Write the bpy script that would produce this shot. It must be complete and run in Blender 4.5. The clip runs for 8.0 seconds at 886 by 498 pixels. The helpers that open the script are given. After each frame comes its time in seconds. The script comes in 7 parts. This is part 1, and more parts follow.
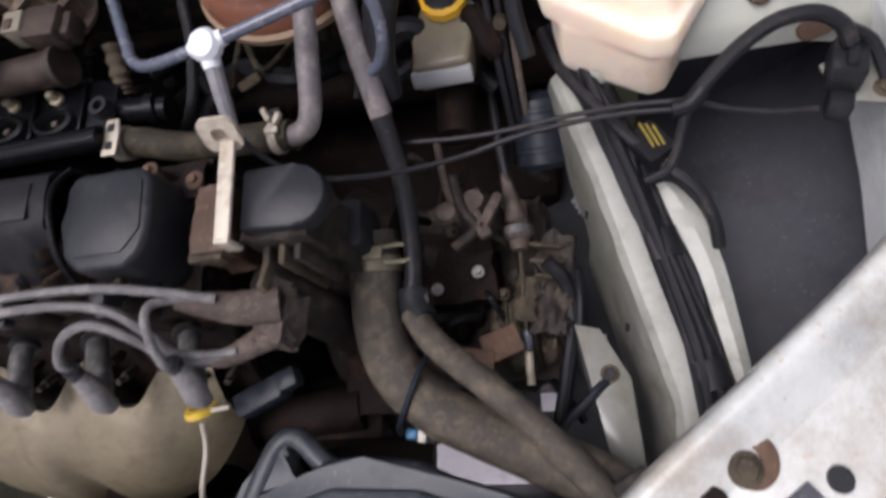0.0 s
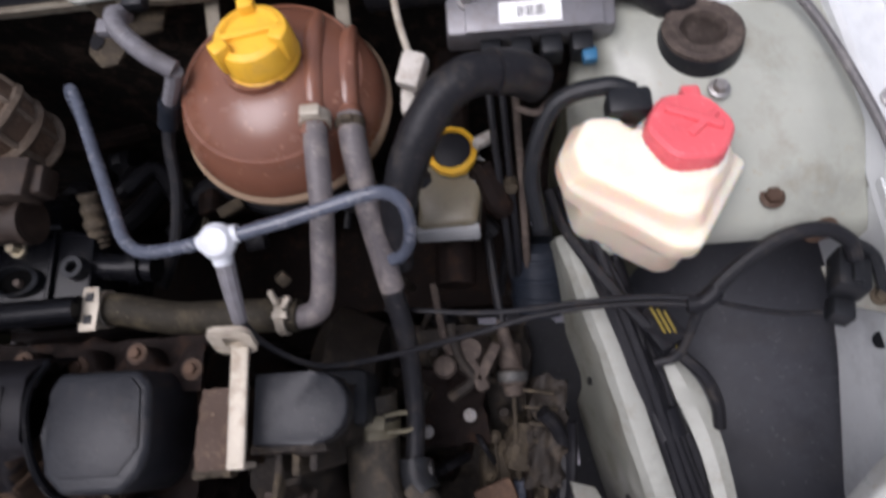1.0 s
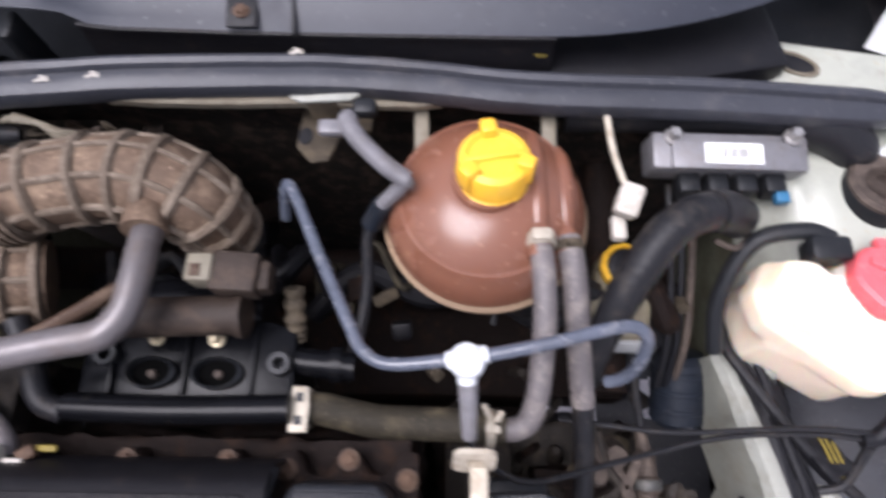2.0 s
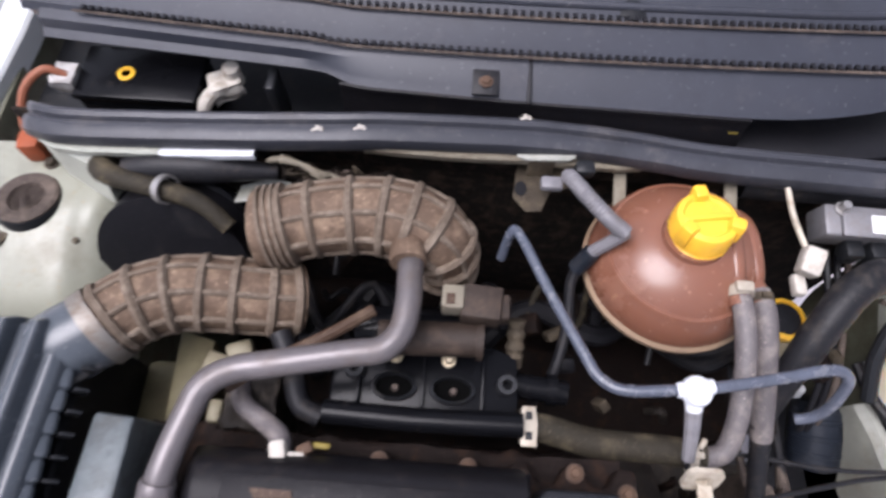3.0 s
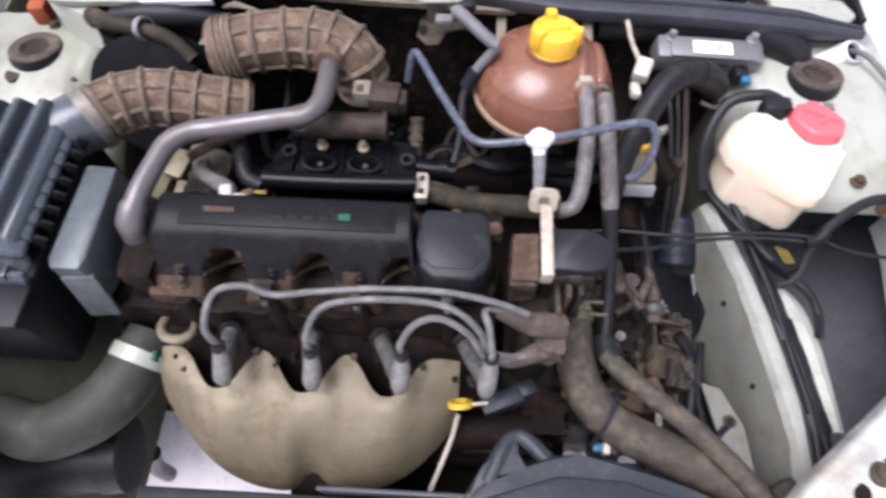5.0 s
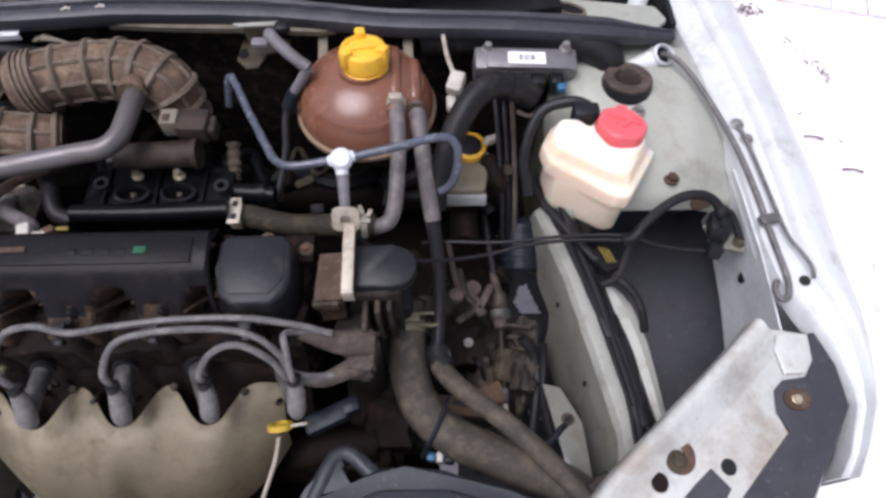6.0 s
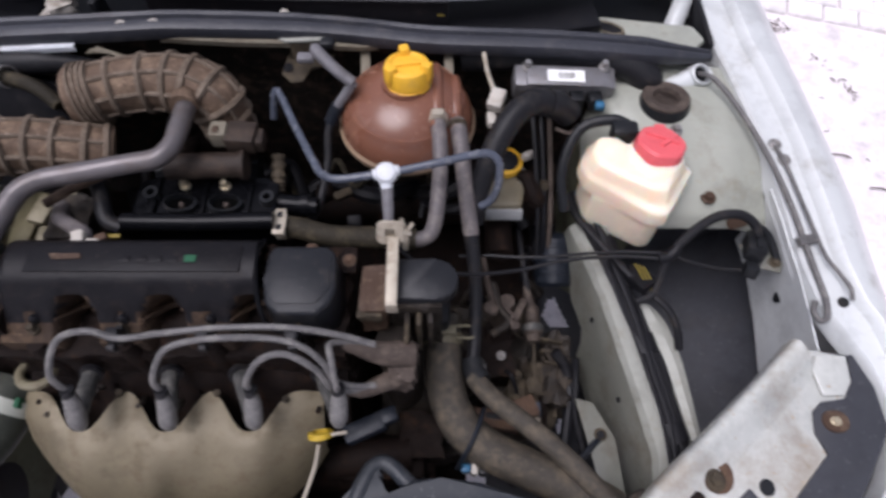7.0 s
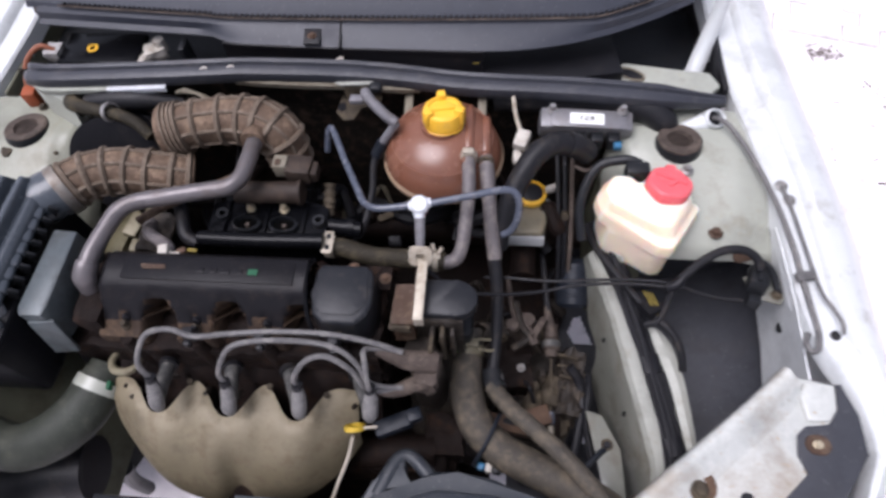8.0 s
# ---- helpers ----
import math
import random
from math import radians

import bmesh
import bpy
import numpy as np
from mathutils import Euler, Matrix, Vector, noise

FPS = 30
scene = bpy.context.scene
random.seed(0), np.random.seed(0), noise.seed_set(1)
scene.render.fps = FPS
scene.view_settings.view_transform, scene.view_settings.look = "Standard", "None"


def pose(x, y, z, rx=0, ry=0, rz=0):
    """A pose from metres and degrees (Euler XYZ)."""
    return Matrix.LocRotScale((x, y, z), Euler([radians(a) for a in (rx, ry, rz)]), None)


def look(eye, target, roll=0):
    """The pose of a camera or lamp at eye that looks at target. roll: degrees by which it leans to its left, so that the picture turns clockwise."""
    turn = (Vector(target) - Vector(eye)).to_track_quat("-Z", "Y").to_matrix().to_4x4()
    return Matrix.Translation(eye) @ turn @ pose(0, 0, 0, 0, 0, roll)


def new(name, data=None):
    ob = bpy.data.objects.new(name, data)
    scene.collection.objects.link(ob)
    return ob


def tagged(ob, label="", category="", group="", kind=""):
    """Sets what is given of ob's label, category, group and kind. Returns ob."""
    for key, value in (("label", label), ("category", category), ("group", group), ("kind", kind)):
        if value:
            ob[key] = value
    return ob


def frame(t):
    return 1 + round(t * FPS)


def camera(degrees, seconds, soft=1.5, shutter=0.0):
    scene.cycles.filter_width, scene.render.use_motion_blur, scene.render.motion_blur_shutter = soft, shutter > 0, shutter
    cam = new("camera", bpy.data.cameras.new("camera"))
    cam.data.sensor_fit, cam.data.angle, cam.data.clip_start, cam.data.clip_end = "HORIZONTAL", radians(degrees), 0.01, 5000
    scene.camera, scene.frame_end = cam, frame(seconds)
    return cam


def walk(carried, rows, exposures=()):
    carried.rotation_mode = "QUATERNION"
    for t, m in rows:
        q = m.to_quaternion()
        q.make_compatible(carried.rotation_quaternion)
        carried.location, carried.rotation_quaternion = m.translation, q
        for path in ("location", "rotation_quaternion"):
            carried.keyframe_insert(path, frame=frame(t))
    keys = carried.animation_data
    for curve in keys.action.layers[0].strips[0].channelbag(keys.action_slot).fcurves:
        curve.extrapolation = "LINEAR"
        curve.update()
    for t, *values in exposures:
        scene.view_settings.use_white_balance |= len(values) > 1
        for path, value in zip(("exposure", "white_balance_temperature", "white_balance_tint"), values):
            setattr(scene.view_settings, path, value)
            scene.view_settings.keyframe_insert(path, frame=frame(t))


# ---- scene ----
cam = camera(72.0, 8.0, soft=3.0, shutter=0.5)
PATH = [
    (0, (0.409, -0.457, 1.307), (-0.034, 0.143, -0.549), -40.2),
    (0.5, (0.381, -0.372, 1.313), (0.086, 0.188, -0.584), -32.4),
    (1, (0.339, -0.295, 1.35), (0.161, 0.263, -0.562), -20.9),
    (1.5, (0.252, -0.256, 1.376), (0.177, 0.35, -0.529), -8.9),
    (2, (0.139, -0.242, 1.395), (0.096, 0.454, -0.48), -2.8),
    (2.2, (0.079, -0.238, 1.408), (0.06, 0.477, -0.459), 0.0),
    (3.3, (-0.079, -0.337, 1.493), (-0.145, 0.527, -0.309), 0.3),
    (3.5, (-0.091, -0.387, 1.504), (-0.145, 0.499, -0.287), 1.1),
    (4, (-0.063, -0.493, 1.498), (-0.13, 0.438, -0.271), 0.6),
    (4.2, (-0.048, -0.535, 1.495), (-0.129, 0.409, -0.266), -0.1),
    (5.3, (0.117, -0.585, 1.508), (0.103, 0.327, -0.272), 0.5),
    (5.5, (0.153, -0.58, 1.511), (0.179, 0.339, -0.265), 1.7),
    (6, (0.238, -0.573, 1.519), (0.298, 0.359, -0.249), 2.1),
    (6.5, (0.252, -0.578, 1.521), (0.312, 0.37, -0.239), 2.0),
    (7, (0.205, -0.572, 1.531), (0.225, 0.386, -0.225), 1.1),
    (7.5, (0.174, -0.579, 1.556), (0.1, 0.402, -0.185), -2.1),
    (8, (0.244, -0.603, 1.631), (0.085, 0.37, -0.109), -5.9),
]
EXPOSURES = [(0.0, 0.85), (0.5, 0.95), (1.0, 0.62), (1.5, 0.8), (2.0, 1.33), (2.2, 1.14), (3.3, 1.38), (3.5, 1.45), (4.2, 1.45), (5.5, 1.33), (6.0, 0.75), (6.5, 0.28), (7.0, 0.5), (7.5, 0.9), (8.0, 0.84)]
walk(cam, [(t, look(eye, target, roll)) for t, eye, target, roll in PATH], [(t, e, float(np.interp(t, (0, 1.5, 2, 4.2, 5.5, 6.5, 8), (6230, 6020, 6050, 6130, 5970, 6070, 6020))), 20) for t, e in EXPOSURES])

# ---- light ----
world = bpy.data.worlds.new("sky")
scene.world = world
world.use_nodes = True
wn = world.node_tree
sky = wn.nodes.new("ShaderNodeTexSky")
sky.sky_type = "NISHITA"
sky.sun_disc = False
sky.sun_elevation, sky.sun_rotation = radians(70.3), radians(248)
sky.dust_density = 4.0
haze = wn.nodes.new("ShaderNodeHueSaturation")
haze.inputs["Saturation"].default_value = 0.35
wn.links.new(sky.outputs[0], haze.inputs["Color"])
wn.links.new(haze.outputs[0], wn.nodes["Background"].inputs[0])
wn.nodes["Background"].inputs[1].default_value = 0.09
sun = new("sun", bpy.data.lights.new("sun", "SUN"))
sun.data.energy, sun.data.angle, sun.data.color = 1.75, radians(42), (1.0, 0.97, 0.93)
sun.matrix_world = look((-1.0, -0.4, 3.0), (0, 0, 0))


# ---- materials ----
def material(name, color, rough=0.5, metal=0.0, dust=None, amount=0.35, scale=30.0, bump=0.15, spread=0.2,
             coat=0.0, sss=0.0, glass=0.0, random_piece=0.0, spec=None):
    m = bpy.data.materials.new(name)
    m.use_nodes = True
    n, l = m.node_tree.nodes, m.node_tree.links
    b = n["Principled BSDF"]
    co = n.new("ShaderNodeTexCoord").outputs["Object"]

    def noise_node(sc, detail=6.0, rough_=0.6):
        t = n.new("ShaderNodeTexNoise")
        t.inputs["Scale"].default_value, t.inputs["Detail"].default_value = sc, detail
        t.inputs["Roughness"].default_value = rough_
        l.new(co, t.inputs["Vector"])
        return t.outputs["Fac"]

    def ramp(fac, lo, hi, a=0.0, b_=1.0):
        r = n.new("ShaderNodeMapRange")
        r.inputs[1].default_value, r.inputs[2].default_value = lo, hi
        r.inputs[3].default_value, r.inputs[4].default_value = a, b_
        l.new(fac, r.inputs[0])
        return r.outputs[0]

    def mix(fac, a, c, mode="MIX"):
        x = n.new("ShaderNodeMix")
        x.data_type, x.blend_type = "RGBA", mode
        for sock, v in ((x.inputs[0], fac), (x.inputs[6], a), (x.inputs[7], c)):
            if hasattr(v, "node"):
                l.new(v, sock)
            else:
                sock.default_value = v if isinstance(v, float) else (*v, 1)
        return x.outputs[2]

    big, fine = noise_node(scale * 0.35, 4.0), noise_node(scale * 5, 8.0, 0.7)
    lo = tuple(c * (1 - spread) for c in color)
    hi = tuple(min(1, c * (1 + spread)) for c in color)
    col = mix(ramp(big, 0.3, 0.7), lo, hi)
    col = mix(ramp(fine, 0.35, 0.75, 0.0, 0.5), col, tuple(c * (1 - spread) for c in color))
    if dust:
        grime = noise_node(scale * 0.7, 7.0, 0.65)
        col = mix(ramp(grime, 0.52, 0.66, 0.0, 0.35 + 0.4 * amount), col, tuple(c * 0.45 for c in color))
        spots = noise_node(scale, 9.0, 0.72)
        col = mix(ramp(spots, 0.62 - 0.35 * amount, 0.72, 0.0, min(1.0, 0.35 + amount)), col, dust)
        flecks = noise_node(scale * 11, 2.0, 0.5)
        col = mix(ramp(flecks, 0.66, 0.72, 0.0, min(0.8, amount * 1.4)), col, tuple(min(0.8, c * 1.7 + 0.02) for c in dust))
        l.new(ramp(spots, 0.62 - 0.35 * amount, 0.72, rough, min(0.95, rough + 0.3)), b.inputs["Roughness"])
    else:
        l.new(ramp(fine, 0.3, 0.7, max(0.03, rough - 0.06), min(1, rough + 0.08)), b.inputs["Roughness"])
    if random_piece:
        info = n.new("ShaderNodeObjectInfo")
        hsv = n.new("ShaderNodeHueSaturation")
        l.new(ramp(info.outputs["Random"], 0, 1, 1 - random_piece, 1 + random_piece), hsv.inputs["Value"])
        l.new(col, hsv.inputs["Color"])
        col = hsv.outputs[0]
    l.new(col, b.inputs["Base Color"])
    b.inputs["Metallic"].default_value = metal
    b.inputs["Specular IOR Level"].default_value = spec if spec is not None else 0.5 if coat or metal or sss else 0.32 if rough < 0.5 else 0.2
    b.inputs["Coat Weight"].default_value = coat
    b.inputs["Coat Roughness"].default_value = 0.15
    b.inputs["Transmission Weight"].default_value = glass
    if sss:
        b.inputs["Subsurface Weight"].default_value = sss
        b.inputs["Subsurface Radius"].default_value = (1.0, 0.7, 0.45)
        b.inputs["Subsurface Scale"].default_value = 0.03
    if bump:
        bp = n.new("ShaderNodeBump")
        bp.inputs["Strength"].default_value, bp.inputs["Distance"].default_value = bump, 0.002
        l.new(fine, bp.inputs["Height"])
        l.new(bp.outputs[0], b.inputs["Normal"])
    return m


PAINT = material("silver_white_paint", (0.60, 0.62, 0.615), 0.32, 0.0, (0.23, 0.205, 0.16), 0.16, 14, 0.04, 0.08, coat=0.4)
PAINT_DIRTY = material("dusty_silver_paint", (0.335, 0.345, 0.295), 0.42, 0.0, (0.17, 0.145, 0.09), 0.26, 12, 0.06, 0.14, coat=0.2)
# Left tower: darker and yellower than the right tower's paint.
PAINT_LEFT = material("darker_yellowish_paint", (0.255, 0.260, 0.205), 0.42, 0.0, (0.14, 0.115, 0.07), 0.32, 12, 0.06, 0.18, coat=0.2)
# Inner side walls: green-grey, much darker than the tower tops.
PAINT_GREEN = material("dark_green_grey", (0.118, 0.120, 0.084), 0.5, 0.0, (0.055, 0.046, 0.030), 0.5, 16, 0.12, 0.25)
BLACK = material("black_plastic", (0.013, 0.014, 0.016), 0.4, 0.0, (0.045, 0.039, 0.033), 0.22, 30, 0.12, spec=0.22)
LINER = material("black_liner", (0.050, 0.052, 0.060), 0.5, 0.0, (0.062, 0.060, 0.062), 0.3, 16, 0.15)
GLOSS_BLACK = material("glossy_black", (0.0045, 0.0047, 0.0058), 0.2, 0.0, (0.018, 0.014, 0.010), 0.10, 40, 0.08, spec=0.12)
COVER = material("grey_cover_plastic", (0.0095, 0.0090, 0.0104), 0.34, 0.0, (0.042, 0.032, 0.027), 0.18, 30, 0.3, spec=0.13)
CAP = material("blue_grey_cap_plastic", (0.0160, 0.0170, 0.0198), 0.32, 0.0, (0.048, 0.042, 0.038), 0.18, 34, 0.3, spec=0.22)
COVER_DUSTY = material("dusty_cover_plastic", (0.034, 0.022, 0.015), 0.65, 0.0, (0.155, 0.102, 0.062), 0.36, 30, 0.6)
AIRBOX = material("filter_box_plastic", (0.060, 0.070, 0.082), 0.24, 0.0, (0.14, 0.13, 0.13), 0.2, 30, 0.12, spec=0.45)
SEAL = material("rubber_seal", (0.036, 0.038, 0.046), 0.36, 0.0, (0.10, 0.092, 0.09), 0.2, 24, 0.2)
COWL = material("cowl_plastic", (0.030, 0.033, 0.043), 0.42, 0.0, (0.075, 0.070, 0.075), 0.16, 16, 0.12)
RUBBER = material("grey_rubber_hose", (0.115, 0.103, 0.104), 0.45, 0.0, (0.29, 0.25, 0.22), 0.4, 45, 0.3)
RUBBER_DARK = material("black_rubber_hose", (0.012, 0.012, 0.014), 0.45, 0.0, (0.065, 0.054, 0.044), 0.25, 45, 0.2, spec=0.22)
RADHOSE = material("dusty_radiator_hose", (0.048, 0.041, 0.032), 0.55, 0.0, (0.165, 0.132, 0.090), 0.42, 62, 0.9, spec=0.35)
DUSTY_HOSE = material("brown_dusty_hose", (0.105, 0.070, 0.048), 0.6, 0.0, (0.30, 0.215, 0.148), 0.42, 40, 0.5)
DUSTY_RIB = material("dust_worn_rib", (0.125, 0.095, 0.070), 0.65, 0.0, (0.28, 0.23, 0.18), 0.4, 50, 0.4)
TANK = material("brown_tank_plastic", (0.185, 0.080, 0.050), 0.26, 0.0, (0.26, 0.14, 0.09), 0.2, 10, 0.04, 0.18, sss=0.2)
TANK_RIM = material("tank_seam", (0.25, 0.175, 0.115), 0.5, 0.0, (0.16, 0.12, 0.085), 0.3, 30)
YELLOW = material("yellow_cap_plastic", (0.80, 0.45, 0.035), 0.35, 0.0, (0.5, 0.3, 0.08), 0.15, 40, 0.05, 0.1)
RED = material("red_cap_plastic", (0.72, 0.115, 0.13), 0.4, 0.0, (0.72, 0.28, 0.28), 0.2, 40, 0.05, 0.08)
CREAM = material("cream_bottle_plastic", (0.93, 0.775, 0.61), 0.3, 0.0, (0.80, 0.60, 0.42), 0.15, 9, 0.02, 0.05, sss=0.9)
FROST = material("frosted_reservoir_plastic", (0.19, 0.165, 0.11), 0.3, 0.0, (0.11, 0.085, 0.05), 0.36, 26, 0.05, sss=0.15)
WHITE = material("white_plastic", (0.60, 0.62, 0.645), 0.4, 0.0, (0.42, 0.37, 0.31), 0.25, 60, 0.05)
STEEL = material("dull_steel", (0.38, 0.37, 0.36), 0.42, 0.75, (0.20, 0.15, 0.10), 0.3, 50, 0.1)
PIPE = material("breather_pipe_metal", (0.135, 0.122, 0.124), 0.38, 0.35, (0.10, 0.075, 0.058), 0.34, 26, 0.12)
STAINED_STEEL = material("stained_steel", (0.20, 0.185, 0.165), 0.48, 0.5, (0.13, 0.085, 0.05), 0.44, 70, 0.2)
ALU = material("cast_aluminium", (0.33, 0.32, 0.31), 0.5, 0.5, (0.14, 0.11, 0.08), 0.35, 60, 0.3)
ALU_DIRTY = material("greasy_casting", (0.022, 0.018, 0.015), 0.5, 0.0, (0.11, 0.085, 0.06), 0.34, 55, 0.8, spec=0.25)
RUSTY = material("rusty_iron", (0.010, 0.0060, 0.0048), 0.62, 0.0, (0.060, 0.032, 0.019), 0.25, 42, 0.9, spec=0.14)
SHIELD = material("heat_shield_metal", (0.172, 0.143, 0.090), 0.5, 0.2, (0.095, 0.068, 0.038), 0.36, 40, 0.3, 0.2)
WIRE = material("ignition_lead_grey", (0.1030, 0.0991, 0.0983), 0.4, 0.0, (0.26, 0.245, 0.225), 0.36, 70, 0.25)
BOOT = material("plug_boot_grey", (0.0496, 0.0496, 0.0480), 0.45, 0.0, (0.19, 0.178, 0.16), 0.4, 70, 0.3)
BRACKET = material("beige_bracket_metal", (0.42, 0.375, 0.30), 0.5, 0.2, (0.20, 0.14, 0.085), 0.36, 50, 0.15)
COIL = material("brown_coil_resin", (0.060, 0.036, 0.024), 0.55, 0.0, (0.16, 0.115, 0.08), 0.4, 40, 0.2)
ECU = material("grey_alloy_box", (0.088, 0.104, 0.110), 0.38, 0.25, (0.042, 0.040, 0.036), 0.46, 30, 0.3, 0.25)
SILVER = material("module_alloy", (0.19, 0.187, 0.195), 0.45, 0.4, (0.15, 0.125, 0.11), 0.34, 50, 0.15)
SHROUD = material("fan_shroud_plastic", (0.0221, 0.0263, 0.0323), 0.4, 0.0, (0.075, 0.074, 0.074), 0.28, 20, 0.12)
LINE = material("vacuum_line", (0.072, 0.082, 0.108), 0.22, 0.0, (0.20, 0.20, 0.21), 0.25, 60, 0.05, spec=0.5)
CLEAR_HOSE = material("cloudy_hose", (0.17, 0.165, 0.175), 0.3, 0.0, (0.10, 0.09, 0.08), 0.3, 60, 0.15)
CLAMP = material("zinc_clamp", (0.55, 0.48, 0.34), 0.4, 0.6, (0.3, 0.22, 0.14), 0.3, 60, 0.1)
RUST_RED = material("orange_cover", (0.30, 0.075, 0.030), 0.55, 0.0, (0.16, 0.06, 0.035), 0.35, 50)
INSULATION = material("dirty_insulation", (0.012, 0.009, 0.007), 0.95, 0.0, (0.092, 0.060, 0.040), 0.36, 42, 0.9)
GROUND = material("pale_concrete", (0.80, 0.745, 0.755), 0.9, 0.0, (0.66, 0.595, 0.61), 0.36, 18, 1.0, 0.06)
PAVER = material("paving_stone", (0.77, 0.735, 0.735), 0.9, 0.0, (0.62, 0.58, 0.575), 0.3, 9, 0.6, 0.08, random_piece=0.06)
TYRE = material("tyre_rubber", (0.02, 0.02, 0.02), 0.8, 0.0, (0.08, 0.07, 0.06), 0.3, 20, 0.3)
PANEL = material("stained_panel_paint", (0.48, 0.49, 0.46), 0.27, 0.0, (0.20, 0.145, 0.085), 0.42, 12, 0.06, 0.2, coat=0.4)
LABEL = material("white_label", (0.8, 0.8, 0.78), 0.5, 0.0, None, 0, 30, 0.0, 0.03)
INK = material("label_ink", (0.05, 0.05, 0.05), 0.6, 0.0, None, 0, 30, 0.0, 0.03)
BLUE = material("blue_plug", (0.03, 0.12, 0.22), 0.4)
COPPER = material("red_brown_cable", (0.25, 0.09, 0.05), 0.5, 0.0, (0.3, 0.2, 0.14), 0.3)
RAIL_PAINT = material("darkened_rail_paint", (0.165, 0.168, 0.142), 0.36, 0.0, (0.10, 0.082, 0.055), 0.36, 18, 0.1, 0.18, coat=0.5)
OLIVE_HOSE = material("olive_dusty_hose", (0.026, 0.022, 0.015), 0.65, 0.0, (0.13, 0.105, 0.064), 0.36, 42, 0.6)
CASTING = material("tan_dusty_casting", (0.050, 0.040, 0.028), 0.65, 0.0, (0.125, 0.098, 0.064), 0.42, 40, 0.8, 0.3)
RUST_TAN = material("orange_rusted_steel", (0.075, 0.040, 0.022), 0.7, 0.1, (0.16, 0.10, 0.062), 0.4, 50, 0.4)
DUST_GREY = material("dust_grey_moulding", (0.062, 0.048, 0.040), 0.65, 0.0, (0.17, 0.135, 0.108), 0.42, 45, 0.5)
# Matt black rubber; also painted darkness for holes, slots and recesses.
BLACK_AND_SHADE = material("black_rubber_and_shade", (0.009, 0.009, 0.011), 0.42, 0.0, (0.03, 0.027, 0.025), 0.2, 30, 0.3, spec=0.2)
DULL_YELLOW = material("dull_yellow_wire", (0.19, 0.145, 0.03), 0.5)
OFF_WHITE = material("soiled_white_plastic", (0.48, 0.45, 0.40), 0.5, 0.0, (0.20, 0.15, 0.10), 0.4, 60, 0.1)
BLUE_BLACK = material("blue_black_plastic", (0.010, 0.013, 0.019), 0.4, 0.0, (0.035, 0.034, 0.036), 0.3, 30, 0.15, spec=0.25)
BOOT_GREY = material("plug_boot_pale_grey", (0.140, 0.136, 0.133), 0.42, 0.0, (0.32, 0.305, 0.285), 0.4, 80, 0.4)
BAND = material("pale_reservoir_band", (0.34, 0.345, 0.34), 0.3, 0.0, (0.2, 0.18, 0.14), 0.2, 40, 0.05)
GRIT = material("brown_grit", (0.20, 0.17, 0.155), 0.8)
RING = material("aged_yellow_plastic", (0.50, 0.34, 0.03), 0.4, 0.0, (0.3, 0.2, 0.05), 0.25, 40, 0.05)
OLIVE_PAINT = material("dull_olive_paint", (0.135, 0.120, 0.066), 0.5, 0.0, (0.065, 0.050, 0.032), 0.45, 22, 0.2, 0.25)
SERVO = material("oily_brown_casting", (0.030, 0.021, 0.016), 0.55, 0.0, (0.095, 0.066, 0.048), 0.34, 48, 0.5, spec=0.25)
GREY_HOSE = material("grey_green_hose", (0.034, 0.038, 0.030), 0.5, 0.0, (0.085, 0.084, 0.066), 0.3, 36, 0.4)
VOID = material("unlit_bore", (0.003, 0.003, 0.003), 0.9, 0.0, None, 0, 30, 0.0, 0.1, spec=0.0)
DUST_LIP = material("dust_stained_paint", (0.185, 0.165, 0.125), 0.5, 0.0, (0.085, 0.062, 0.042), 0.45, 34, 0.2, 0.2)
KHAKI = material("khaki_spring_steel", (0.17, 0.15, 0.095), 0.5, 0.2, (0.09, 0.07, 0.045), 0.3, 60, 0.2)
EDGE_PAINT = material("pale_edge_paint", (0.29, 0.295, 0.26), 0.42, 0.0, (0.13, 0.11, 0.075), 0.3, 22, 0.1, 0.16)
GREEN_MARK = material("green_paint_mark", (0.018, 0.09, 0.045), 0.6)


# ---- building helpers ----
def thing(name, base, label, category, group="", kind=""):
    ob = new(name)
    ob.location = base
    ob.empty_display_size = 0.02
    return tagged(ob, label, category, group, kind)


def root_of(ob):
    while ob.parent:
        ob = ob.parent
    return ob


def part(name, bm, mat, parent=None, label="", sharp=35):
    """One mesh, given in world metres, under its thing."""
    base = Vector(root_of(parent).location) if parent else Vector((0, 0, 0))
    if parent:
        bmesh.ops.translate(bm, verts=bm.verts, vec=-base)
    bmesh.ops.recalc_face_normals(bm, faces=bm.faces)
    me = bpy.data.meshes.new(name)
    bm.to_mesh(me)
    bm.free()
    for p in me.polygons:
        p.use_smooth = True
    me.set_sharp_from_angle(angle=radians(sharp))
    me.materials.append(mat)
    ob = new(name, me)
    if parent:
        ob.parent = parent
    if label:
        tagged(ob, label)
    return ob


def smooth_path(pts, sub):
    pts = [Vector(p) for p in pts]
    if sub <= 1 or len(pts) < 3:
        return pts
    out = []
    ext = [2 * pts[0] - pts[1]] + pts + [2 * pts[-1] - pts[-2]]
    for i in range(1, len(ext) - 2):
        a, b, c, d = ext[i - 1 : i + 3]
        for k in range(sub):
            t = k / sub
            out.append(0.5 * (2 * b + (c - a) * t + (2 * a - 5 * b + 4 * c - d) * t * t + (3 * b - a - 3 * c + d) * t ** 3))
    out.append(pts[-1])
    return out


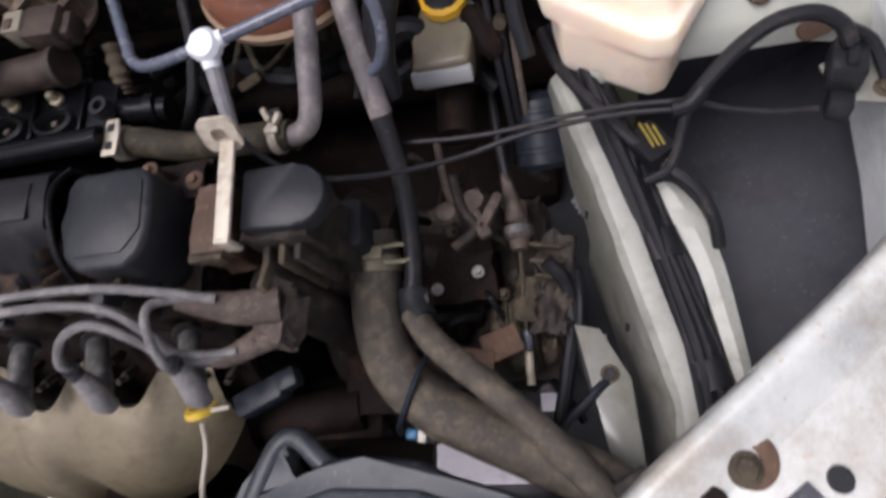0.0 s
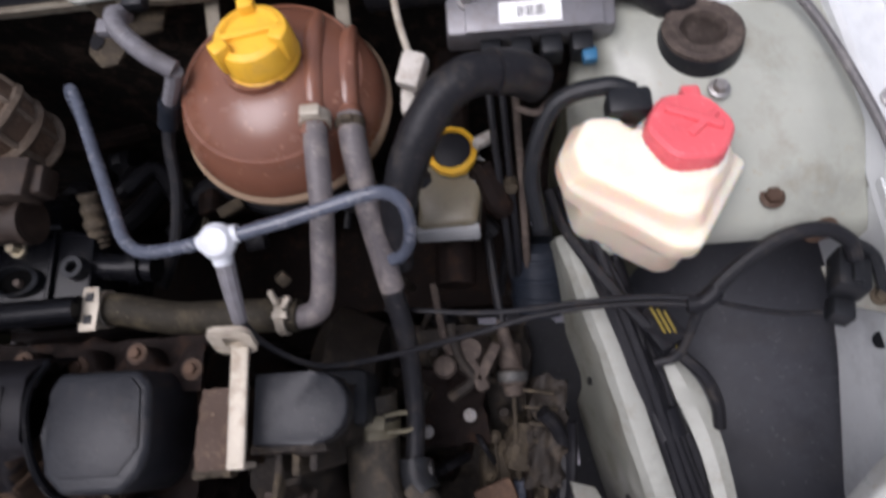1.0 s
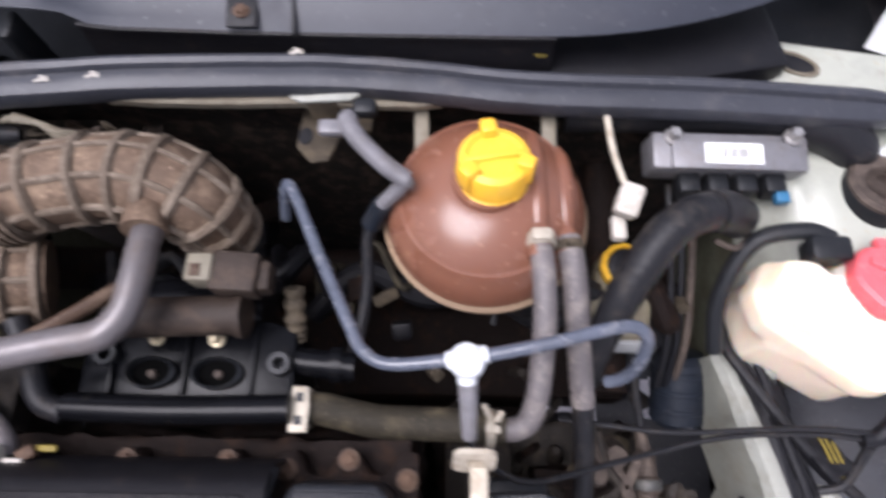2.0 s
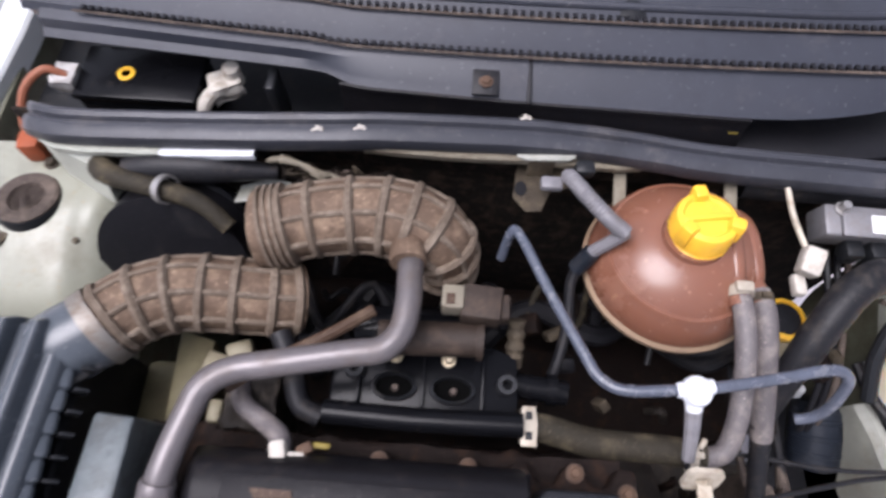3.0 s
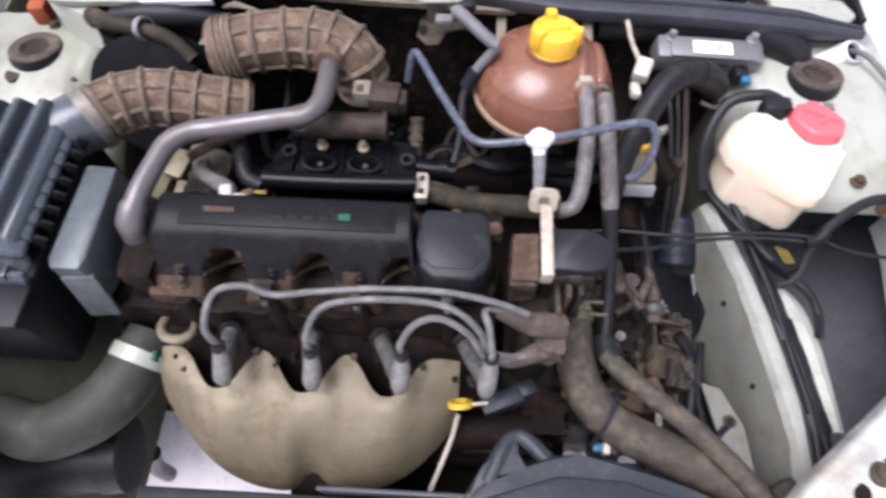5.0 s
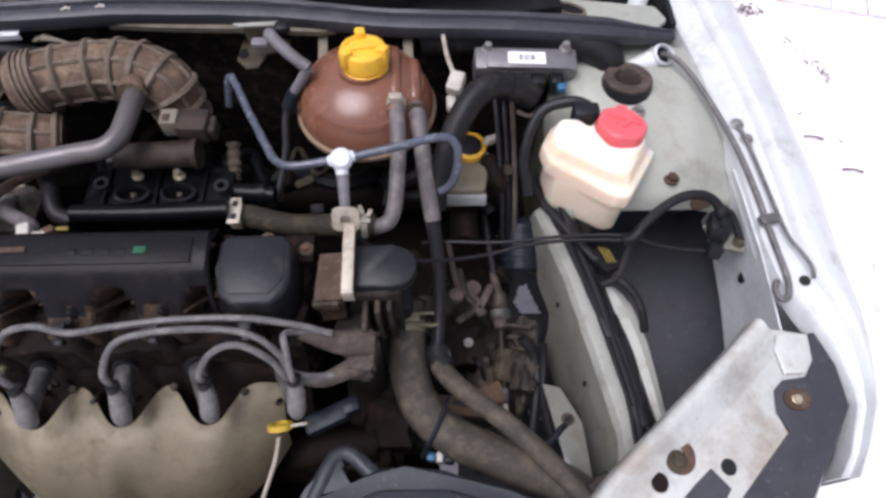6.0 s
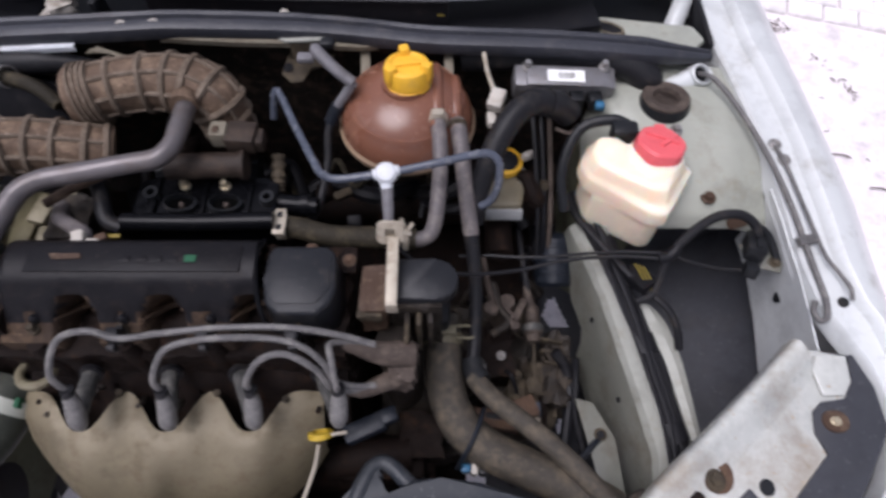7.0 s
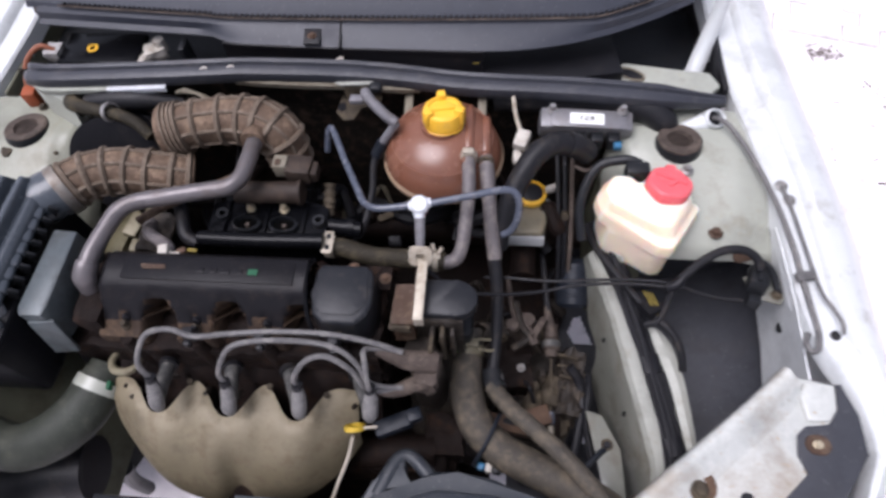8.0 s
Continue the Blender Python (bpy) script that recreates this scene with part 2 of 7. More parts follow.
def tube(pts, r, seg=12, sub=6, shape=None, bm=None):
    """A tube along a smooth path. r: a radius, or one at each given point. shape(s, a): a factor on the radius at s in 0..1 and angle a."""
    bm = bm or bmesh.new()
    path = smooth_path(pts, sub)
    n = len(path)
    radii = [r] * n if not isinstance(r, (list, tuple)) else list(np.interp(np.linspace(0, len(r) - 1, n), range(len(r)), r))
    tangent = [(path[min(i + 1, n - 1)] - path[max(i - 1, 0)]).normalized() for i in range(n)]
    up = Vector((0, 0, 1)) if abs(tangent[0].z) < 0.9 else Vector((0, 1, 0))
    side = tangent[0].cross(up).normalized()
    rings = []
    for i in range(n):
        side = (side - tangent[i] * side.dot(tangent[i])).normalized()
        other = side.cross(tangent[i])
        ring = []
        for k in range(seg):
            a = 2 * math.pi * k / seg
            f = radii[i] * (shape(i / (n - 1), a) if shape else 1)
            ring.append(bm.verts.new(path[i] + (side * math.cos(a) + other * math.sin(a)) * f))
        rings.append(ring)
    for i in range(n - 1):
        for k in range(seg):
            bm.faces.new((rings[i][k], rings[i][(k + 1) % seg], rings[i + 1][(k + 1) % seg], rings[i + 1][k]))
    bm.faces.new(rings[0])
    bm.faces.new(rings[-1])
    return bm


def lathe(profile, centre, seg=32, m=None, shape=None):
    """A turned form round z at centre from (radius, height) pairs, closed by caps where the radius is not 0."""
    bm = bmesh.new()
    rings = []
    for r, z in profile:
        if r < 1e-5:
            rings.append([bm.verts.new((0, 0, z))])
        else:
            rings.append([bm.verts.new((r * (shape(a, z) if shape else 1) * math.cos(a), r * (shape(a, z) if shape else 1) * math.sin(a), z))
                          for a in (2 * math.pi * k / seg for k in range(seg))])
    for A, B in zip(rings, rings[1:]):
        for k in range(seg):
            q = [A[k % len(A)], A[(k + 1) % len(A)], B[(k + 1) % len(B)], B[k % len(B)]]
            q = list(dict.fromkeys(q))
            if len(q) > 2:
                bm.faces.new(q)
    for ring in (rings[0], rings[-1]):
        if len(ring) > 2:
            bm.faces.new(ring)
    bm.transform(Matrix.Translation(centre) @ (m or Matrix()))
    return bm


def box(centre, size, bevel=0.003, m=None, seg=2):
    bm = bmesh.new()
    bmesh.ops.create_cube(bm, size=1)
    bmesh.ops.scale(bm, verts=bm.verts, vec=size)
    if bevel:
        bmesh.ops.bevel(bm, geom=bm.edges[:], offset=bevel, segments=seg, profile=0.5, affect="EDGES")
    bm.transform(Matrix.Translation(centre) @ (m or Matrix()))
    return bm


def prism(outline, z0, z1, bevel=0.003, taper=0.0, m=None, seg=2):
    """An outline in x, y raised from z0 to z1; taper shrinks its top by that factor."""
    bm = bmesh.new()
    c = Vector((sum(p[0] for p in outline), sum(p[1] for p in outline), 0)) / len(outline)
    lo = [bm.verts.new((x, y, z0)) for x, y in outline]
    hi = [bm.verts.new((c.x + (x - c.x) * (1 - taper), c.y + (y - c.y) * (1 - taper), z1)) for x, y in outline]
    n = len(outline)
    bm.faces.new(lo[::-1])
    bm.faces.new(hi)
    for i in range(n):
        bm.faces.new((lo[i], lo[(i + 1) % n], hi[(i + 1) % n], hi[i]))
    if bevel:
        bmesh.ops.bevel(bm, geom=bm.edges[:], offset=bevel, segments=seg, profile=0.5, affect="EDGES")
    if m:
        bm.transform(m)
    return bm


def loft(rows, closed=False, thick=0.0):
    """A sheet through rows of points of equal count; thick gives it a second side below."""
    bm = bmesh.new()
    vs = [[bm.verts.new(p) for p in row] for row in rows]
    for A, B in zip(vs, vs[1:]):
        n = len(A)
        for k in range(n if closed else n - 1):
            bm.faces.new((A[k], A[(k + 1) % n], B[(k + 1) % n], B[k]))
    if thick:
        bmesh.ops.recalc_face_normals(bm, faces=bm.faces)
        bmesh.ops.solidify(bm, geom=bm.faces[:], thickness=thick)
    return bm


def lumpy(centre, size, amp=0.004, cuts=14, scale=45, m=None):
    """A cast block with an uneven, pitted skin."""
    bm = bmesh.new()
    bmesh.ops.create_cube(bm, size=1)
    bmesh.ops.subdivide_edges(bm, edges=bm.edges[:], cuts=cuts, use_grid_fill=True)
    bmesh.ops.scale(bm, verts=bm.verts, vec=size)
    for v in bm.verts:
        for k in range(3):
            e = abs(v.co[k]) / (size[k] / 2)
            if e > 0.97:
                v.co[k] *= 0.985
    bm.normal_update()
    for v in bm.verts:
        p = v.co * scale
        v.co += v.normal * amp * (noise.noise(p) + 0.6 * noise.noise(p * 2.3) - 0.4 * abs(noise.noise(p * 0.6)))
    bm.transform(Matrix.Translation(centre) @ (m or Matrix()))
    return bm


def join(*bms):
    out = bmesh.new()
    for b in bms:
        me = bpy.data.meshes.new("joined")
        b.to_mesh(me)
        b.free()
        out.from_mesh(me)
        bpy.data.meshes.remove(me)
    return out


def bolt_at(name, p, r, h, mat, parent, m=None, label=""):
    """A hexagon head on a washer."""
    bm = lathe([(r * 1.45, 0), (r * 1.45, h * 0.25), (r * 1.35, h * 0.3)], p, 16, m)
    head = lathe([(r, h * 0.3), (r, h * 0.85), (r * 0.85, h)], p, 6, m)
    return part(name, join(bm, head), mat, parent, label)


def tilt(rx=0, ry=0, rz=0):
    return pose(0, 0, 0, rx, ry, rz)


def settle(ob, dx, dy, dz):
    """Moves a finished thing, with its parts, to where it sits."""
    ob.location = Vector(ob.location) + Vector((dx, dy, dz))


def at_y(table, y):
    ys, vs = zip(*sorted(table))
    return float(np.interp(y, ys, vs))


# ---- ground ----
def build_ground():
    bm = bmesh.new()
    n = 60
    xs = np.concatenate([np.linspace(-3, 3, n), [-60, 60, -8, 8]])
    xs.sort()
    vs = [[bm.verts.new((x, y, 0.004 * noise.noise((x * 1.3, y * 1.3, 0)) - 0.004)) for x in xs] for y in xs]
    for a in range(len(xs) - 1):
        for b in range(len(xs) - 1):
            bm.faces.new((vs[a][b], vs[a][b + 1], vs[a + 1][b + 1], vs[a + 1][b]))
    g = part("ground", bm, GROUND)
    tagged(g, "pale worn concrete ground with cracks and stains", "ground", kind="structure")
    return g


ground = build_ground()
litter = thing("ground_litter", (1.5, 0.7, 0.0), "dark twigs and grit scattered on the concrete", "litter", kind="stuff")
bits = bmesh.new()
for k in range(110):
    on_line, in_heap = k < 18, 46 <= k
    x = 1.50 + 0.11 * random.random() if on_line else random.uniform(0.95, 1.9)
    y = 1.05 - (x - 1.50) * 1.9 + random.gauss(0, 0.02) if on_line else random.uniform(-0.6, 1.3)
    if in_heap:
        x, y = 1.40 + random.gauss(0, 0.028), 1.175 + random.gauss(0, 0.016)
    a, n_ = random.uniform(0, 3.1), random.uniform(0.003, 0.011)
    tube([(x - n_ * math.cos(a), y - n_ * math.sin(a), 0.003), (x, y, 0.005), (x + n_ * math.cos(a + 0.3), y + n_ * math.sin(a + 0.3), 0.003)], random.uniform(0.0010, 0.0022), 6, 2, bm=bits)
part("grit", bits, GRIT, litter)
for p in ((1.471, 0.597), (1.552, 0.470)):
    part("twig", tube([(p[0] - 0.03, p[1] + 0.005, 0.004), (p[0], p[1], 0.008), (p[0] + 0.030, p[1] - 0.008, 0.004)], 0.0024, 6), COIL, litter)

# ---- car body ----
car = thing("car_body", (0, 0, 0), "silver-white car front with open engine bay", "car")
FLANGE_X = [(0.30, 0.575), (0.20, 0.585), (0.11, 0.600), (0.05, 0.617), (-0.06, 0.638), (-0.16, 0.650), (-0.23, 0.655), (-0.28, 0.664), (-0.32, 0.684), (-0.36, 0.705), (-0.42, 0.715), (-0.48, 0.69), (-0.56, 0.62)]
FLANGE_Z = [(0.30, 0.93), (0.07, 0.902), (-0.06, 0.887), (-0.20, 0.870), (-0.31, 0.860), (-0.56, 0.835)]
OUTER_X = [(0.30, 0.70), (0.23, 0.706), (0.014, 0.742), (-0.137, 0.765), (-0.28, 0.767), (-0.33, 0.760), (-0.38, 0.746), (-0.43, 0.730), (-0.48, 0.70), (-0.56, 0.66)]


def build_fender(side):
    rows = []
    for y in np.linspace(0.45, -0.50, 40):
        xi, zi, xo = at_y(FLANGE_X, y), at_y(FLANGE_Z, y), at_y(OUTER_X, y)
        k = min(1.0, max(0.2, (xo + 0.012 - xi) / 0.1))
        prof = [(xi, zi - 0.03), (xi + 0.002 * k, zi - 0.004), (xi + 0.006 * k, zi), (xi + 0.032 * k, zi - 0.002), (xi + 0.040 * k, zi - 0.001),
                (xi + 0.044 * k, zi + 0.008), (xi + 0.050 * k, zi + 0.012)]
        a, b = xi + 0.050 * k, xo + 0.012
        for q in range(1, 9):
            u = q / 8
            prof.append((a + (b - a) * math.sin(u * math.pi / 2), zi + 0.012 - 0.10 * (1 - math.cos(u * math.pi / 2))))
        prof += [(xo + 0.016, zi - 0.16), (xo + 0.012, 0.62)]
        rows.append([(side * x, y, z) for x, z in prof])
    part("fender", loft(rows, thick=0.0015), PAINT, car, "bright silver-white painted fender with drain gutter")
    # lower side with the wheel opening
    pts = [(0.45, 0.64), (0.45, 0.40), (0.23, 0.38)]
    pts += [(-0.14 + 0.345 * math.cos(a), 0.26 + 0.35 * math.sin(a)) for a in np.linspace(0.0, math.pi, 24)]
    pts += [(-0.50, 0.30), (-0.50, 0.64)]
    m = Matrix(((0, 0, 1, side * 0.735), (1, 0, 0, 0), (0, 1, 0, 0), (0, 0, 0, 1)))
    part("fender_side", prism(pts, -0.02, 0.02, 0.0, m=m), PAINT, car)
    # inner panel under the flange
    rows = []
    for y in np.linspace(-0.12, -0.40, 16):
        xi, zi = min(0.656, at_y(FLANGE_X, y)), at_y(FLANGE_Z, y)
        drop = 0.145 + 0.24 * max(0.0, -0.18 - y)
        rows.append([(side * (xi + 0.001), y, zi - 0.012), (side * (xi + 0.006), y, zi - 0.05), (side * (xi + 0.010), y, zi - 0.10), (side * (xi + 0.012), y, zi - drop), (side * (xi + 0.018), y, zi - drop - 0.003)])
    part("inner_panel", loft(rows, thick=0.002), PAINT, car)


def build_tower(side):
    def z_at(x, y):
        z = 0.893 + 0.05 * min(0, y) * (1 + 2.2 * min(1, max(0, -y / 0.13)))
        if y < -0.05:
            z -= 0.25 * (y + 0.05) ** 2 / 0.08
        edge = 0.445 + 0.02 * math.sin(3 + 14 * y)
        if x < edge:
            z -= 3.2 * (edge - x) ** 1.35
        d = math.hypot(x - 0.515, y)
        z += 0.007 * math.exp(-(d / 0.062) ** 4)
        if x > 0.60:
            z -= 0.35 * (x - 0.60)
        crease = y + 0.055 + 0.5 * (x - 0.60)
        z += 0.0035 * math.exp(-(crease / 0.007) ** 2) * min(1, max(0, (x - 0.545) / 0.02))
        z -= 0.004 * math.exp(-((x - 0.455) / 0.010) ** 2) * min(1, max(0, (0.02 - y) / 0.05))
        return z + 0.0015 * noise.noise((x * 25, y * 25, 1))
    bm = bmesh.new()
    cx, cy, hole = 0.515, 0.0, 0.032
    rings, walls = [], []
    outer = 48
    for k in range(outer):
        a = 2 * math.pi * k / outer
        dx, dy = math.cos(a), math.sin(a)
        lim = min((0.155 if dx > 0 else 0.10) / max(abs(dx), 1e-6), (0.075 if dy > 0 else 0.148) / max(abs(dy), 1e-6))
        if dx < 0 < dy:
            lim = 1 / math.sqrt((dx / 0.098) ** 2 + (dy / 0.072) ** 2)
        ring = []
        for u in np.linspace(0, 1, 16):
            d = hole + (lim - hole) * u
            x, y = cx + dx * d, cy + dy * d
            ring.append((side * x, y, z_at(x, y)))
        x, y = cx + dx * lim, cy + dy * lim
        ring.append((side * (x + dx * 0.004), y + dy * 0.004, z_at(x, y) - 0.02))
        rings.append(ring)
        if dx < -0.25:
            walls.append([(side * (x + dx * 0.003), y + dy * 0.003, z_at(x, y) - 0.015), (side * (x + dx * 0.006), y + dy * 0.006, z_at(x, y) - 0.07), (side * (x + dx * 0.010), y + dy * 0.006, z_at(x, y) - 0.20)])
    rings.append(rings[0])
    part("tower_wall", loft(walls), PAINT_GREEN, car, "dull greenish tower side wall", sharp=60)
    bm = loft(rings)
    bmesh.ops.remove_doubles(bm, verts=bm.verts, dist=1e-5)
    part("strut_tower", bm, PAINT_DIRTY if side > 0 else PAINT_LEFT, car, "dusty white suspension strut tower" if side > 0 else "darker yellowish dusty suspension strut tower", sharp=60)
    lean = Matrix.Translation((side * cx, cy, 0.895)) @ tilt(-9) @ Matrix.Diagonal((0.88, 0.88, 0.9, 1) if side > 0 else (0.92, 0.92, 0.55, 1))
    part("tower_collar", lathe([(0.030, -0.010), (0.030, 0.010), (0.032, 0.013), (0.037, 0.012), (0.039, 0.004), (0.040, -0.012), (0.030, -0.010)], (0, 0, 0), 40, lean), BLACK, car)
    part("mount_disc", lathe([(0.019, 0.010), (0.021, 0.017), (0.033, 0.0195), (0.0365, 0.016), (0.036, 0.009), (0.019, 0.010)], (0, 0, 0), 40, lean), DUST_GREY, car, "dusty brown rubber disc")
    part("strut_mount", lathe([(0.0, 0.000), (0.009, 0.001), (0.011, -0.004), (0.018, -0.003), (0.022, 0.010), (0.0305, 0.0145), (0.031, 0.0), (0.031, -0.03), (0, -0.03)], (0, 0, 0), 40, lean), DUST_GREY, car, "worn rubber and steel strut mount")
    if side < 0:
        bolt_at("tower_bolt", (-0.505, 0.046, z_at(0.505, 0.046)), 0.0055, 0.007, CASTING, car)
        for x, y, r in ((0.535, -0.043, 0.0095), (0.599, 0.000, 0.008), (0.458, -0.038, 0.0035), (0.612, -0.030, 0.005)):
            part("rust_stain", lathe([(r, -0.002), (r, 0.0006), (r * 0.5, 0.0012), (0, 0.0012)], (-x, y, z_at(x, y) + 0.0008), 18, shape=lambda a, z: 1 + 0.45 * noise.noise((2.1 * math.cos(a) + 9 * x, 2.1 * math.sin(a), x * 31))), CASTING, car)
    for dx, dy in (((0.055, -0.045),) if side < 0 else ((-0.035, 0.058),)):
        part("stud_hole", lathe([(0, 0), (0.0035, 0), (0.0035, 0.003), (0, 0.003)], (side * (cx + dx), cy + dy, z_at(cx + dx, cy + dy)), 14), RUSTY, car)


for s in (1, -1):
    build_fender(s)
    build_tower(s)

# wheels that carry the front
for s in (1, -1):
    wheel = part("wheel", lathe([(0.0, -0.06), (0.19, -0.07), (0.2, 0.07), (0.0, 0.06)], (0, 0, 0), 40, Matrix.Translation((s * 0.71, -0.235, 0.285)) @ tilt(0, 90, 0)), ALU, car)
    part("tyre", lathe([(0.2, -0.08), (0.27, -0.085), (0.285, -0.06), (0.285, 0.06), (0.27, 0.085), (0.2, 0.08), (0.2, -0.08)], (0, 0, 0), 48,
                       Matrix.Translation((s * 0.71, -0.235, 0.285)) @ tilt(0, 90, 0)), TYRE, wheel)

# firewall, lip and plenum
SEAL_LINE = [(-0.502, 0.072, 0.956), (-0.485, 0.064, 0.964), (-0.44, 0.056, 0.97), (-0.3, 0.058, 0.976), (-0.19, 0.064, 0.978), (-0.13, 0.07, 0.976), (0.02, 0.084, 0.96), (0.12, 0.083, 0.951),
             (0.18, 0.078, 0.947), (0.24, 0.075, 0.946), (0.36, 0.072, 0.944), (0.48, 0.068, 0.937), (0.55, 0.072, 0.923), (0.59, 0.078, 0.913)]
part("firewall", box((0, 0.105, 0.66), (1.0, 0.012, 0.50), 0.002), INSULATION, car, "firewall under dirty brown insulation")
part("firewall_upper", box((-0.08, 0.080, 0.918), (0.90, 0.004, 0.066), 0.001), INSULATION, car)


def lip_strip(x0, x1, widths, n=60):
    """A folded edge that shows in front of the seal by the given widths."""
    rows = []
    for x in np.linspace(x0, x1, n):
        front, z = (float(np.interp(x, [q[0] for q in SEAL_LINE], [q[k] for q in SEAL_LINE])) for k in (1, 2))
        w = 0.020 + float(np.interp(x, *zip(*widths))) + 0.0008 * noise.noise((x * 60, 2, 5))
        rows.append([(x, front - 0.008, z - 0.013), (x, front - w + 0.002, z - 0.010), (x, front - w, z - 0.012), (x, front - w + 0.001, z - 0.020)])
    return loft(rows, thick=0.0015)


part("firewall_lip", lip_strip(-0.155, 0.125, ((-0.155, 0.0), (-0.125, 0.004), (-0.06, 0.007), (0.05, 0.007), (0.10, 0.005), (0.125, 0.0))), DUST_LIP, car, "dust-stained folded lip")
part("lip_flange", lip_strip(-0.495, -0.356, ((-0.495, 0.0), (-0.47, 0.008), (-0.356, 0.009)), 30), PAINT_DIRTY, car, "bare pale lip flange")
# Highlight on the lip, painted as a white strip.
part("lip_highlight", lip_strip(-0.355, -0.261, ((-0.355, 0.010), (-0.261, 0.009)), 24), WHITE, car, "lip edge painted white as a highlight")
part("lip_tab", prism([(-0.005, 0.070), (-0.004, 0.058), (0.006, 0.054), (0.048, 0.056), (0.055, 0.060), (0.056, 0.070)], 0.951, 0.955, 0.0012), EDGE_PAINT, car, "pale welded tab")
part("tab_gusset", prism([(0.008, 0.056), (0.036, 0.056), (0.032, 0.068), (0.012, 0.068)], 0.900, 0.951, 0.002), CASTING, car)
part("firewall_corner", loft([[(-0.500 + 0.075 * u, 0.062 - 0.030 * u + 0.004 * math.sin(3 * u), 0.956 - 0.006 * u), (-0.492 + 0.070 * u, 0.048 - 0.030 * u, 0.944 - 0.004 * u), (-0.486 + 0.066 * u, 0.040 - 0.030 * u, 0.920), (-0.482 + 0.060 * u, 0.034 - 0.030 * u, 0.895)] for u in np.linspace(0, 1, 10)], thick=0.002), PAINT_DIRTY, car, "cream folded corner panel")
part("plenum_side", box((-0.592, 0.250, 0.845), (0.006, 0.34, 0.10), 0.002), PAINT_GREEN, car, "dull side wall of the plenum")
part("drain_elbow", tube([(-0.545, 0.250, 0.930), (-0.548, 0.225, 0.955), (-0.535, 0.205, 0.962), (-0.518, 0.215, 0.952), (-0.512, 0.245, 0.930)], 0.0085, 12), DUST_GREY, car, "grey drain hose")
part("plenum_floor", box((0, 0.22, 0.86), (1.16, 0.22, 0.01), 0.002), BLACK, car)
part("plenum_end", prism([(0.416, 0.108), (0.418, 0.136), (0.445, 0.148), (0.505, 0.134), (0.572, 0.130), (0.586, 0.100), (0.56, 0.074), (0.45, 0.082)], 0.908, 0.920, 0.006), PAINT_DIRTY, car, "pale plenum corner panel with an oval hole")
# Black disc painted for the darkness of the oval hole.
part("plenum_hole", lathe([(0, 0.9202), (0.019, 0.9202), (0.019, 0.9212), (0, 0.9212)], (0, 0, 0), 24, Matrix.Translation((0.450, 0.120, 0)) @ tilt(0, 0, -25) @ Matrix.Diagonal((1, 0.42, 1, 1))), BLACK_AND_SHADE, car)
part("hole_rim", lathe([(0.018, 0.9195), (0.024, 0.9195), (0.023, 0.9225), (0.019, 0.9225), (0.018, 0.9195)], (0, 0, 0), 28, Matrix.Translation((0.450, 0.120, 0)) @ tilt(0, 0, -25) @ Matrix.Diagonal((1, 0.5, 1, 1))), DUST_LIP, car)
part("hinge_arm", tube([(0.562, 0.165, 0.880), (0.575, 0.195, 0.915), (0.584, 0.215, 0.965), (0.584, 0.225, 1.02), (0.575, 0.225, 1.09)], [0.014, 0.013, 0.011, 0.010, 0.010], 12, 6, shape=lambda s, a: 1 - 0.35 * abs(math.sin(a))), PAINT, car, "white bonnet hinge arm")
part("plenum_side", box((0.592, 0.255, 0.860), (0.008, 0.33, 0.12), 0.002), BLACK_AND_SHADE, car)

# frame rail with its edge, second strip and black liner
RAIL = [(0.406, -0.125, 0.784), (0.413, -0.155, 0.787), (0.424, -0.20, 0.788), (0.437, -0.25, 0.786), (0.456, -0.33, 0.775), (0.474, -0.40, 0.760), (0.482, -0.44, 0.750), (0.478, -0.52, 0.740)]
rows = []
for x, y, z in smooth_path(RAIL, 6):
    f = 0.3 + 0.7 * min(1.0, max(0.0, (-0.125 - y) / 0.08)) ** 1.5
    dent = 0.0025 * noise.noise((y * 40, 1, 3))
    rows.append([(x + 0.012, y, z - 0.05), (x + 0.011, y, z - 0.002), (x + 0.007, y, z + 0.002), (x - 0.003 - dent, y, z + 0.002), (x - 0.009 - dent, y, z - 0.004), (x - 0.012 - 0.006 * f + dent, y, z - 0.05 * f), (x - 0.012 - 0.009 * f, y, z - 0.08 * f), (x - 0.012 - 0.010 * f - 0.006 * float(y < -0.27), y, z - 0.085 * f - 0.07 * min(1.0, max(0.0, (-0.25 - y) / 0.03)))])
# Lit edge and shaded face of the rail are put into two paint tones.
part("rail_edge", loft([[(p.x - 0.011 - 0.002 * noise.noise((p.y * 40, 1, 3)), p.y, p.z - 0.006), (p.x - 0.005, p.y, p.z + 0.0035), (p.x + 0.005, p.y, p.z + 0.0045), (p.x + 0.0125, p.y, p.z + 0.001)] for p in smooth_path(RAIL, 6)], thick=0.0015), EDGE_PAINT, car, "folded edge painted paler as if lit")
part("frame_rail", loft(rows, thick=0.002), RAIL_PAINT, car, "dusty white inner frame rail, its face painted darker as shade")
STRIP = [(0.478, -0.245, 0.776), (0.488, -0.28, 0.772), (0.502, -0.32, 0.766), (0.512, -0.37, 0.760), (0.520, -0.42, 0.756)]
rows = []
for i, p in enumerate(smooth_path(STRIP, 6)):
    u = i / 24
    w = 0.010 + 0.021 * math.sin(min(1, u * 3.0 + 0.15) * math.pi * 0.5) * (1 - 0.75 * u)
    rows.append([(p.x, p.y, p.z - 0.03), (p.x, p.y, p.z), (p.x + w * 0.5, p.y, p.z + 0.003), (p.x + w, p.y, p.z - 0.002), (p.x + w + 0.006, p.y, p.z - 0.07)])
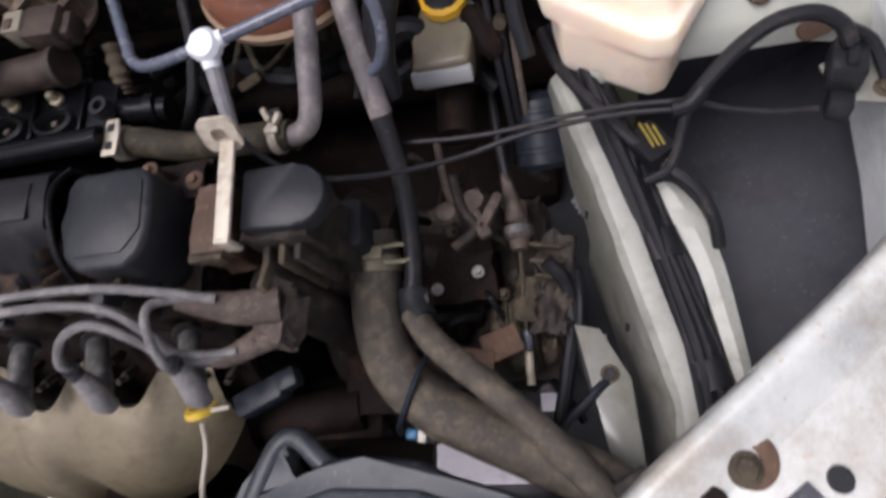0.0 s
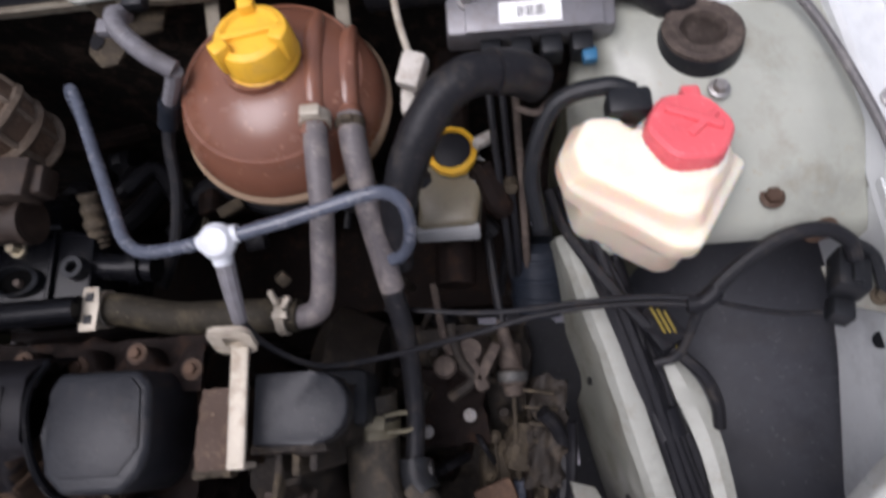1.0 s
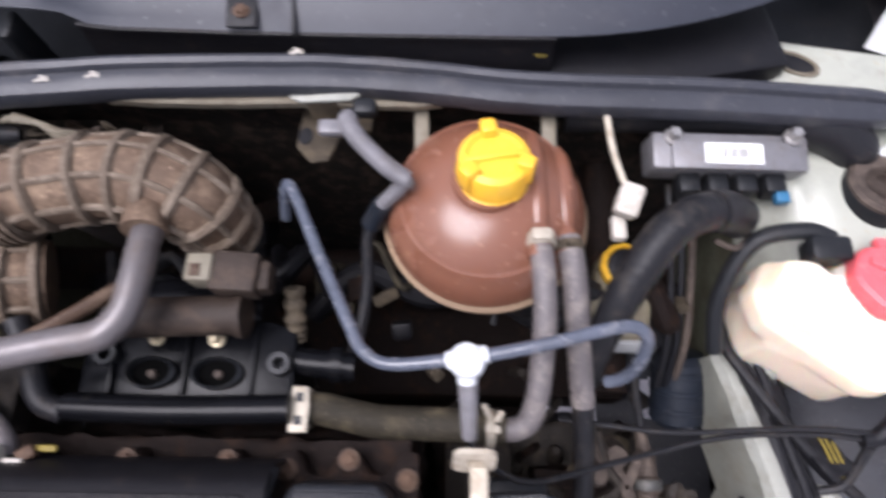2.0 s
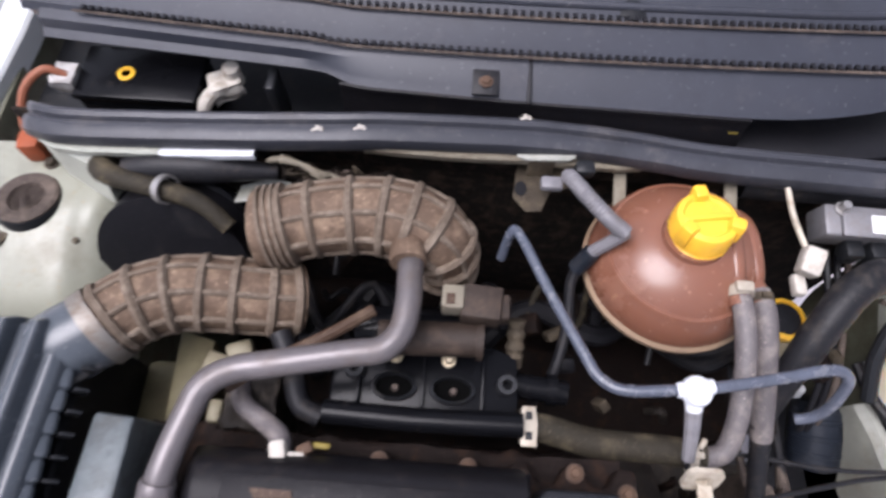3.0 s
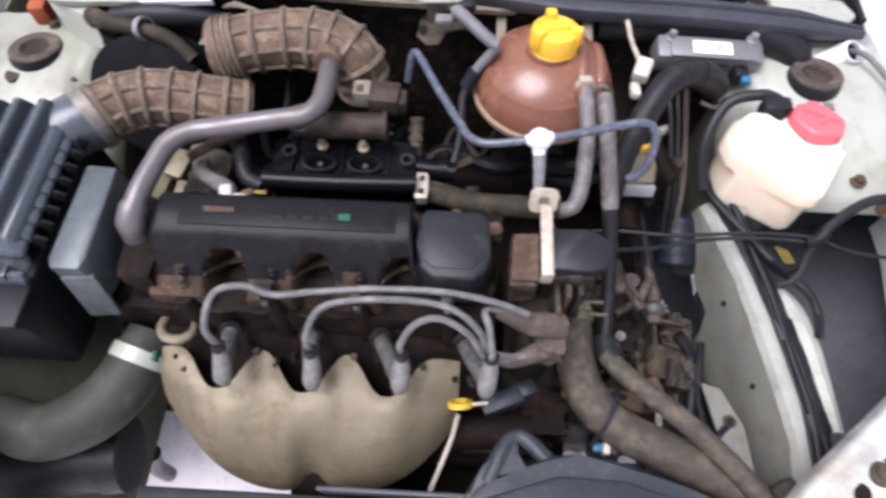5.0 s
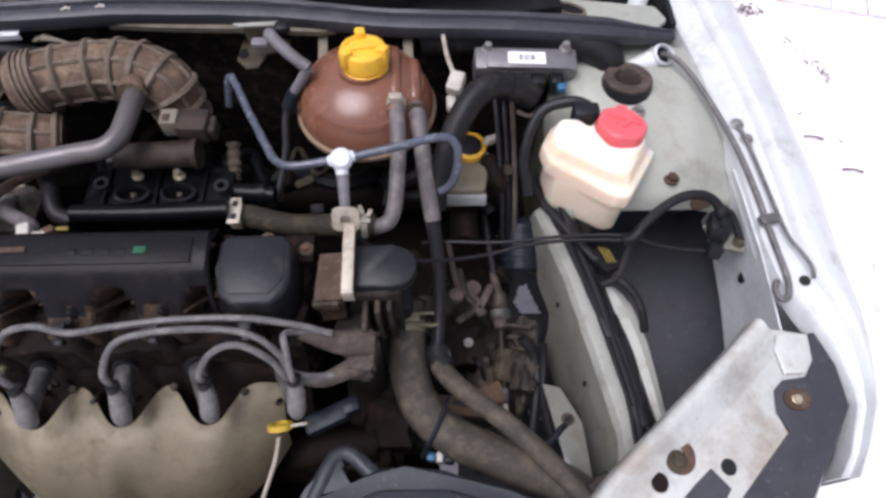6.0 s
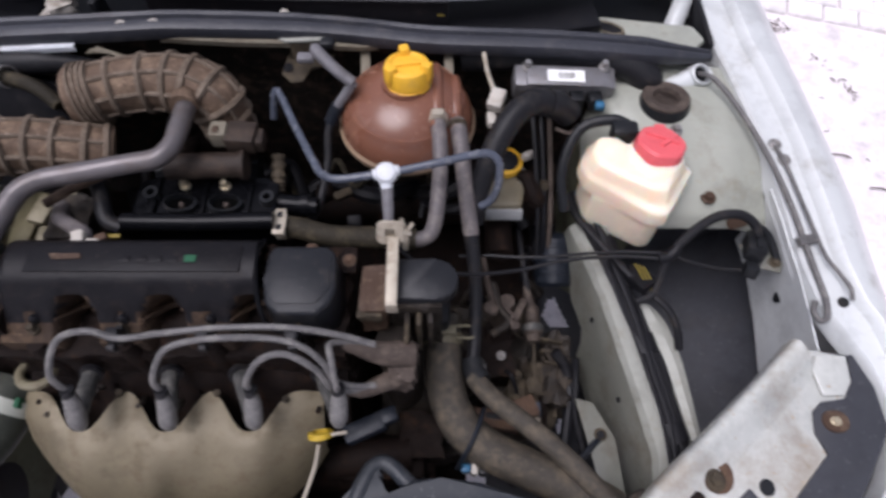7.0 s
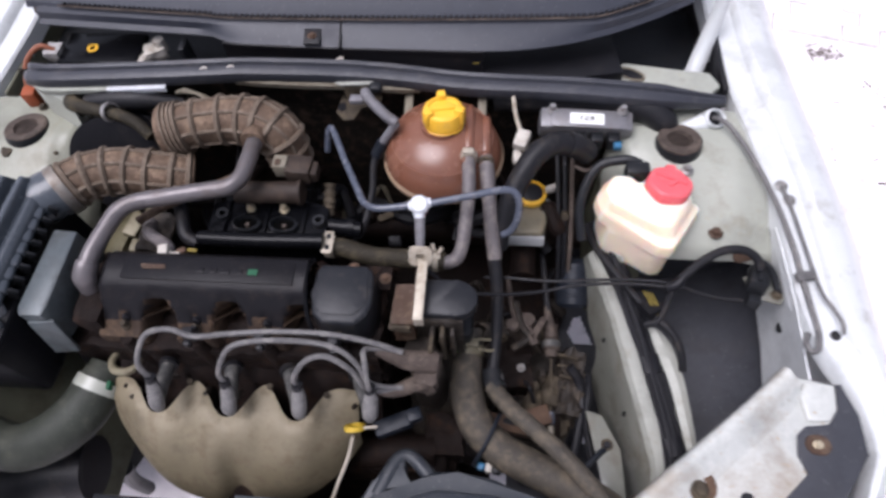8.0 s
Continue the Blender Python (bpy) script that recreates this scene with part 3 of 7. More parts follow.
for y in (-0.24, -0.345):
    x, z = float(np.interp(-y, (0.155, 0.25, 0.33, 0.40), (0.413, 0.437, 0.456, 0.474))), float(np.interp(-y, (0.155, 0.25, 0.33, 0.40), (0.787, 0.786, 0.775, 0.760)))
    part("drain_hole", lathe([(0.004, 0), (0.004, 0.0012), (0, 0.0012)], (x - 0.018, y - 0.02, z - 0.030), 12, tilt(0, -72)), BLACK_AND_SHADE, car)
part("side_strip", loft(rows, thick=0.002), EDGE_PAINT, car)
rows = []
for y in np.linspace(-0.06, -0.56, 12):
    rows.append([(0.470, y, 0.66), (0.480, y, 0.635), (0.500, y, 0.610), (0.53, y, 0.592), (0.57, y, 0.587), (0.612, y, 0.600), (0.655, y, 0.635), (0.680, y, 0.680), (0.694, y, 0.740)])
part("housing_back", prism([(0.466, -0.066), (0.68, -0.058), (0.68, -0.054), (0.466, -0.062)], 0.50, 0.815, 0.0), LINER, car)
part("wheelhouse_liner", loft(rows, thick=0.003), LINER, car, "black plastic wheel housing liner")
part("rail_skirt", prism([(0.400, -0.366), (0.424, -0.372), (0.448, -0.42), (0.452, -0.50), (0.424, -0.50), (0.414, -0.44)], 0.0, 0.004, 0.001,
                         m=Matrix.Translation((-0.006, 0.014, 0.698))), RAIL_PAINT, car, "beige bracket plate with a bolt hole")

# dark sheet added to block the pale ground below, with gaps down to it
gaps = ([(0.402, -0.136), (0.414, -0.106), (0.427, -0.101), (0.448, -0.160), (0.412, -0.160)], [(0.380, 0.008), (0.395, 0.008), (0.386, -0.035), (0.374, -0.035)], [(0.337, -0.388), (0.375, -0.386), (0.364, -0.426), (0.339, -0.425)], [(0.414, -0.325), (0.428, -0.330), (0.430, -0.351), (0.408, -0.350)], [(0.170, -0.467), (0.214, -0.456), (0.338, -0.490), (0.338, -0.535), (0.198, -0.520)])


def inside(p, poly):
    hit = False
    for (ax, ay), (bx, by) in zip(poly, poly[1:] + poly[:1]):
        if (ay > p[1]) != (by > p[1]) and p[0] < ax + (p[1] - ay) * (bx - ax) / (by - ay):
            hit = not hit
    return hit


guard = bmesh.new()
gx, gy = np.arange(0.285, 0.500, 0.004), np.arange(-0.56, 0.095, 0.004)
gv = {}
for i, x in enumerate(gx[:-1]):
    for j, y in enumerate(gy[:-1]):
        if x < 0.345 and y > -0.36 or any(inside((x + 0.002, y + 0.002), g) for g in gaps):
            continue
        q = [gv.setdefault(c, None) or gv.update({c: guard.verts.new((gx[c[0]], gy[c[1]], 0.474))}) or gv[c] for c in ((i, j), (i + 1, j), (i + 1, j + 1), (i, j + 1))]
        guard.faces.new(q)
part("splash_guard", guard, LINER, car, "black sheet added to block the ground below, with ragged gaps")
part("undertray", lumpy((-0.09, -0.14, 0.395), (0.72, 0.46, 0.03), 0.006, 16, 30), RUSTY, car, sharp=60)
part("skirt_hole", lathe([(0.005, 0), (0.005, 0.0012), (0, 0.0012)], (0.423, -0.401, 0.7025), 14), BLACK_AND_SHADE, car)
part("skirt_ring", lathe([(0.006, 0), (0.009, 0.0004), (0.0085, 0.0016), (0.006, 0.0016), (0.006, 0)], (0.423, -0.401, 0.702), 18), CASTING, car)
part("front_undertray", lumpy((0.03, -0.410, 0.43), (0.46, 0.085, 0.03), 0.006, 14, 30), RUSTY, car, sharp=60)
part("front_undertray", lumpy((0.0, -0.470, 0.44), (0.37, 0.09, 0.02), 0.005, 14, 30), RUSTY, car, sharp=60)
part("subframe", box((-0.03, -0.03, 0.46), (0.84, 0.22, 0.10), 0.02), RUSTY, car)
part("apron_strut", tube([(-0.405, -0.452, 0.50), (-0.425, -0.455, 0.45), (-0.445, -0.460, 0.38), (-0.455, -0.462, 0.30)], 0.014, 10, 2), BLACK, car)
part("steering_rack", tube([(-0.45, 0.02, 0.60), (0.0, 0.02, 0.60), (0.45, 0.02, 0.60)], 0.03, 14, 1), RUSTY, car)


# left inner side
rows = []
for y in np.linspace(0.09, -0.56, 14):
    rows.append([(-0.655, y, 0.86), (-0.62, y, 0.84), (-0.56, y, 0.80), (-0.50, y, 0.72), (-0.44, y, 0.66), (-0.40, y, 0.50)])
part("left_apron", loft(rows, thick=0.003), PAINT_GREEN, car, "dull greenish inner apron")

# headlight panel and front cross member
HL = [(0.40, -0.53), (0.445, -0.490), (0.53, -0.425), (0.61, -0.364), (0.655, -0.326), (0.672, -0.335), (0.722, -0.336), (0.735, -0.375), (0.735, -0.424), (0.700, -0.466), (0.655, -0.53), (0.60, -0.62), (0.40, -0.62)]


def build_headlight_panel(side):
    out = [(side * (x + (0.035 if side < 0 else 0.006)), y - 0.005) for x, y in HL]
    side_shift = -0.035 if side < 0 else 0.006
    panel = part("headlight_panel", prism(out, 0.80, 0.817, 0.004), PANEL, car, "silver-white headlight mounting panel with rust spots")
    lip = [(0.405, -0.525, 0.822), (0.445, -0.488, 0.824), (0.53, -0.424, 0.828), (0.61, -0.363, 0.832), (0.650, -0.330, 0.836)]
    lip = [(x, y - 0.005, z) for x, y, z in lip]
    path, edge = smooth_path(lip, 5), []
    for i, p in enumerate(path):
        d = (path[min(i + 1, len(path) - 1)] - path[max(i - 1, 0)]).normalized()
        nx, ny = d.y, -d.x
        w = 0.001 * noise.noise((i * 0.4, 3, side))
        edge.append([(side * (p.x + nx * u) + side_shift, p.y + ny * u, p.z + v + w) for u, v in ((0.034, -0.0067 - (p.z - 0.824)), (0.026, -0.0050 - 0.8 * (p.z - 0.824)), (0.018, -0.0028 - 0.4 * (p.z - 0.824)), (0.010, 0.000), (0.003, 0.003), (-0.003, 0.004), (-0.008, 0.001), (-0.010, -0.006), (-0.010, -0.03))])
    part("lip", loft(edge), PANEL, panel, "stained folded edge", sharp=70)
    part("lamp_corner", prism([(side * x + side_shift, y) for x, y in [(0.715, -0.343), (0.723, -0.342), (0.737, -0.381), (0.737, -0.428), (0.702, -0.470), (0.651, -0.532), (0.60, -0.575), (0.530, -0.56), (0.576, -0.520), (0.655, -0.454), (0.645, -0.432), (0.650, -0.408), (0.664, -0.397), (0.696, -0.394), (0.712, -0.375)]], 0.8175, 0.8205, 0.001), LINER, panel, "black painted lamp corner")
    part("corner_plate", prism([(side * x + side_shift, y) for x, y in [(0.672, -0.343), (0.712, -0.344), (0.709, -0.374), (0.695, -0.390), (0.668, -0.391), (0.664, -0.362)]], 0.818, 0.8225, 0.002), PANEL, panel, "pale grey corner plate")
    part("cutout", prism([(side * x + side_shift, y) for x, y in [(0.528, -0.503), (0.550, -0.488), (0.568, -0.508), (0.549, -0.530), (0.52, -0.545), (0.500, -0.525)]], 0.818, 0.8205, 0.0), LINER, panel)
    part("hole", lathe([(0.0, 0.8185), (0.0085, 0.8185), (0.0085, 0.8212), (0.0, 0.8212)], (side * 0.571 + side_shift, -0.487, 0), 20), BLACK, panel)
    part("hole", lathe([(0.0, 0.8185), (0.010, 0.8185), (0.010, 0.8205), (0.0, 0.8205)], (side * 0.487 + side_shift, -0.500, 0), 20), RUSTY, panel, "rusty hole")
    part("rust_ring", lathe([(0.009, 0.8175), (0.019, 0.8175), (0.019, 0.8200), (0.009, 0.8210), (0.009, 0.8175)], (side * 0.512 + side_shift, -0.477, 0), 24,
                            shape=lambda a, z: 1 + 0.25 * math.cos(a - 0.7)), RUST_TAN, panel)
    part("washer", lathe([(0.0, 0.0), (0.0125, 0.0), (0.012, 0.002), (0.0, 0.0025)], (side * 0.511 + side_shift, -0.480, 0.8195), 22), RUST_TAN, panel)
    bolt_at("bolt", (side * 0.511 + side_shift, -0.480, 0.8215), 0.0080, 0.009, CASTING, panel)
    part("rust_ring", lathe([(0.006, 0.8185), (0.015, 0.8185), (0.014, 0.8225), (0.006, 0.8225), (0.006, 0.8185)], (side * 0.674 + side_shift, -0.419, 0), 24, shape=lambda a, z: 1 + 0.15 * math.cos(2 * a)), COIL, panel)
    bolt_at("bolt", (side * 0.674 + side_shift, -0.419, 0.820), 0.005, 0.006, CLAMP, panel)
    panel.scale.x = 0.90
    settle(panel, 0.032 * side, 0.0, 0.034)


build_headlight_panel(1)
build_headlight_panel(-1)
part("cross_member", box((0, -0.595, 0.76), (0.92, 0.05, 0.03), 0.006), PAINT_DIRTY, car)
for x in (-0.46, 0.46):
    part("front_upright", box((x, -0.600, 0.53), (0.05, 0.04, 0.46), 0.008), PAINT_DIRTY, car)
part("lower_cross_member", box((0, -0.600, 0.30), (1.0, 0.06, 0.06), 0.012), PAINT_GREEN, car)
part("rear_body", box((0, 0.47, 0.74), (1.36, 0.03, 0.48), 0.008), BLACK, car)
bolt_at("bolt", (0.565, -0.126, 0.856), 0.007, 0.008, COIL, car)
part("rust_spot", lathe([(0.012, 0), (0.011, 0.002), (0, 0.002)], (0.607, -0.151, 0.836), 18, tilt(25), shape=lambda a, z: 1 + 0.3 * math.sin(2 * a + 1)), RUST_TAN, car)
bolt_at("bolt", (0.523, -0.046, 0.897), 0.006, 0.008, STEEL, car)
for p in ((0.655, -0.062, 0.888), (0.663, -0.085, 0.885)):
    bolt_at("bolt", p, 0.006, 0.006, STEEL, car)
part("panel_hole", lathe([(0, 0.0), (0.0075, 0.0), (0.0075, 0.003), (0, 0.003)], (0.6645, -0.239, 0.787), 16, tilt(0, -84, 0) @ Matrix.Diagonal((1.5, 1, 1, 1))), BLACK, car)
part("panel_hole", lathe([(0, 0.0), (0.0065, 0.0), (0.0065, 0.002), (0, 0.002)], (0.692, -0.280, 0.8625), 16), BLACK, car)
part("washer_nozzle_cup", join(tube([(0.500, 0.030, 0.886), (0.530, 0.038, 0.890), (0.560, 0.048, 0.894)], [0.006, 0.011, 0.0145], 18, 4), lathe([(0.0165, -0.012), (0.0165, 0.004), (0.0160, 0.012), (0.0140, 0.014), (0.0120, 0.012), (0.0115, 0.004), (0.0, 0.004)], (0.570, 0.051, 0.897), 28, tilt(25, 20, 0), shape=lambda a, z: 1 + 0.08 * math.cos(2 * a))), PAINT, car, "white moulded grommet spout")
# Black disc painted for the dark inside of the cup.
part("cup_hole", lathe([(0.0113, 0.0045), (0.0113, 0.007), (0, 0.007)], (0.570, 0.051, 0.897), 20, tilt(25, 20, 0)), BLACK_AND_SHADE, car)

# ---- bonnet seal, cowl and battery ----
seal = thing("bonnet_seal", (0, 0.08, 0.94), "dark grey rubber bonnet seal along the firewall lip", "seal")
SEAL_SECTION = tuple((u * (0.86 if u < 0 else 0.50), v * 0.9) for u, v in ((-0.024, -0.016), (-0.027, -0.006), (-0.024, 0.004), (-0.016, 0.008), (-0.008, 0.008), (-0.005, 0.004), (-0.002, 0.004), (0.001, 0.009), (0.010, 0.011), (0.018, 0.009), (0.022, 0.003), (0.022, -0.012)))
part("seal_body", loft([[(p.x, p.y + u, p.z + v + 0.0008 * noise.noise((p.x * 30, u * 90, 0))) for u, v in ((a * (1 - 0.55 * max(0.0, (p.x - 0.49) / 0.1)), b * (1 - 0.5 * max(0.0, (p.x - 0.49) / 0.1))) for a, b in SEAL_SECTION)] for p in smooth_path(SEAL_LINE, 10)], closed=True), SEAL, seal)
for x, y, z in ((-0.198, 0.053, 0.986), (-0.158, 0.058, 0.985), (0.002, 0.092, 0.9715)):
    part("chalk_mark", join(box((x, y, z), (0.011, 0.003, 0.0015), 0.0006, tilt(0, 0, 20)), box((x + 0.002, y + 0.001, z), (0.009, 0.003, 0.0015), 0.0006, tilt(0, 0, -35))), OFF_WHITE, seal, "pale paint fleck")

cowl = thing("cowl_panel", (0, 0.2, 0.87), "dark grey plastic windscreen cowl panel with vent slots", "cowl panel")
def cowl_y(x, rear=False):
    front = float(np.interp(x, (-0.52, -0.315, -0.205, -0.187, -0.16, -0.04, 0.04, 0.20, 0.24), (0.150, 0.134, 0.126, 0.114, 0.109, 0.104, 0.102, 0.099, 0.099))) + 1.1 * max(0.0, x - 0.22) ** 2
    return max(front + 0.022, 0.141 + 0.06 * x * x) if rear else front


def cowl_sheet(x0, x1, profile, n=40):
    return loft([[(x, cowl_y(x, rear) + dy, z) for rear, dy, z in profile] for x in np.linspace(x0, x1, n)], thick=0.003)


part("front_drop", cowl_sheet(-0.185, 0.22, ((0, -0.004, 0.935), (0, 0.000, 0.960), (0, 0.002, 0.976), (0, 0.0, 0.983)), 24), COVER, cowl)
part("front_panel", cowl_sheet(-0.50, 0.555, ((0, 0.0, 0.983), (0, 0.008, 0.988), (1, -0.012, 0.999), (1, -0.001, 1.002))), COWL, cowl)
part("rear_panel", cowl_sheet(-0.52, 0.565, ((1, -0.003, 0.999), (1, 0.002, 1.006), (1, 0.034, 1.013), (1, 0.042, 1.017), (1, 0.115, 1.035), (1, 0.28, 1.07))), COWL, cowl)
# Solid black block stands in for shade between cowl and seal.
part("dark_recess", box((0.32, 0.13, 0.925), (0.22, 0.09, 0.03), 0.006, tilt(0, 0, 10)), BLACK_AND_SHADE, cowl)
for dy, z in ((0.000, 1.0075), (0.040, 1.0185)):
    part("vent_strip", join(*[box((x, cowl_y(x, True) + dy, z), (0.0042, 0.006, 0.004), 0.0) for x in np.arange(-0.45, 0.47, 0.0085)]), BLACK_AND_SHADE, cowl, "row of small vent slots")
    part("pale_edge", tube([(x, cowl_y(x, True) + dy - 0.0045, z - 0.0005) for x in np.linspace(-0.46, 0.47, 24)], 0.0014, 6, 2), DUST_GREY, cowl, "dust-worn edge line")
part("cowl_edge", tube([(x, cowl_y(x, True) + 0.054, 1.021) for x in np.linspace(-0.5, 0.5, 12)], 0.004, 8, 3), COWL, cowl)
part("panel_seam", box((0.003, 0.119, 0.993), (0.004, 0.046, 0.006), 0.001, tilt(18)), BLACK_AND_SHADE, cowl)
# Black inset painted for shade around the screw.
part("fixing_recess", box((-0.040, 0.115, 0.9925), (0.026, 0.026, 0.004), 0.001, tilt(17)), BLACK_AND_SHADE, cowl)
bolt_at("screw", (-0.040, 0.115, 0.9945), 0.005, 0.004, RUST_TAN, cowl)
part("yellow_tag", box((0.210, 0.098, 0.961), (0.011, 0.004, 0.005), 0.001), DULL_YELLOW, cowl)
part("wiper_spindle_cover", lathe([(0.02, 0), (0.018, 0.01), (0.006, 0.014), (0, 0.014)], (0.10, 0.20, 1.008), 20), BLACK, cowl)

battery = thing("battery", (-0.41, 0.14, 0.865), "black car battery with yellow ring mark, in the plenum", "battery")
part("case", box((-0.415, 0.143, 0.900), (0.132, 0.066, 0.066), 0.004), GLOSS_BLACK, battery)
part("lid", box((-0.415, 0.143, 0.936), (0.136, 0.070, 0.010), 0.003), GLOSS_BLACK, battery)
part("ring_mark", lathe([(0.005, 0.941), (0.0095, 0.941), (0.0095, 0.9425), (0.005, 0.9425), (0.005, 0.941)], (-0.430, 0.140, 0), 24), YELLOW, battery)
part("cover_strip", box((-0.42, 0.205, 0.950), (0.12, 0.012, 0.006), 0.002), CASTING, battery)
part("terminal_clamp", join(lumpy((-0.318, 0.134, 0.940), (0.034, 0.026, 0.022), 0.004, 6, 90, tilt(0, 0, 30)), lathe([(0.010, 0), (0.009, 0.022), (0, 0.022)], (-0.310, 0.142, 0.938), 16),
                            tube([(-0.322, 0.128, 0.945), (-0.336, 0.112, 0.938), (-0.345, 0.100, 0.915)], [0.008, 0.008, 0.006], 10)), OFF_WHITE, battery, "corroded pale battery terminal clamp")
part("terminal_clamp", lumpy((-0.492, 0.130, 0.940), (0.024, 0.028, 0.018), 0.003, 6, 90), ALU, battery)
part("retainer", box((-0.262, 0.128, 0.930), (0.010, 0.030, 0.070), 0.003), BLACK, battery)
cable = thing("battery_cable", (-0.53, 0.07, 0.88), "red-brown battery cable with orange terminal cover", "cable")
part("cable_run", tube([(-0.490, 0.130, 0.945), (-0.510, 0.128, 0.955), (-0.530, 0.108, 0.945), (-0.536, 0.082, 0.922), (-0.530, 0.064, 0.900)], 0.0045, 8), COPPER, cable)
part("terminal_box", box((-0.522, 0.060, 0.910), (0.024, 0.024, 0.032), 0.005, tilt(0, 0, 8)), RUST_RED, cable, "orange plastic cover")

# ---- engine ----
engine = thing("engine", (-0.08, -0.27, 0.40), "dirty transverse engine under a dark grey valve cover", "engine")
part("block", lumpy((-0.08, -0.285, 0.60), (0.38, 0.16, 0.42), 0.010, 20), RUSTY, engine, sharp=60)
part("cylinder_head", lumpy((-0.085, -0.285, 0.835), (0.385, 0.14, 0.10), 0.007, 26, 60), RUSTY, engine, "oily brown cylinder head", sharp=60)


def cover_rows(lower):
    arches, lugs = (-0.181, -0.087, 0.007), (-0.225, -0.130, -0.037, 0.058)
    rows = []
    for x in np.linspace(-0.262, 0.012, 130):
        a = max(math.exp(-((x - c) / 0.0195) ** 6) for c in arches)
        a1 = max(math.exp(-((x - c) / 0.0120) ** 4) for c in arches)
        a2 = max(math.exp(-((x - c) / 0.0170) ** 4) for c in arches)
        b = 0.35 * max(math.exp(-((x - c) / 0.006) ** 2) for c in lugs)
        e = min(1, (x + 0.262) / 0.012)
        top = 0.958 - 0.012 * (1 - e) ** 2
        row = [(x, -0.232, 0.905), (x, -0.236, 0.935), (x, -0.246, top - 0.006), (x, -0.252, top - 0.001), (x, -0.270, top), (x, -0.292, top - 0.003), (x, -0.299, top - 0.010)]
        mid = (x, -0.307 + 0.004 * a1, top - 0.018 - 0.003 * a1)
        low = [mid, (x, -0.313 + 0.026 * a1, top - 0.024 - 0.022 * a1), (x, -0.319 + 0.034 * a2 + 0.004 * b, top - 0.031 - 0.032 * a2 - 0.004 * b), (x, -0.328 + 0.042 * a + 0.012 * b, top - 0.040 - 0.038 * a - 0.006 * b),
               (x, -0.334 + 0.036 * a - 0.002 * b, 0.912 - 0.040 * a), (x, -0.346 + 0.010 * a, 0.906 - 0.040 * a), (x, -0.347 + 0.008 * a, 0.855)]
        rows.append(low if lower else row + [mid])
    return rows


for x in (-0.225, -0.130, -0.037, 0.058):
    part("head_boss", lathe([(0.013, 0.79), (0.012, 0.885), (0.009, 0.905), (0, 0.905)], (x, -0.346, 0), 14), RUSTY, engine)
for k in range(16):
    x = -0.262 + 0.0235 * k
    part("manifold_stud", lathe([(0.0045, 0), (0.0045, 0.016), (0.003, 0.017), (0.003, 0.024), (0, 0.024)], (x + random.uniform(-0.006, 0.006), -0.358 - random.uniform(0, 0.03), 0.79 + random.uniform(0, 0.03)), 6, tilt(40 + random.uniform(-10, 10), random.uniform(-15, 15))), (RUSTY, ALU_DIRTY)[k % 2], engine)
part("port_flange", loft([[(x, -0.350, 0.83 + 0.004 * math.sin(x * 67)), (x, -0.366, 0.815 + 0.010 * math.sin(x * 67)), (x, -0.395, 0.775 + 0.006 * math.sin(x * 67)), (x, -0.41, 0.74)] for x in np.linspace(-0.27, 0.10, 60)], thick=0.006), RUSTY, engine, "rusty exhaust port flange")
vc = part("valve_cover", loft(cover_rows(False), thick=0.003), COVER, engine, "dark grey plastic valve cover", sharp=50)
skirt = part("scalloped_skirt", loft(cover_rows(True), thick=0.003), COVER, vc, "scalloped front edge, brown with dust in its hollows", sharp=60)
skirt.data.materials.append(COVER_DUSTY)
for p in skirt.data.polygons:
    cx_, cz_ = p.center.x - 0.08, p.center.z + 0.40
    ragged = 0.004 * noise.noise((cx_ * 60, cz_ * 60, 2))
    if min(abs(cx_ - c) for c in (-0.181, -0.087, 0.007)) < 0.0165 + 1.6 * ragged + 0.32 * max(0, 0.928 - cz_) or cz_ < 0.920 + 1.6 * ragged:
        p.material_index = 1
for c in (-0.181, -0.087, 0.007):
    part("dust_lip", tube([(c - 0.021, -0.326, 0.921), (c - 0.012, -0.304, 0.900), (c, -0.294, 0.893), (c + 0.012, -0.298, 0.902), (c + 0.020, -0.316, 0.926)], [0.0016, 0.0034, 0.0040, 0.0032, 0.0014], 8, 6), COVER_DUSTY, skirt)
# Black cones painted for shade in the niches behind the bolts.
for x in (-0.225, -0.130, -0.037):
    part("bolt_niche", lathe([(0.0075, -0.008), (0.006, 0.004), (0.002, 0.010), (0.0, 0.011)], (x, -0.3225, 0.917), 14, tilt(20)), BLACK_AND_SHADE, skirt)
part("end_plate", lumpy((-0.272, -0.296, 0.893), (0.034, 0.085, 0.075), 0.006, 10, 70), RUSTY, engine, sharp=60)
part("inset_panel", box((-0.115, -0.2715, 0.9580), (0.225, 0.030, 0.0018), 0.0006), COVER, vc)
part("emblem", prism([(-0.205, -0.266), (-0.172, -0.266), (-0.170, -0.272), (-0.200, -0.273)], 0.9595, 0.9603, 0.0), COIL, vc, "worn dusty emblem")
for k in range(5):
    part("raised_mark", box((-0.125 + 0.017 * k, -0.272, 0.9594), (0.012, 0.008, 0.001), 0.0003), COVER, vc)
part("green_mark", box((-0.055, -0.272, 0.9600), (0.012, 0.008, 0.0006), 0.0), GREEN_MARK, vc)
cap_out = [(0.024, -0.246), (0.086, -0.246), (0.096, -0.256), (0.099, -0.300), (0.094, -0.318), (0.080, -0.332), (0.036, -0.332), (0.020, -0.318), (0.016, -0.29), (0.017, -0.256)]
cap_out = [(x + 0.002, y) for x, y in cap_out]
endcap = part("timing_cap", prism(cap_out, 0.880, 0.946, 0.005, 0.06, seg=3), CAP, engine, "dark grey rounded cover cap")
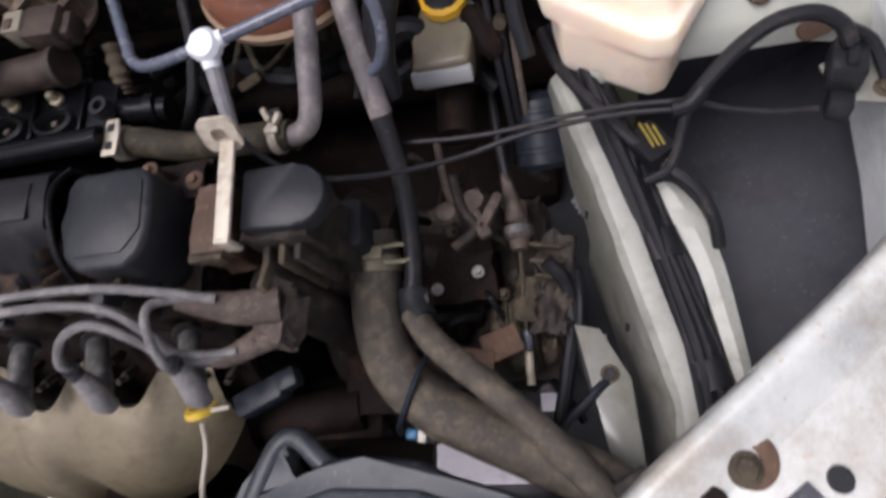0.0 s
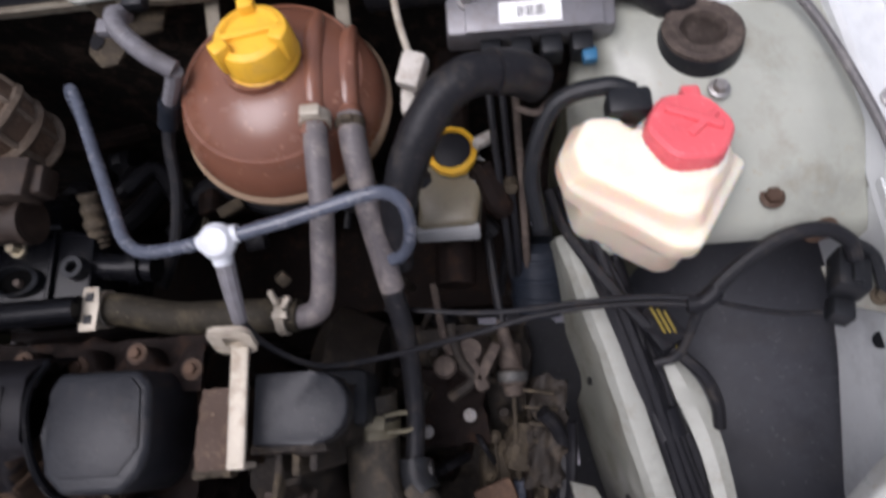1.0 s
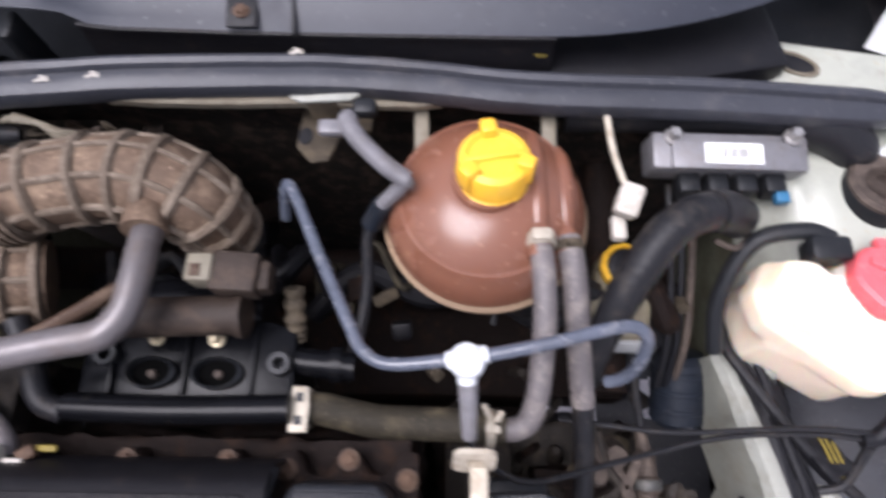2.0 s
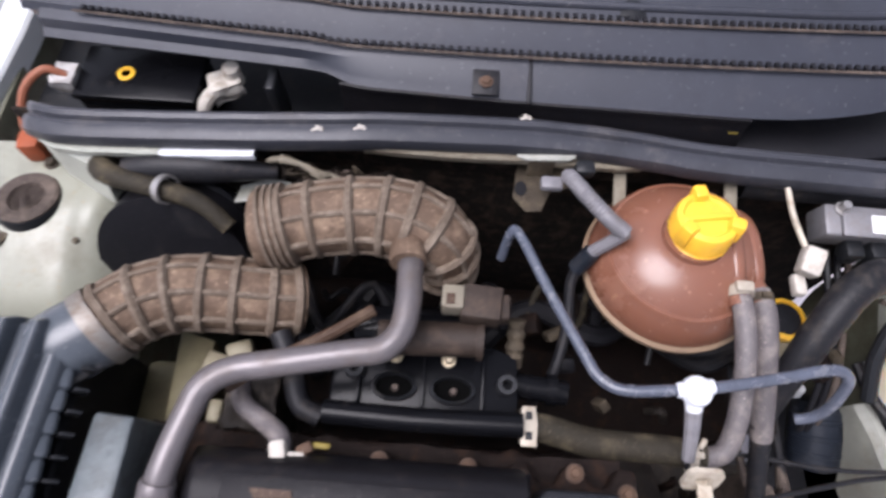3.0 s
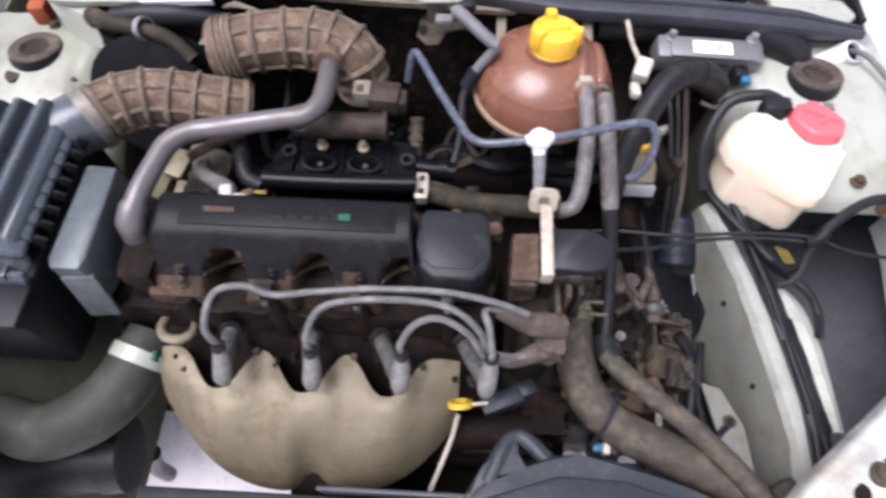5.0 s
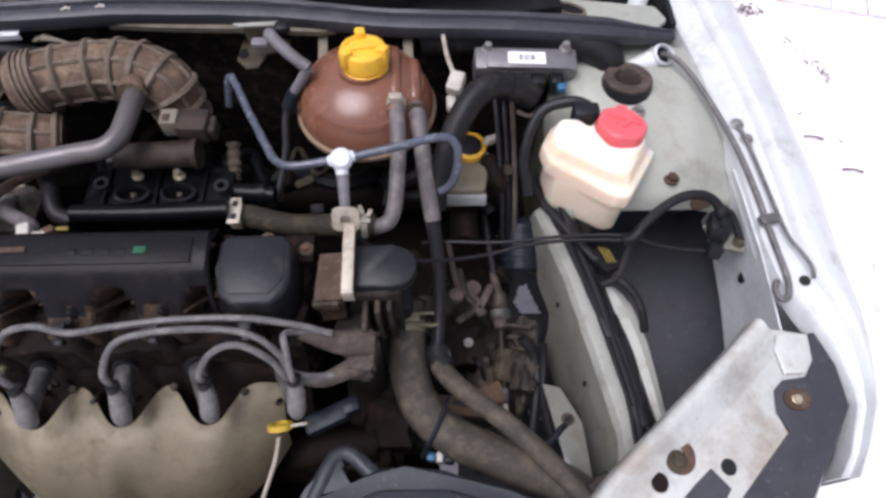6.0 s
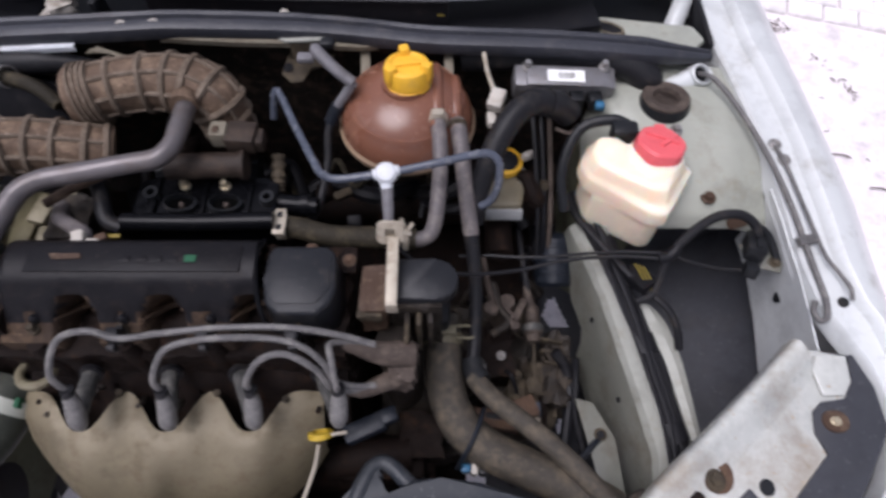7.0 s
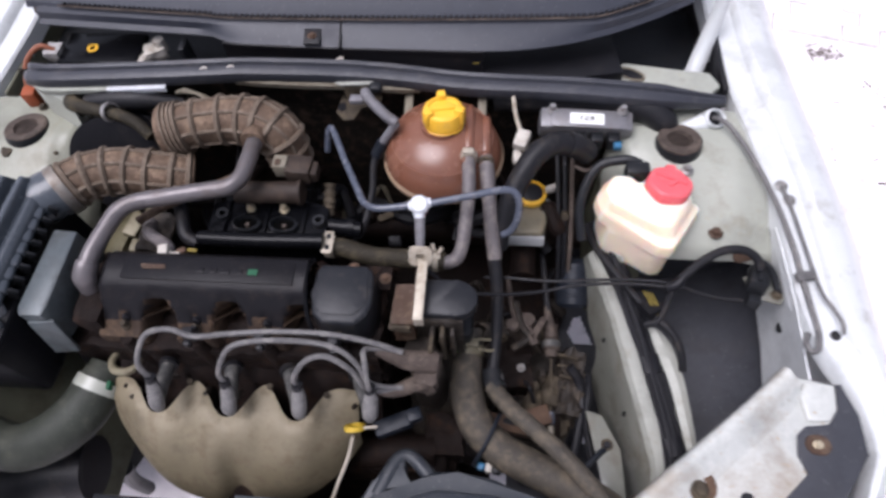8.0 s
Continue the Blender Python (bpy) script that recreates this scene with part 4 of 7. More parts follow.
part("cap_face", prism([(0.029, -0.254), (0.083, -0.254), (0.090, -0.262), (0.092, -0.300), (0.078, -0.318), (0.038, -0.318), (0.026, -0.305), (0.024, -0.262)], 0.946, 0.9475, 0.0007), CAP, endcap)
part("gasket_bead", tube([(0.014, -0.240, 0.940), (0.012, -0.26, 0.952), (0.013, -0.285, 0.952), (0.019, -0.318, 0.940), (0.030, -0.336, 0.922), (0.06, -0.338, 0.917), (0.09, -0.337, 0.914)], 0.003, 8, 5), GLOSS_BLACK, engine)
for x in (-0.225, -0.130, -0.037, 0.058):
    bolt_at("cover_bolt", (x, -0.334, 0.912), 0.0042, 0.012, CASTING, engine)
rear_bolts = ((-0.190, -0.240), (-0.112, -0.234), (-0.034, -0.234), (0.012, -0.240), (0.059, -0.232), (0.104, -0.246))
rows = []
for x in np.linspace(-0.262, 0.112, 110):
    ear = max(math.exp(-((x - bx) / 0.013) ** 4) for bx, by in rear_bolts)
    edge = -0.243 + 0.017 * ear + 0.0015 * noise.noise((x * 80, 1, 1))
    rows.append([(x, -0.262, 0.906), (x, edge - 0.006, 0.905), (x, edge, 0.902), (x, edge + 0.001, 0.880)])
part("rear_flange", loft(rows, thick=0.003), RUSTY, engine, "grimy brown scalloped rear flange", sharp=50)
for x, y in rear_bolts:
    part("bolt_washer", lathe([(0.0, 0.0), (0.0085, 0.0), (0.0080, 0.0016), (0.0, 0.0018)], (x, y, 0.9050), 18), COIL, engine)
    bolt_at("rear_bolt", (x, y, 0.906), 0.0045, 0.005, RUST_TAN, engine)
part("lead_bracket", tube([(-0.262, -0.352, 0.856), (-0.264, -0.366, 0.858), (-0.254, -0.378, 0.860), (-0.238, -0.379, 0.860), (-0.228, -0.370, 0.858), (-0.230, -0.356, 0.852)], [0.004, 0.005, 0.0055, 0.0055, 0.0045, 0.004], 10, 5), KHAKI, engine, "beige lifting eye")

# intake manifold block with ports
manifold = thing("intake_manifold", (-0.08, -0.16, 0.80), "black intake manifold with two open ports and tan bolts", "manifold")
part("flange", prism([(-0.172, -0.135), (-0.15, -0.128), (-0.02, -0.128), (0.002, -0.135), (0.004, -0.196), (-0.172, -0.196)], 0.80, 0.893, 0.004), GLOSS_BLACK, manifold)
for x in (-0.112, -0.058):
    part("port_rim", lathe([(0.0165, 0.892), (0.0215, 0.892), (0.0210, 0.901), (0.0180, 0.903), (0.0165, 0.892)], (0, 0, 0), 24, Matrix.Translation((x, -0.172, 0)) @ Matrix.Diagonal((1, 0.62, 1, 1))), BLACK, manifold)
# Near-black discs paint the unlit depth of the ports on a solid flange.
for x in (-0.112, -0.058):
    part("port_hole", lathe([(0.0168, 0.8935), (0.0168, 0.8945), (0, 0.8945)], (0, 0, 0), 24, Matrix.Translation((x, -0.172, 0)) @ Matrix.Diagonal((1, 0.62, 1, 1))), VOID, manifold)
    part("port_valve", lathe([(0.004, 0.894), (0.003, 0.899), (0, 0.900)], (x + 0.001, -0.173, 0), 12), DUST_GREY, manifold)
for x, y in ((-0.113, -0.143), (-0.063, -0.144)):
    bolt_at("tan_bolt", (x, y, 0.893), 0.0048, 0.012, CLAMP, manifold)
for x, y in ((-0.150, -0.158), (-0.008, -0.164)):
    part("bolt_socket", lathe([(0.004, 0.892), (0.010, 0.892), (0.009, 0.903), (0.005, 0.903), (0.004, 0.892)], (x, y, 0), 16), BLACK, manifold)
part("fuel_rail", tube([(-0.172, -0.200, 0.902), (-0.09, -0.202, 0.904), (0.006, -0.200, 0.905)], 0.011, 16, 3), GLOSS_BLACK, manifold)
part("runner", join(tube([(-0.01, -0.158, 0.880), (0.05, -0.163, 0.878)], 0.012, 14, 1), lathe([(0.015, 0), (0.015, 0.010), (0.0, 0.010)], (0.030, -0.161, 0.879), 16, tilt(0, 90))), GLOSS_BLACK, manifold)
part("rear_runner", tube([(-0.155, -0.112, 0.875), (-0.09, -0.11, 0.878), (-0.03, -0.112, 0.875)], 0.022, 14), GLOSS_BLACK, manifold)
for x in (-0.085, -0.030, -0.145):
    part("flange_rib", box((x, -0.160, 0.8955), (0.004, 0.058, 0.006), 0.0015), GLOSS_BLACK, manifold)

throttle = thing("throttle_body", (-0.06, -0.10, 0.89), "brown dusty throttle body with tan connector", "throttle body")
part("motor_housing", join(tube([(-0.125, -0.124, 0.912), (-0.08, -0.122, 0.912), (-0.030, -0.120, 0.912)], 0.016, 16, 2), lathe([(0.019, 0), (0.019, 0.006), (0, 0.006)], (-0.036, -0.120, 0.912), 18, tilt(0, 90))), SERVO, throttle)
part("top_block", join(box((-0.034, -0.093, 0.930), (0.036, 0.032, 0.026), 0.003, tilt(0, 0, -4)), box((-0.015, -0.094, 0.926), (0.014, 0.024, 0.020), 0.003)), SERVO, throttle)
plugc = part("connector", box((-0.060, -0.091, 0.934), (0.020, 0.022, 0.024), 0.002), DUST_LIP, throttle, "tan plug connector")
part("latch", box((-0.062, -0.094, 0.9465), (0.008, 0.010, 0.002), 0.0006), COIL, plugc)
part("post", tube([(0.002, -0.132, 0.872), (0.002, -0.120, 0.880), (0.002, -0.093, 0.897)], [0.0075, 0.0085, 0.0080], 14, 12, shape=lambda s, a: 1 + 0.14 * math.sin(s * 34)), CASTING, throttle, "dusty ribbed injector post")
cavity = thing("rear_hose_bundle", (0.05, -0.07, 0.72), "dark tangled hoses and cables behind the engine", "hoses")
for k in range(22):
    x, y, z = random.uniform(-0.22, 0.34), random.uniform(-0.10, 0.05), random.uniform(0.70, 0.82)
    dx, dy = random.uniform(-0.10, 0.10), random.uniform(-0.05, 0.05)
    part("hose_run", tube([(x - dx, y - dy, z - 0.03), (x - dx * 0.4, y + dy * 0.6, z + random.uniform(-0.01, 0.02)), (x + dx * 0.4, y - dy * 0.5, z), (x + dx, y + dy, z - 0.03)], random.choice((0.004, 0.006, 0.009, 0.013)), 9), (BLACK_AND_SHADE, RUBBER_DARK, BLACK_AND_SHADE, RUSTY, OLIVE_HOSE)[k % 5], cavity)
for k in range(10):
    x, y, z = random.uniform(-0.02, 0.33), random.uniform(-0.16, -0.02), random.uniform(0.74, 0.80)
    part("fitting", box((x, y, z), (random.uniform(0.012, 0.03), random.uniform(0.01, 0.025), 0.02), 0.003, tilt(random.uniform(-30, 30), 0, random.uniform(0, 180))), (RUSTY, BLACK_AND_SHADE, CASTING)[k % 3], cavity)

settle(manifold, 0.006, 0.004, 0.007)
settle(throttle, 0.003, -0.005, 0.014)

# heater hose with its clamp
hhose = thing("heater_hose", (0.07, -0.21, 0.88), "dark dusty coolant hose with a zinc clamp", "hose")
part("hose_run", tube([(0.006, -0.199, 0.904), (0.03, -0.200, 0.903), (0.07, -0.208, 0.898), (0.105, -0.209, 0.897), (0.140, -0.210, 0.897), (0.174, -0.212, 0.898)], 0.0135, 14, shape=lambda s, a: 1 + 0.03 * noise.noise((s * 9, a, 0))), OLIVE_HOSE, hhose)
clamp = part("hose_clamp", join(tube([(0.006, -0.199, 0.904), (0.018, -0.199, 0.904)], 0.0155, 18, 1), prism([(0.005, -0.219), (0.019, -0.219), (0.020, -0.198), (0.018, -0.184), (0.006, -0.184), (0.004, -0.198)], 0.9195, 0.922, 0.0006)), BRACKET, hhose, "pale slotted clamp")
for y in (-0.210, -0.1925):
    part("slot", box((0.012, y, 0.9225), (0.006, 0.007, 0.0012), 0.0), BLACK, clamp)
part("spring_clip", join(tube([(0.158, -0.212, 0.898), (0.165, -0.212, 0.898)], 0.0152, 18, 1), box((0.158, -0.200, 0.915), (0.005, 0.012, 0.006), 0.0015, tilt(20, 0, 25)), box((0.168, -0.204, 0.914), (0.005, 0.010, 0.006), 0.0015, tilt(15, 0, -30)), box((0.163, -0.214, 0.9135), (0.012, 0.006, 0.003), 0.001)), BRACKET, hhose, "pale spring clip")

settle(hhose, 0.006, 0.006, -0.012)

# ---- exhaust heat shield ----
shield = thing("heat_shield", (-0.10, -0.44, 0.70), "beige-grey sheet metal exhaust heat shield with scalloped upper edge", "heat shield")


def shield_mesh():
    rows = []
    plugs = (-0.204, -0.106, -0.010)
    for x in np.linspace(-0.278, 0.072, 90):
        u = (x + 0.278) / 0.350
        cut = max(math.exp(-(abs(x - c) / 0.031) ** 2.6) for c in plugs)
        side_fall = abs(2 * u - 1) ** 6
        top_y, top_z = -0.374 - 0.046 * cut, 0.826 - 0.010 * cut - 0.012 * side_fall
        bot_y = -0.515 + 0.085 * abs(2 * u - 1) ** 3.0 + 0.018 * math.exp(-((x + 0.10) / 0.02) ** 2)
        bot_z = 0.700 + 0.05 * abs(2 * u - 1) ** 3
        row = []
        for v in np.linspace(0, 1, 14):
            y = top_y + (bot_y - top_y) * (0.55 * v + 0.45 * math.sin(v * math.pi / 2))
            z = top_z + (bot_z - top_z) * v ** 1.8
            z += 0.006 * math.sin(v * math.pi) * math.exp(-((u - 0.5) / 0.35) ** 2)
            z += 0.0025 * noise.noise((x * 22, v * 4, 3)) + 0.0012 * noise.noise((x * 60, v * 9, 5))
            row.append((x * 1.0 + 0.0, y, z))
        rows.append(row)
    return loft(rows, thick=0.0015)


part("shield_sheet", shield_mesh(), SHIELD, shield, sharp=60)
for x, y, z in ((-0.162, -0.379, 0.829), (-0.050, -0.379, 0.827), (0.030, -0.386, 0.826)):
    part("rivet", lathe([(0.0045, 0), (0.004, 0.003), (0, 0.004)], (x, y, z), 12), CASTING, shield)
part("manifold_pipe", tube([(-0.10, -0.44, 0.71), (-0.10, -0.50, 0.65), (-0.10, -0.52, 0.5)], 0.04, 14), RUSTY, shield)

# ---- ignition ----
LEAD_LABEL = "grey ignition lead with ribbed plug boot"


def build_lead(tip, wire, lean=0.0):
    tx, ty, tz = tip
    ty += 0.011
    lead = thing("ignition_lead", (tx, ty, tz - 0.02), LEAD_LABEL, "ignition lead", "ignition leads")
    part("plug_tube", tube([(tx - lean, -0.362, 0.846), (tx - lean * 0.7, -0.380, 0.852), (tx - lean * 0.15, ty + 0.010, tz - 0.006), (tx, ty - 0.004, tz - 0.008)], [0.0090, 0.0095, 0.0098, 0.007], 16, 4), BOOT, lead)
    part("collar", tube([(tx - lean, -0.364, 0.847), (tx - lean * 0.9, -0.369, 0.849)], 0.0130, 16, 1), RUBBER_DARK, lead)
    part("boot", tube([(tx, ty - 0.006, tz - 0.016), (tx + 0.001, ty - 0.003, tz - 0.004), (tx + 0.003, ty + 0.008, tz + 0.014), (tx + 0.004, ty + 0.018, tz + 0.034)], [0.0072, 0.0100, 0.0092, 0.0060], 14, 5,
                      shape=lambda s, a: 1 + 0.04 * math.sin(s * 50)), BOOT_GREY, lead)
    part("wire", tube([(tx + 0.004, ty + 0.018, tz + 0.030)] + wire, 0.0037, 10, 6, shape=lambda s, a: 1 + 0.04 * noise.noise((s * 30, a, tx * 50))), WIRE, lead)
    part("wire_collar", tube([(tx + 0.0035, ty + 0.015, tz + 0.028), (tx + 0.0042, ty + 0.019, tz + 0.036)], 0.0070, 12, 1), RUBBER_DARK, lead)
    settle(lead, 0.004, 0.003, 0.006)


build_lead((-0.184, -0.43, 0.866), [(-0.190, -0.390, 0.920), (-0.182, -0.360, 0.938), (-0.155, -0.350, 0.938), (-0.125, -0.355, 0.930), (-0.08, -0.350, 0.932), (-0.02, -0.345, 0.934), (0.05, -0.345, 0.934), (0.10, -0.350, 0.925), (0.135, -0.354, 0.908)], 0.006)
build_lead((-0.091, -0.428, 0.858), [(-0.090, -0.392, 0.910), (-0.076, -0.368, 0.930), (-0.04, -0.358, 0.934), (0.02, -0.356, 0.934), (0.06, -0.362, 0.928), (0.085, -0.378, 0.915), (0.094, -0.390, 0.895), (0.115, -0.391, 0.880), (0.135, -0.388, 0.874)], 0.010)
build_lead((0.004, -0.429, 0.866), [(0.006, -0.395, 0.912), (0.020, -0.378, 0.926), (0.045, -0.371, 0.928), (0.075, -0.382, 0.915), (0.092, -0.396, 0.890), (0.115, -0.394, 0.876), (0.135, -0.389, 0.872)], 0.028)
build_lead((0.095, -0.428, 0.868), [(0.098, -0.400, 0.912), (0.094, -0.378, 0.928), (0.090, -0.360, 0.924), (0.102, -0.353, 0.914), (0.125, -0.354, 0.908)], 0.026)
for x in (-0.130, -0.037, 0.055):
    clip = thing("lead_clip", (x, -0.345, 0.915), "dusty plastic clip holding the ignition leads", "clip", "lead clips")
    part("clip_body", join(box((x, -0.347, 0.928), (0.014, 0.014, 0.022), 0.003), box((x, -0.340, 0.918), (0.008, 0.014, 0.016), 0.002), box((x + 0.002, -0.360, 0.930), (0.010, 0.008, 0.012), 0.003)), RUBBER_DARK, clip)

coil = thing("ignition_coil", (0.13, -0.30, 0.86), "brown resin ignition coil beside the valve cover", "ignition coil")
part("coil_body", lumpy((0.136, -0.290, 0.898), (0.028, 0.056, 0.056), 0.0025, 8, 90), COIL, coil, sharp=60)
part("coil_foot", lumpy((0.133, -0.312, 0.915), (0.026, 0.022, 0.014), 0.002, 6, 90), CASTING, coil, sharp=60)
part("coil_tower", join(lumpy((0.168, -0.360, 0.866), (0.026, 0.044, 0.042), 0.006, 8, 70, tilt(0, 0, -8)), tube([(0.106, -0.351, 0.916), (0.125, -0.353, 0.908), (0.150, -0.355, 0.896), (0.178, -0.352, 0.886)], [0.0055, 0.010, 0.0135, 0.015], 14), tube([(0.108, -0.392, 0.882), (0.128, -0.389, 0.875), (0.150, -0.378, 0.870), (0.178, -0.366, 0.868)], [0.0050, 0.008, 0.0105, 0.013], 14)), DUST_GREY, coil, "dust-grey moulded lead tower")
part("tower_strap", box((0.172, -0.330, 0.898), (0.0055, 0.032, 0.014), 0.002, tilt(-20)), CASTING, coil, "pale strap")

eye_bracket = thing("lifting_bracket", (0.15, -0.315, 0.91), "beige metal lifting bracket with a ring end", "bracket")
part("stem", box((0.1545, -0.280, 0.938), (0.0125, 0.080, 0.004), 0.0012, tilt(2)), BRACKET, eye_bracket)
part("ring", lathe([(0.0065, -0.002), (0.0165, -0.002), (0.0165, 0.002), (0.0065, 0.002), (0.0065, -0.002)], (0.151, -0.236, 0.945), 32, tilt(68, 3, 0) @ tilt(0, 0, 45), shape=lambda a, z: 1 + 0.10 * math.cos(4 * a)), BRACKET, eye_bracket)
part("gusset", box((0.1545, -0.319, 0.928), (0.0125, 0.004, 0.022), 0.001), BRACKET, eye_bracket)

settle(eye_bracket, 0.002, 0.004, 0.001)

stat = thing("thermostat_housing", (0.19, -0.29, 0.74), "dark grey thermostat housing with oval lid", "housing")
lid_out = [(0.160, -0.253)] + [(0.203 + 0.0265 * math.cos(a), -0.2785 + 0.0255 * math.sin(a)) for a in np.linspace(1.57, -1.57, 11)] + [(0.160, -0.304)]
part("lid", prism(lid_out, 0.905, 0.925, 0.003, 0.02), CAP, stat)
part("body", lumpy((0.184, -0.283, 0.857), (0.054, 0.050, 0.116), 0.005, 10, 60), ALU_DIRTY, stat, sharp=60)
for k in range(3):
    part("casting_rib", box((0.172 + 0.013 * k, -0.318 + 0.003 * k, 0.860), (0.006, 0.020, 0.085), 0.002), (ALU_DIRTY, CASTING, ALU_DIRTY)[k], stat)
part("outlet_flange", box((0.193, -0.268, 0.80), (0.058, 0.05, 0.06), 0.010), BLACK, stat)
part("lower_casting", tube([(0.155, -0.325, 0.86), (0.160, -0.335, 0.80), (0.162, -0.34, 0.70)], [0.022, 0.024, 0.026], 14), ALU_DIRTY, stat)

# ---- radiator hose, small hose, fan shroud ----
rad_hose = thing("radiator_hose", (0.30, -0.44, 0.72), "thick dusty grey-brown radiator hose", "hose")
part("hose_run", tube([(0.213, -0.262, 0.780), (0.213, -0.30, 0.770), (0.216, -0.35, 0.765), (0.231, -0.395, 0.760), (0.266, -0.428, 0.757), (0.310, -0.450, 0.757), (0.36, -0.472, 0.757), (0.41, -0.497, 0.757), (0.44, -0.53, 0.755)], 0.0245, 18, 6,
                      shape=lambda s, a: 1 + 0.02 * noise.noise((s * 20, a, 2))), RADHOSE, rad_hose)
part("hose_clamp", join(tube([(0.213, -0.286, 0.773), (0.213, -0.300, 0.770)], 0.0262, 22, 1), box((0.213, -0.290, 0.800), (0.034, 0.012, 0.004), 0.001), tube([(0.228, -0.284, 0.796), (0.250, -0.282, 0.790), (0.252, -0.296, 0.788), (0.230, -0.298, 0.793)], 0.0022, 8, 3)), KHAKI, rad_hose, "khaki spring clamp")
part("tie_strap", tube([(0.264, -0.384, 0.772), (0.260, -0.395, 0.782), (0.255, -0.408, 0.7855), (0.246, -0.428, 0.782), (0.236, -0.443, 0.768), (0.230, -0.450, 0.745)], 0.0028, 8), BLUE_BLACK, rad_hose, "blue-black tie strap")
switch_plug = thing("switch_plug", (0.25, -0.45, 0.74), "small blue and white wiring plug against the radiator hose", "plug")
part("blue_shell", box((0.241, -0.450, 0.742), (0.012, 0.011, 0.014), 0.003, tilt(0, 0, -6)), BLUE, switch_plug)
part("white_collar", box((0.2515, -0.4515, 0.742), (0.009, 0.014, 0.018), 0.003, tilt(0, 0, -6)), OFF_WHITE, switch_plug, "soiled white collar")
part("black_boot", join(box((0.263, -0.453, 0.742), (0.014, 0.013, 0.016), 0.004, tilt(0, 0, -10)), tube([(0.268, -0.453, 0.742), (0.285, -0.455, 0.738), (0.30, -0.468, 0.730)], 0.004, 8)), BLACK_AND_SHADE, switch_plug)

feed = thing("coolant_feed_hose", (0.30, -0.42, 0.76), "grey coolant hose lying over the radiator hose", "hose")
part("lower_run", tube([(0.252, -0.345, 0.775), (0.275, -0.375, 0.785), (0.31, -0.405, 0.79), (0.345, -0.435, 0.79), (0.385, -0.475, 0.788), (0.42, -0.515, 0.785)], 0.0125, 12, shape=lambda s, a: 1 + 0.03 * noise.noise((s * 16, a, 8))), RADHOSE, feed)
part("tee", join(tube([(0.251, -0.322, 0.772), (0.253, -0.338, 0.773), (0.262, -0.352, 0.776)], 0.0145, 12, 3), tube([(0.240, -0.335, 0.77), (0.268, -0.332, 0.77)], 0.010, 10, 1)), BLACK, feed, "black plastic tee piece")
part("hose_end", box((0.432, -0.497, 0.79), (0.03, 0.026, 0.022), 0.004, tilt(0, 0, 30)), ALU_DIRTY, feed)

shroud = thing("radiator_fan_shroud", (0.24, -0.49, 0.45), "dark blue-grey plastic radiator fan shroud", "fan shroud")
rows = []
for a in np.linspace(math.radians(200), math.radians(-20), 40):
    ca, sa = math.cos(a), math.sin(a)
    cx, cz, r = 0.23, 0.60, 0.178
    rows.append([(cx + (r - 0.02) * ca, -0.517, cz + (r - 0.02) * sa), (cx + r * ca, -0.512, cz + r * sa), (cx + (r + 0.012) * ca, -0.521, cz + (r + 0.012) * sa), (cx + (r + 0.014) * ca, -0.530, cz + (r + 0.014) * sa)])
part("ring", loft(rows, thick=0.004), SHROUD, shroud)
part("shroud_plate", box((0.20, -0.517, 0.62), (0.56, 0.006, 0.34), 0.002), SHROUD, shroud)
part("top_plate", prism([(0.090, -0.512), (0.112, -0.494), (0.162, -0.487), (0.171, -0.470), (0.212, -0.468), (0.258, -0.473), (0.290, -0.487), (0.330, -0.498), (0.372, -0.510), (0.40, -0.53), (0.40, -0.555), (0.085, -0.555)], 0.768, 0.797, 0.006), SHROUD, shroud)
part("front_ledge", prism([(0.100, -0.520), (0.185, -0.492), (0.262, -0.494), (0.310, -0.510), (0.39, -0.532), (0.39, -0.575), (0.09, -0.575)], 0.785, 0.802, 0.005), SHROUD, shroud)
part("arm_web", prism([(0.080, -0.520), (0.100, -0.488), (0.124, -0.456), (0.138, -0.452), (0.143, -0.464), (0.143, -0.486), (0.163, -0.489), (0.18, -0.52)], 0.770, 0.795, 0.005), SHROUD, shroud)
part("arm_loop", tube([(0.108, -0.502, 0.786), (0.120, -0.476, 0.788), (0.130, -0.457, 0.788), (0.142, -0.450, 0.788), (0.155, -0.456, 0.788), (0.172, -0.472, 0.786), (0.19, -0.485, 0.783)], [0.012, 0.011, 0.010, 0.009, 0.0095, 0.010, 0.010], 12, 6), SHROUD, shroud)
radiator = thing("radiator", (0, -0.535, 0.35), "dark radiator core behind the front panel", "radiator")
part("core", box((0.02, -0.535, 0.56), (0.62, 0.026, 0.40), 0.003), BLACK, radiator)

# ---- coolant tank ----
tank = thing("coolant_tank", (0.165, -0.045, 0.76), "brown translucent ball-shaped coolant tank", "coolant tank")
TM = Matrix.Translation((0.165, -0.020, 0.901)) @ tilt(-3)


def dome_z(x, y, lift=0.0):
    """The height of the tank's dome over a place of the plan."""
    r = min(0.0880, math.hypot(x - 0.165, y + 0.020))
    return 0.889 + lift + 0.066 * math.sin(math.acos(min(1.0, (r / 0.0885) ** (1 / 0.92)))) + 0.05 * (y + 0.020)


prof = [(0.0, -0.058)] + [(0.086 * math.cos(a), 0.046 * math.sin(a) - 0.014) for a in np.linspace(-1.3, -0.02, 12)]
prof += [(0.0885 * math.cos(a) ** 0.92, 0.066 * math.sin(a) - 0.012) for a in np.linspace(0.0, 1.20, 20)] + [(0.030, 0.050), (0.029, 0.056), (0.0, 0.056)]
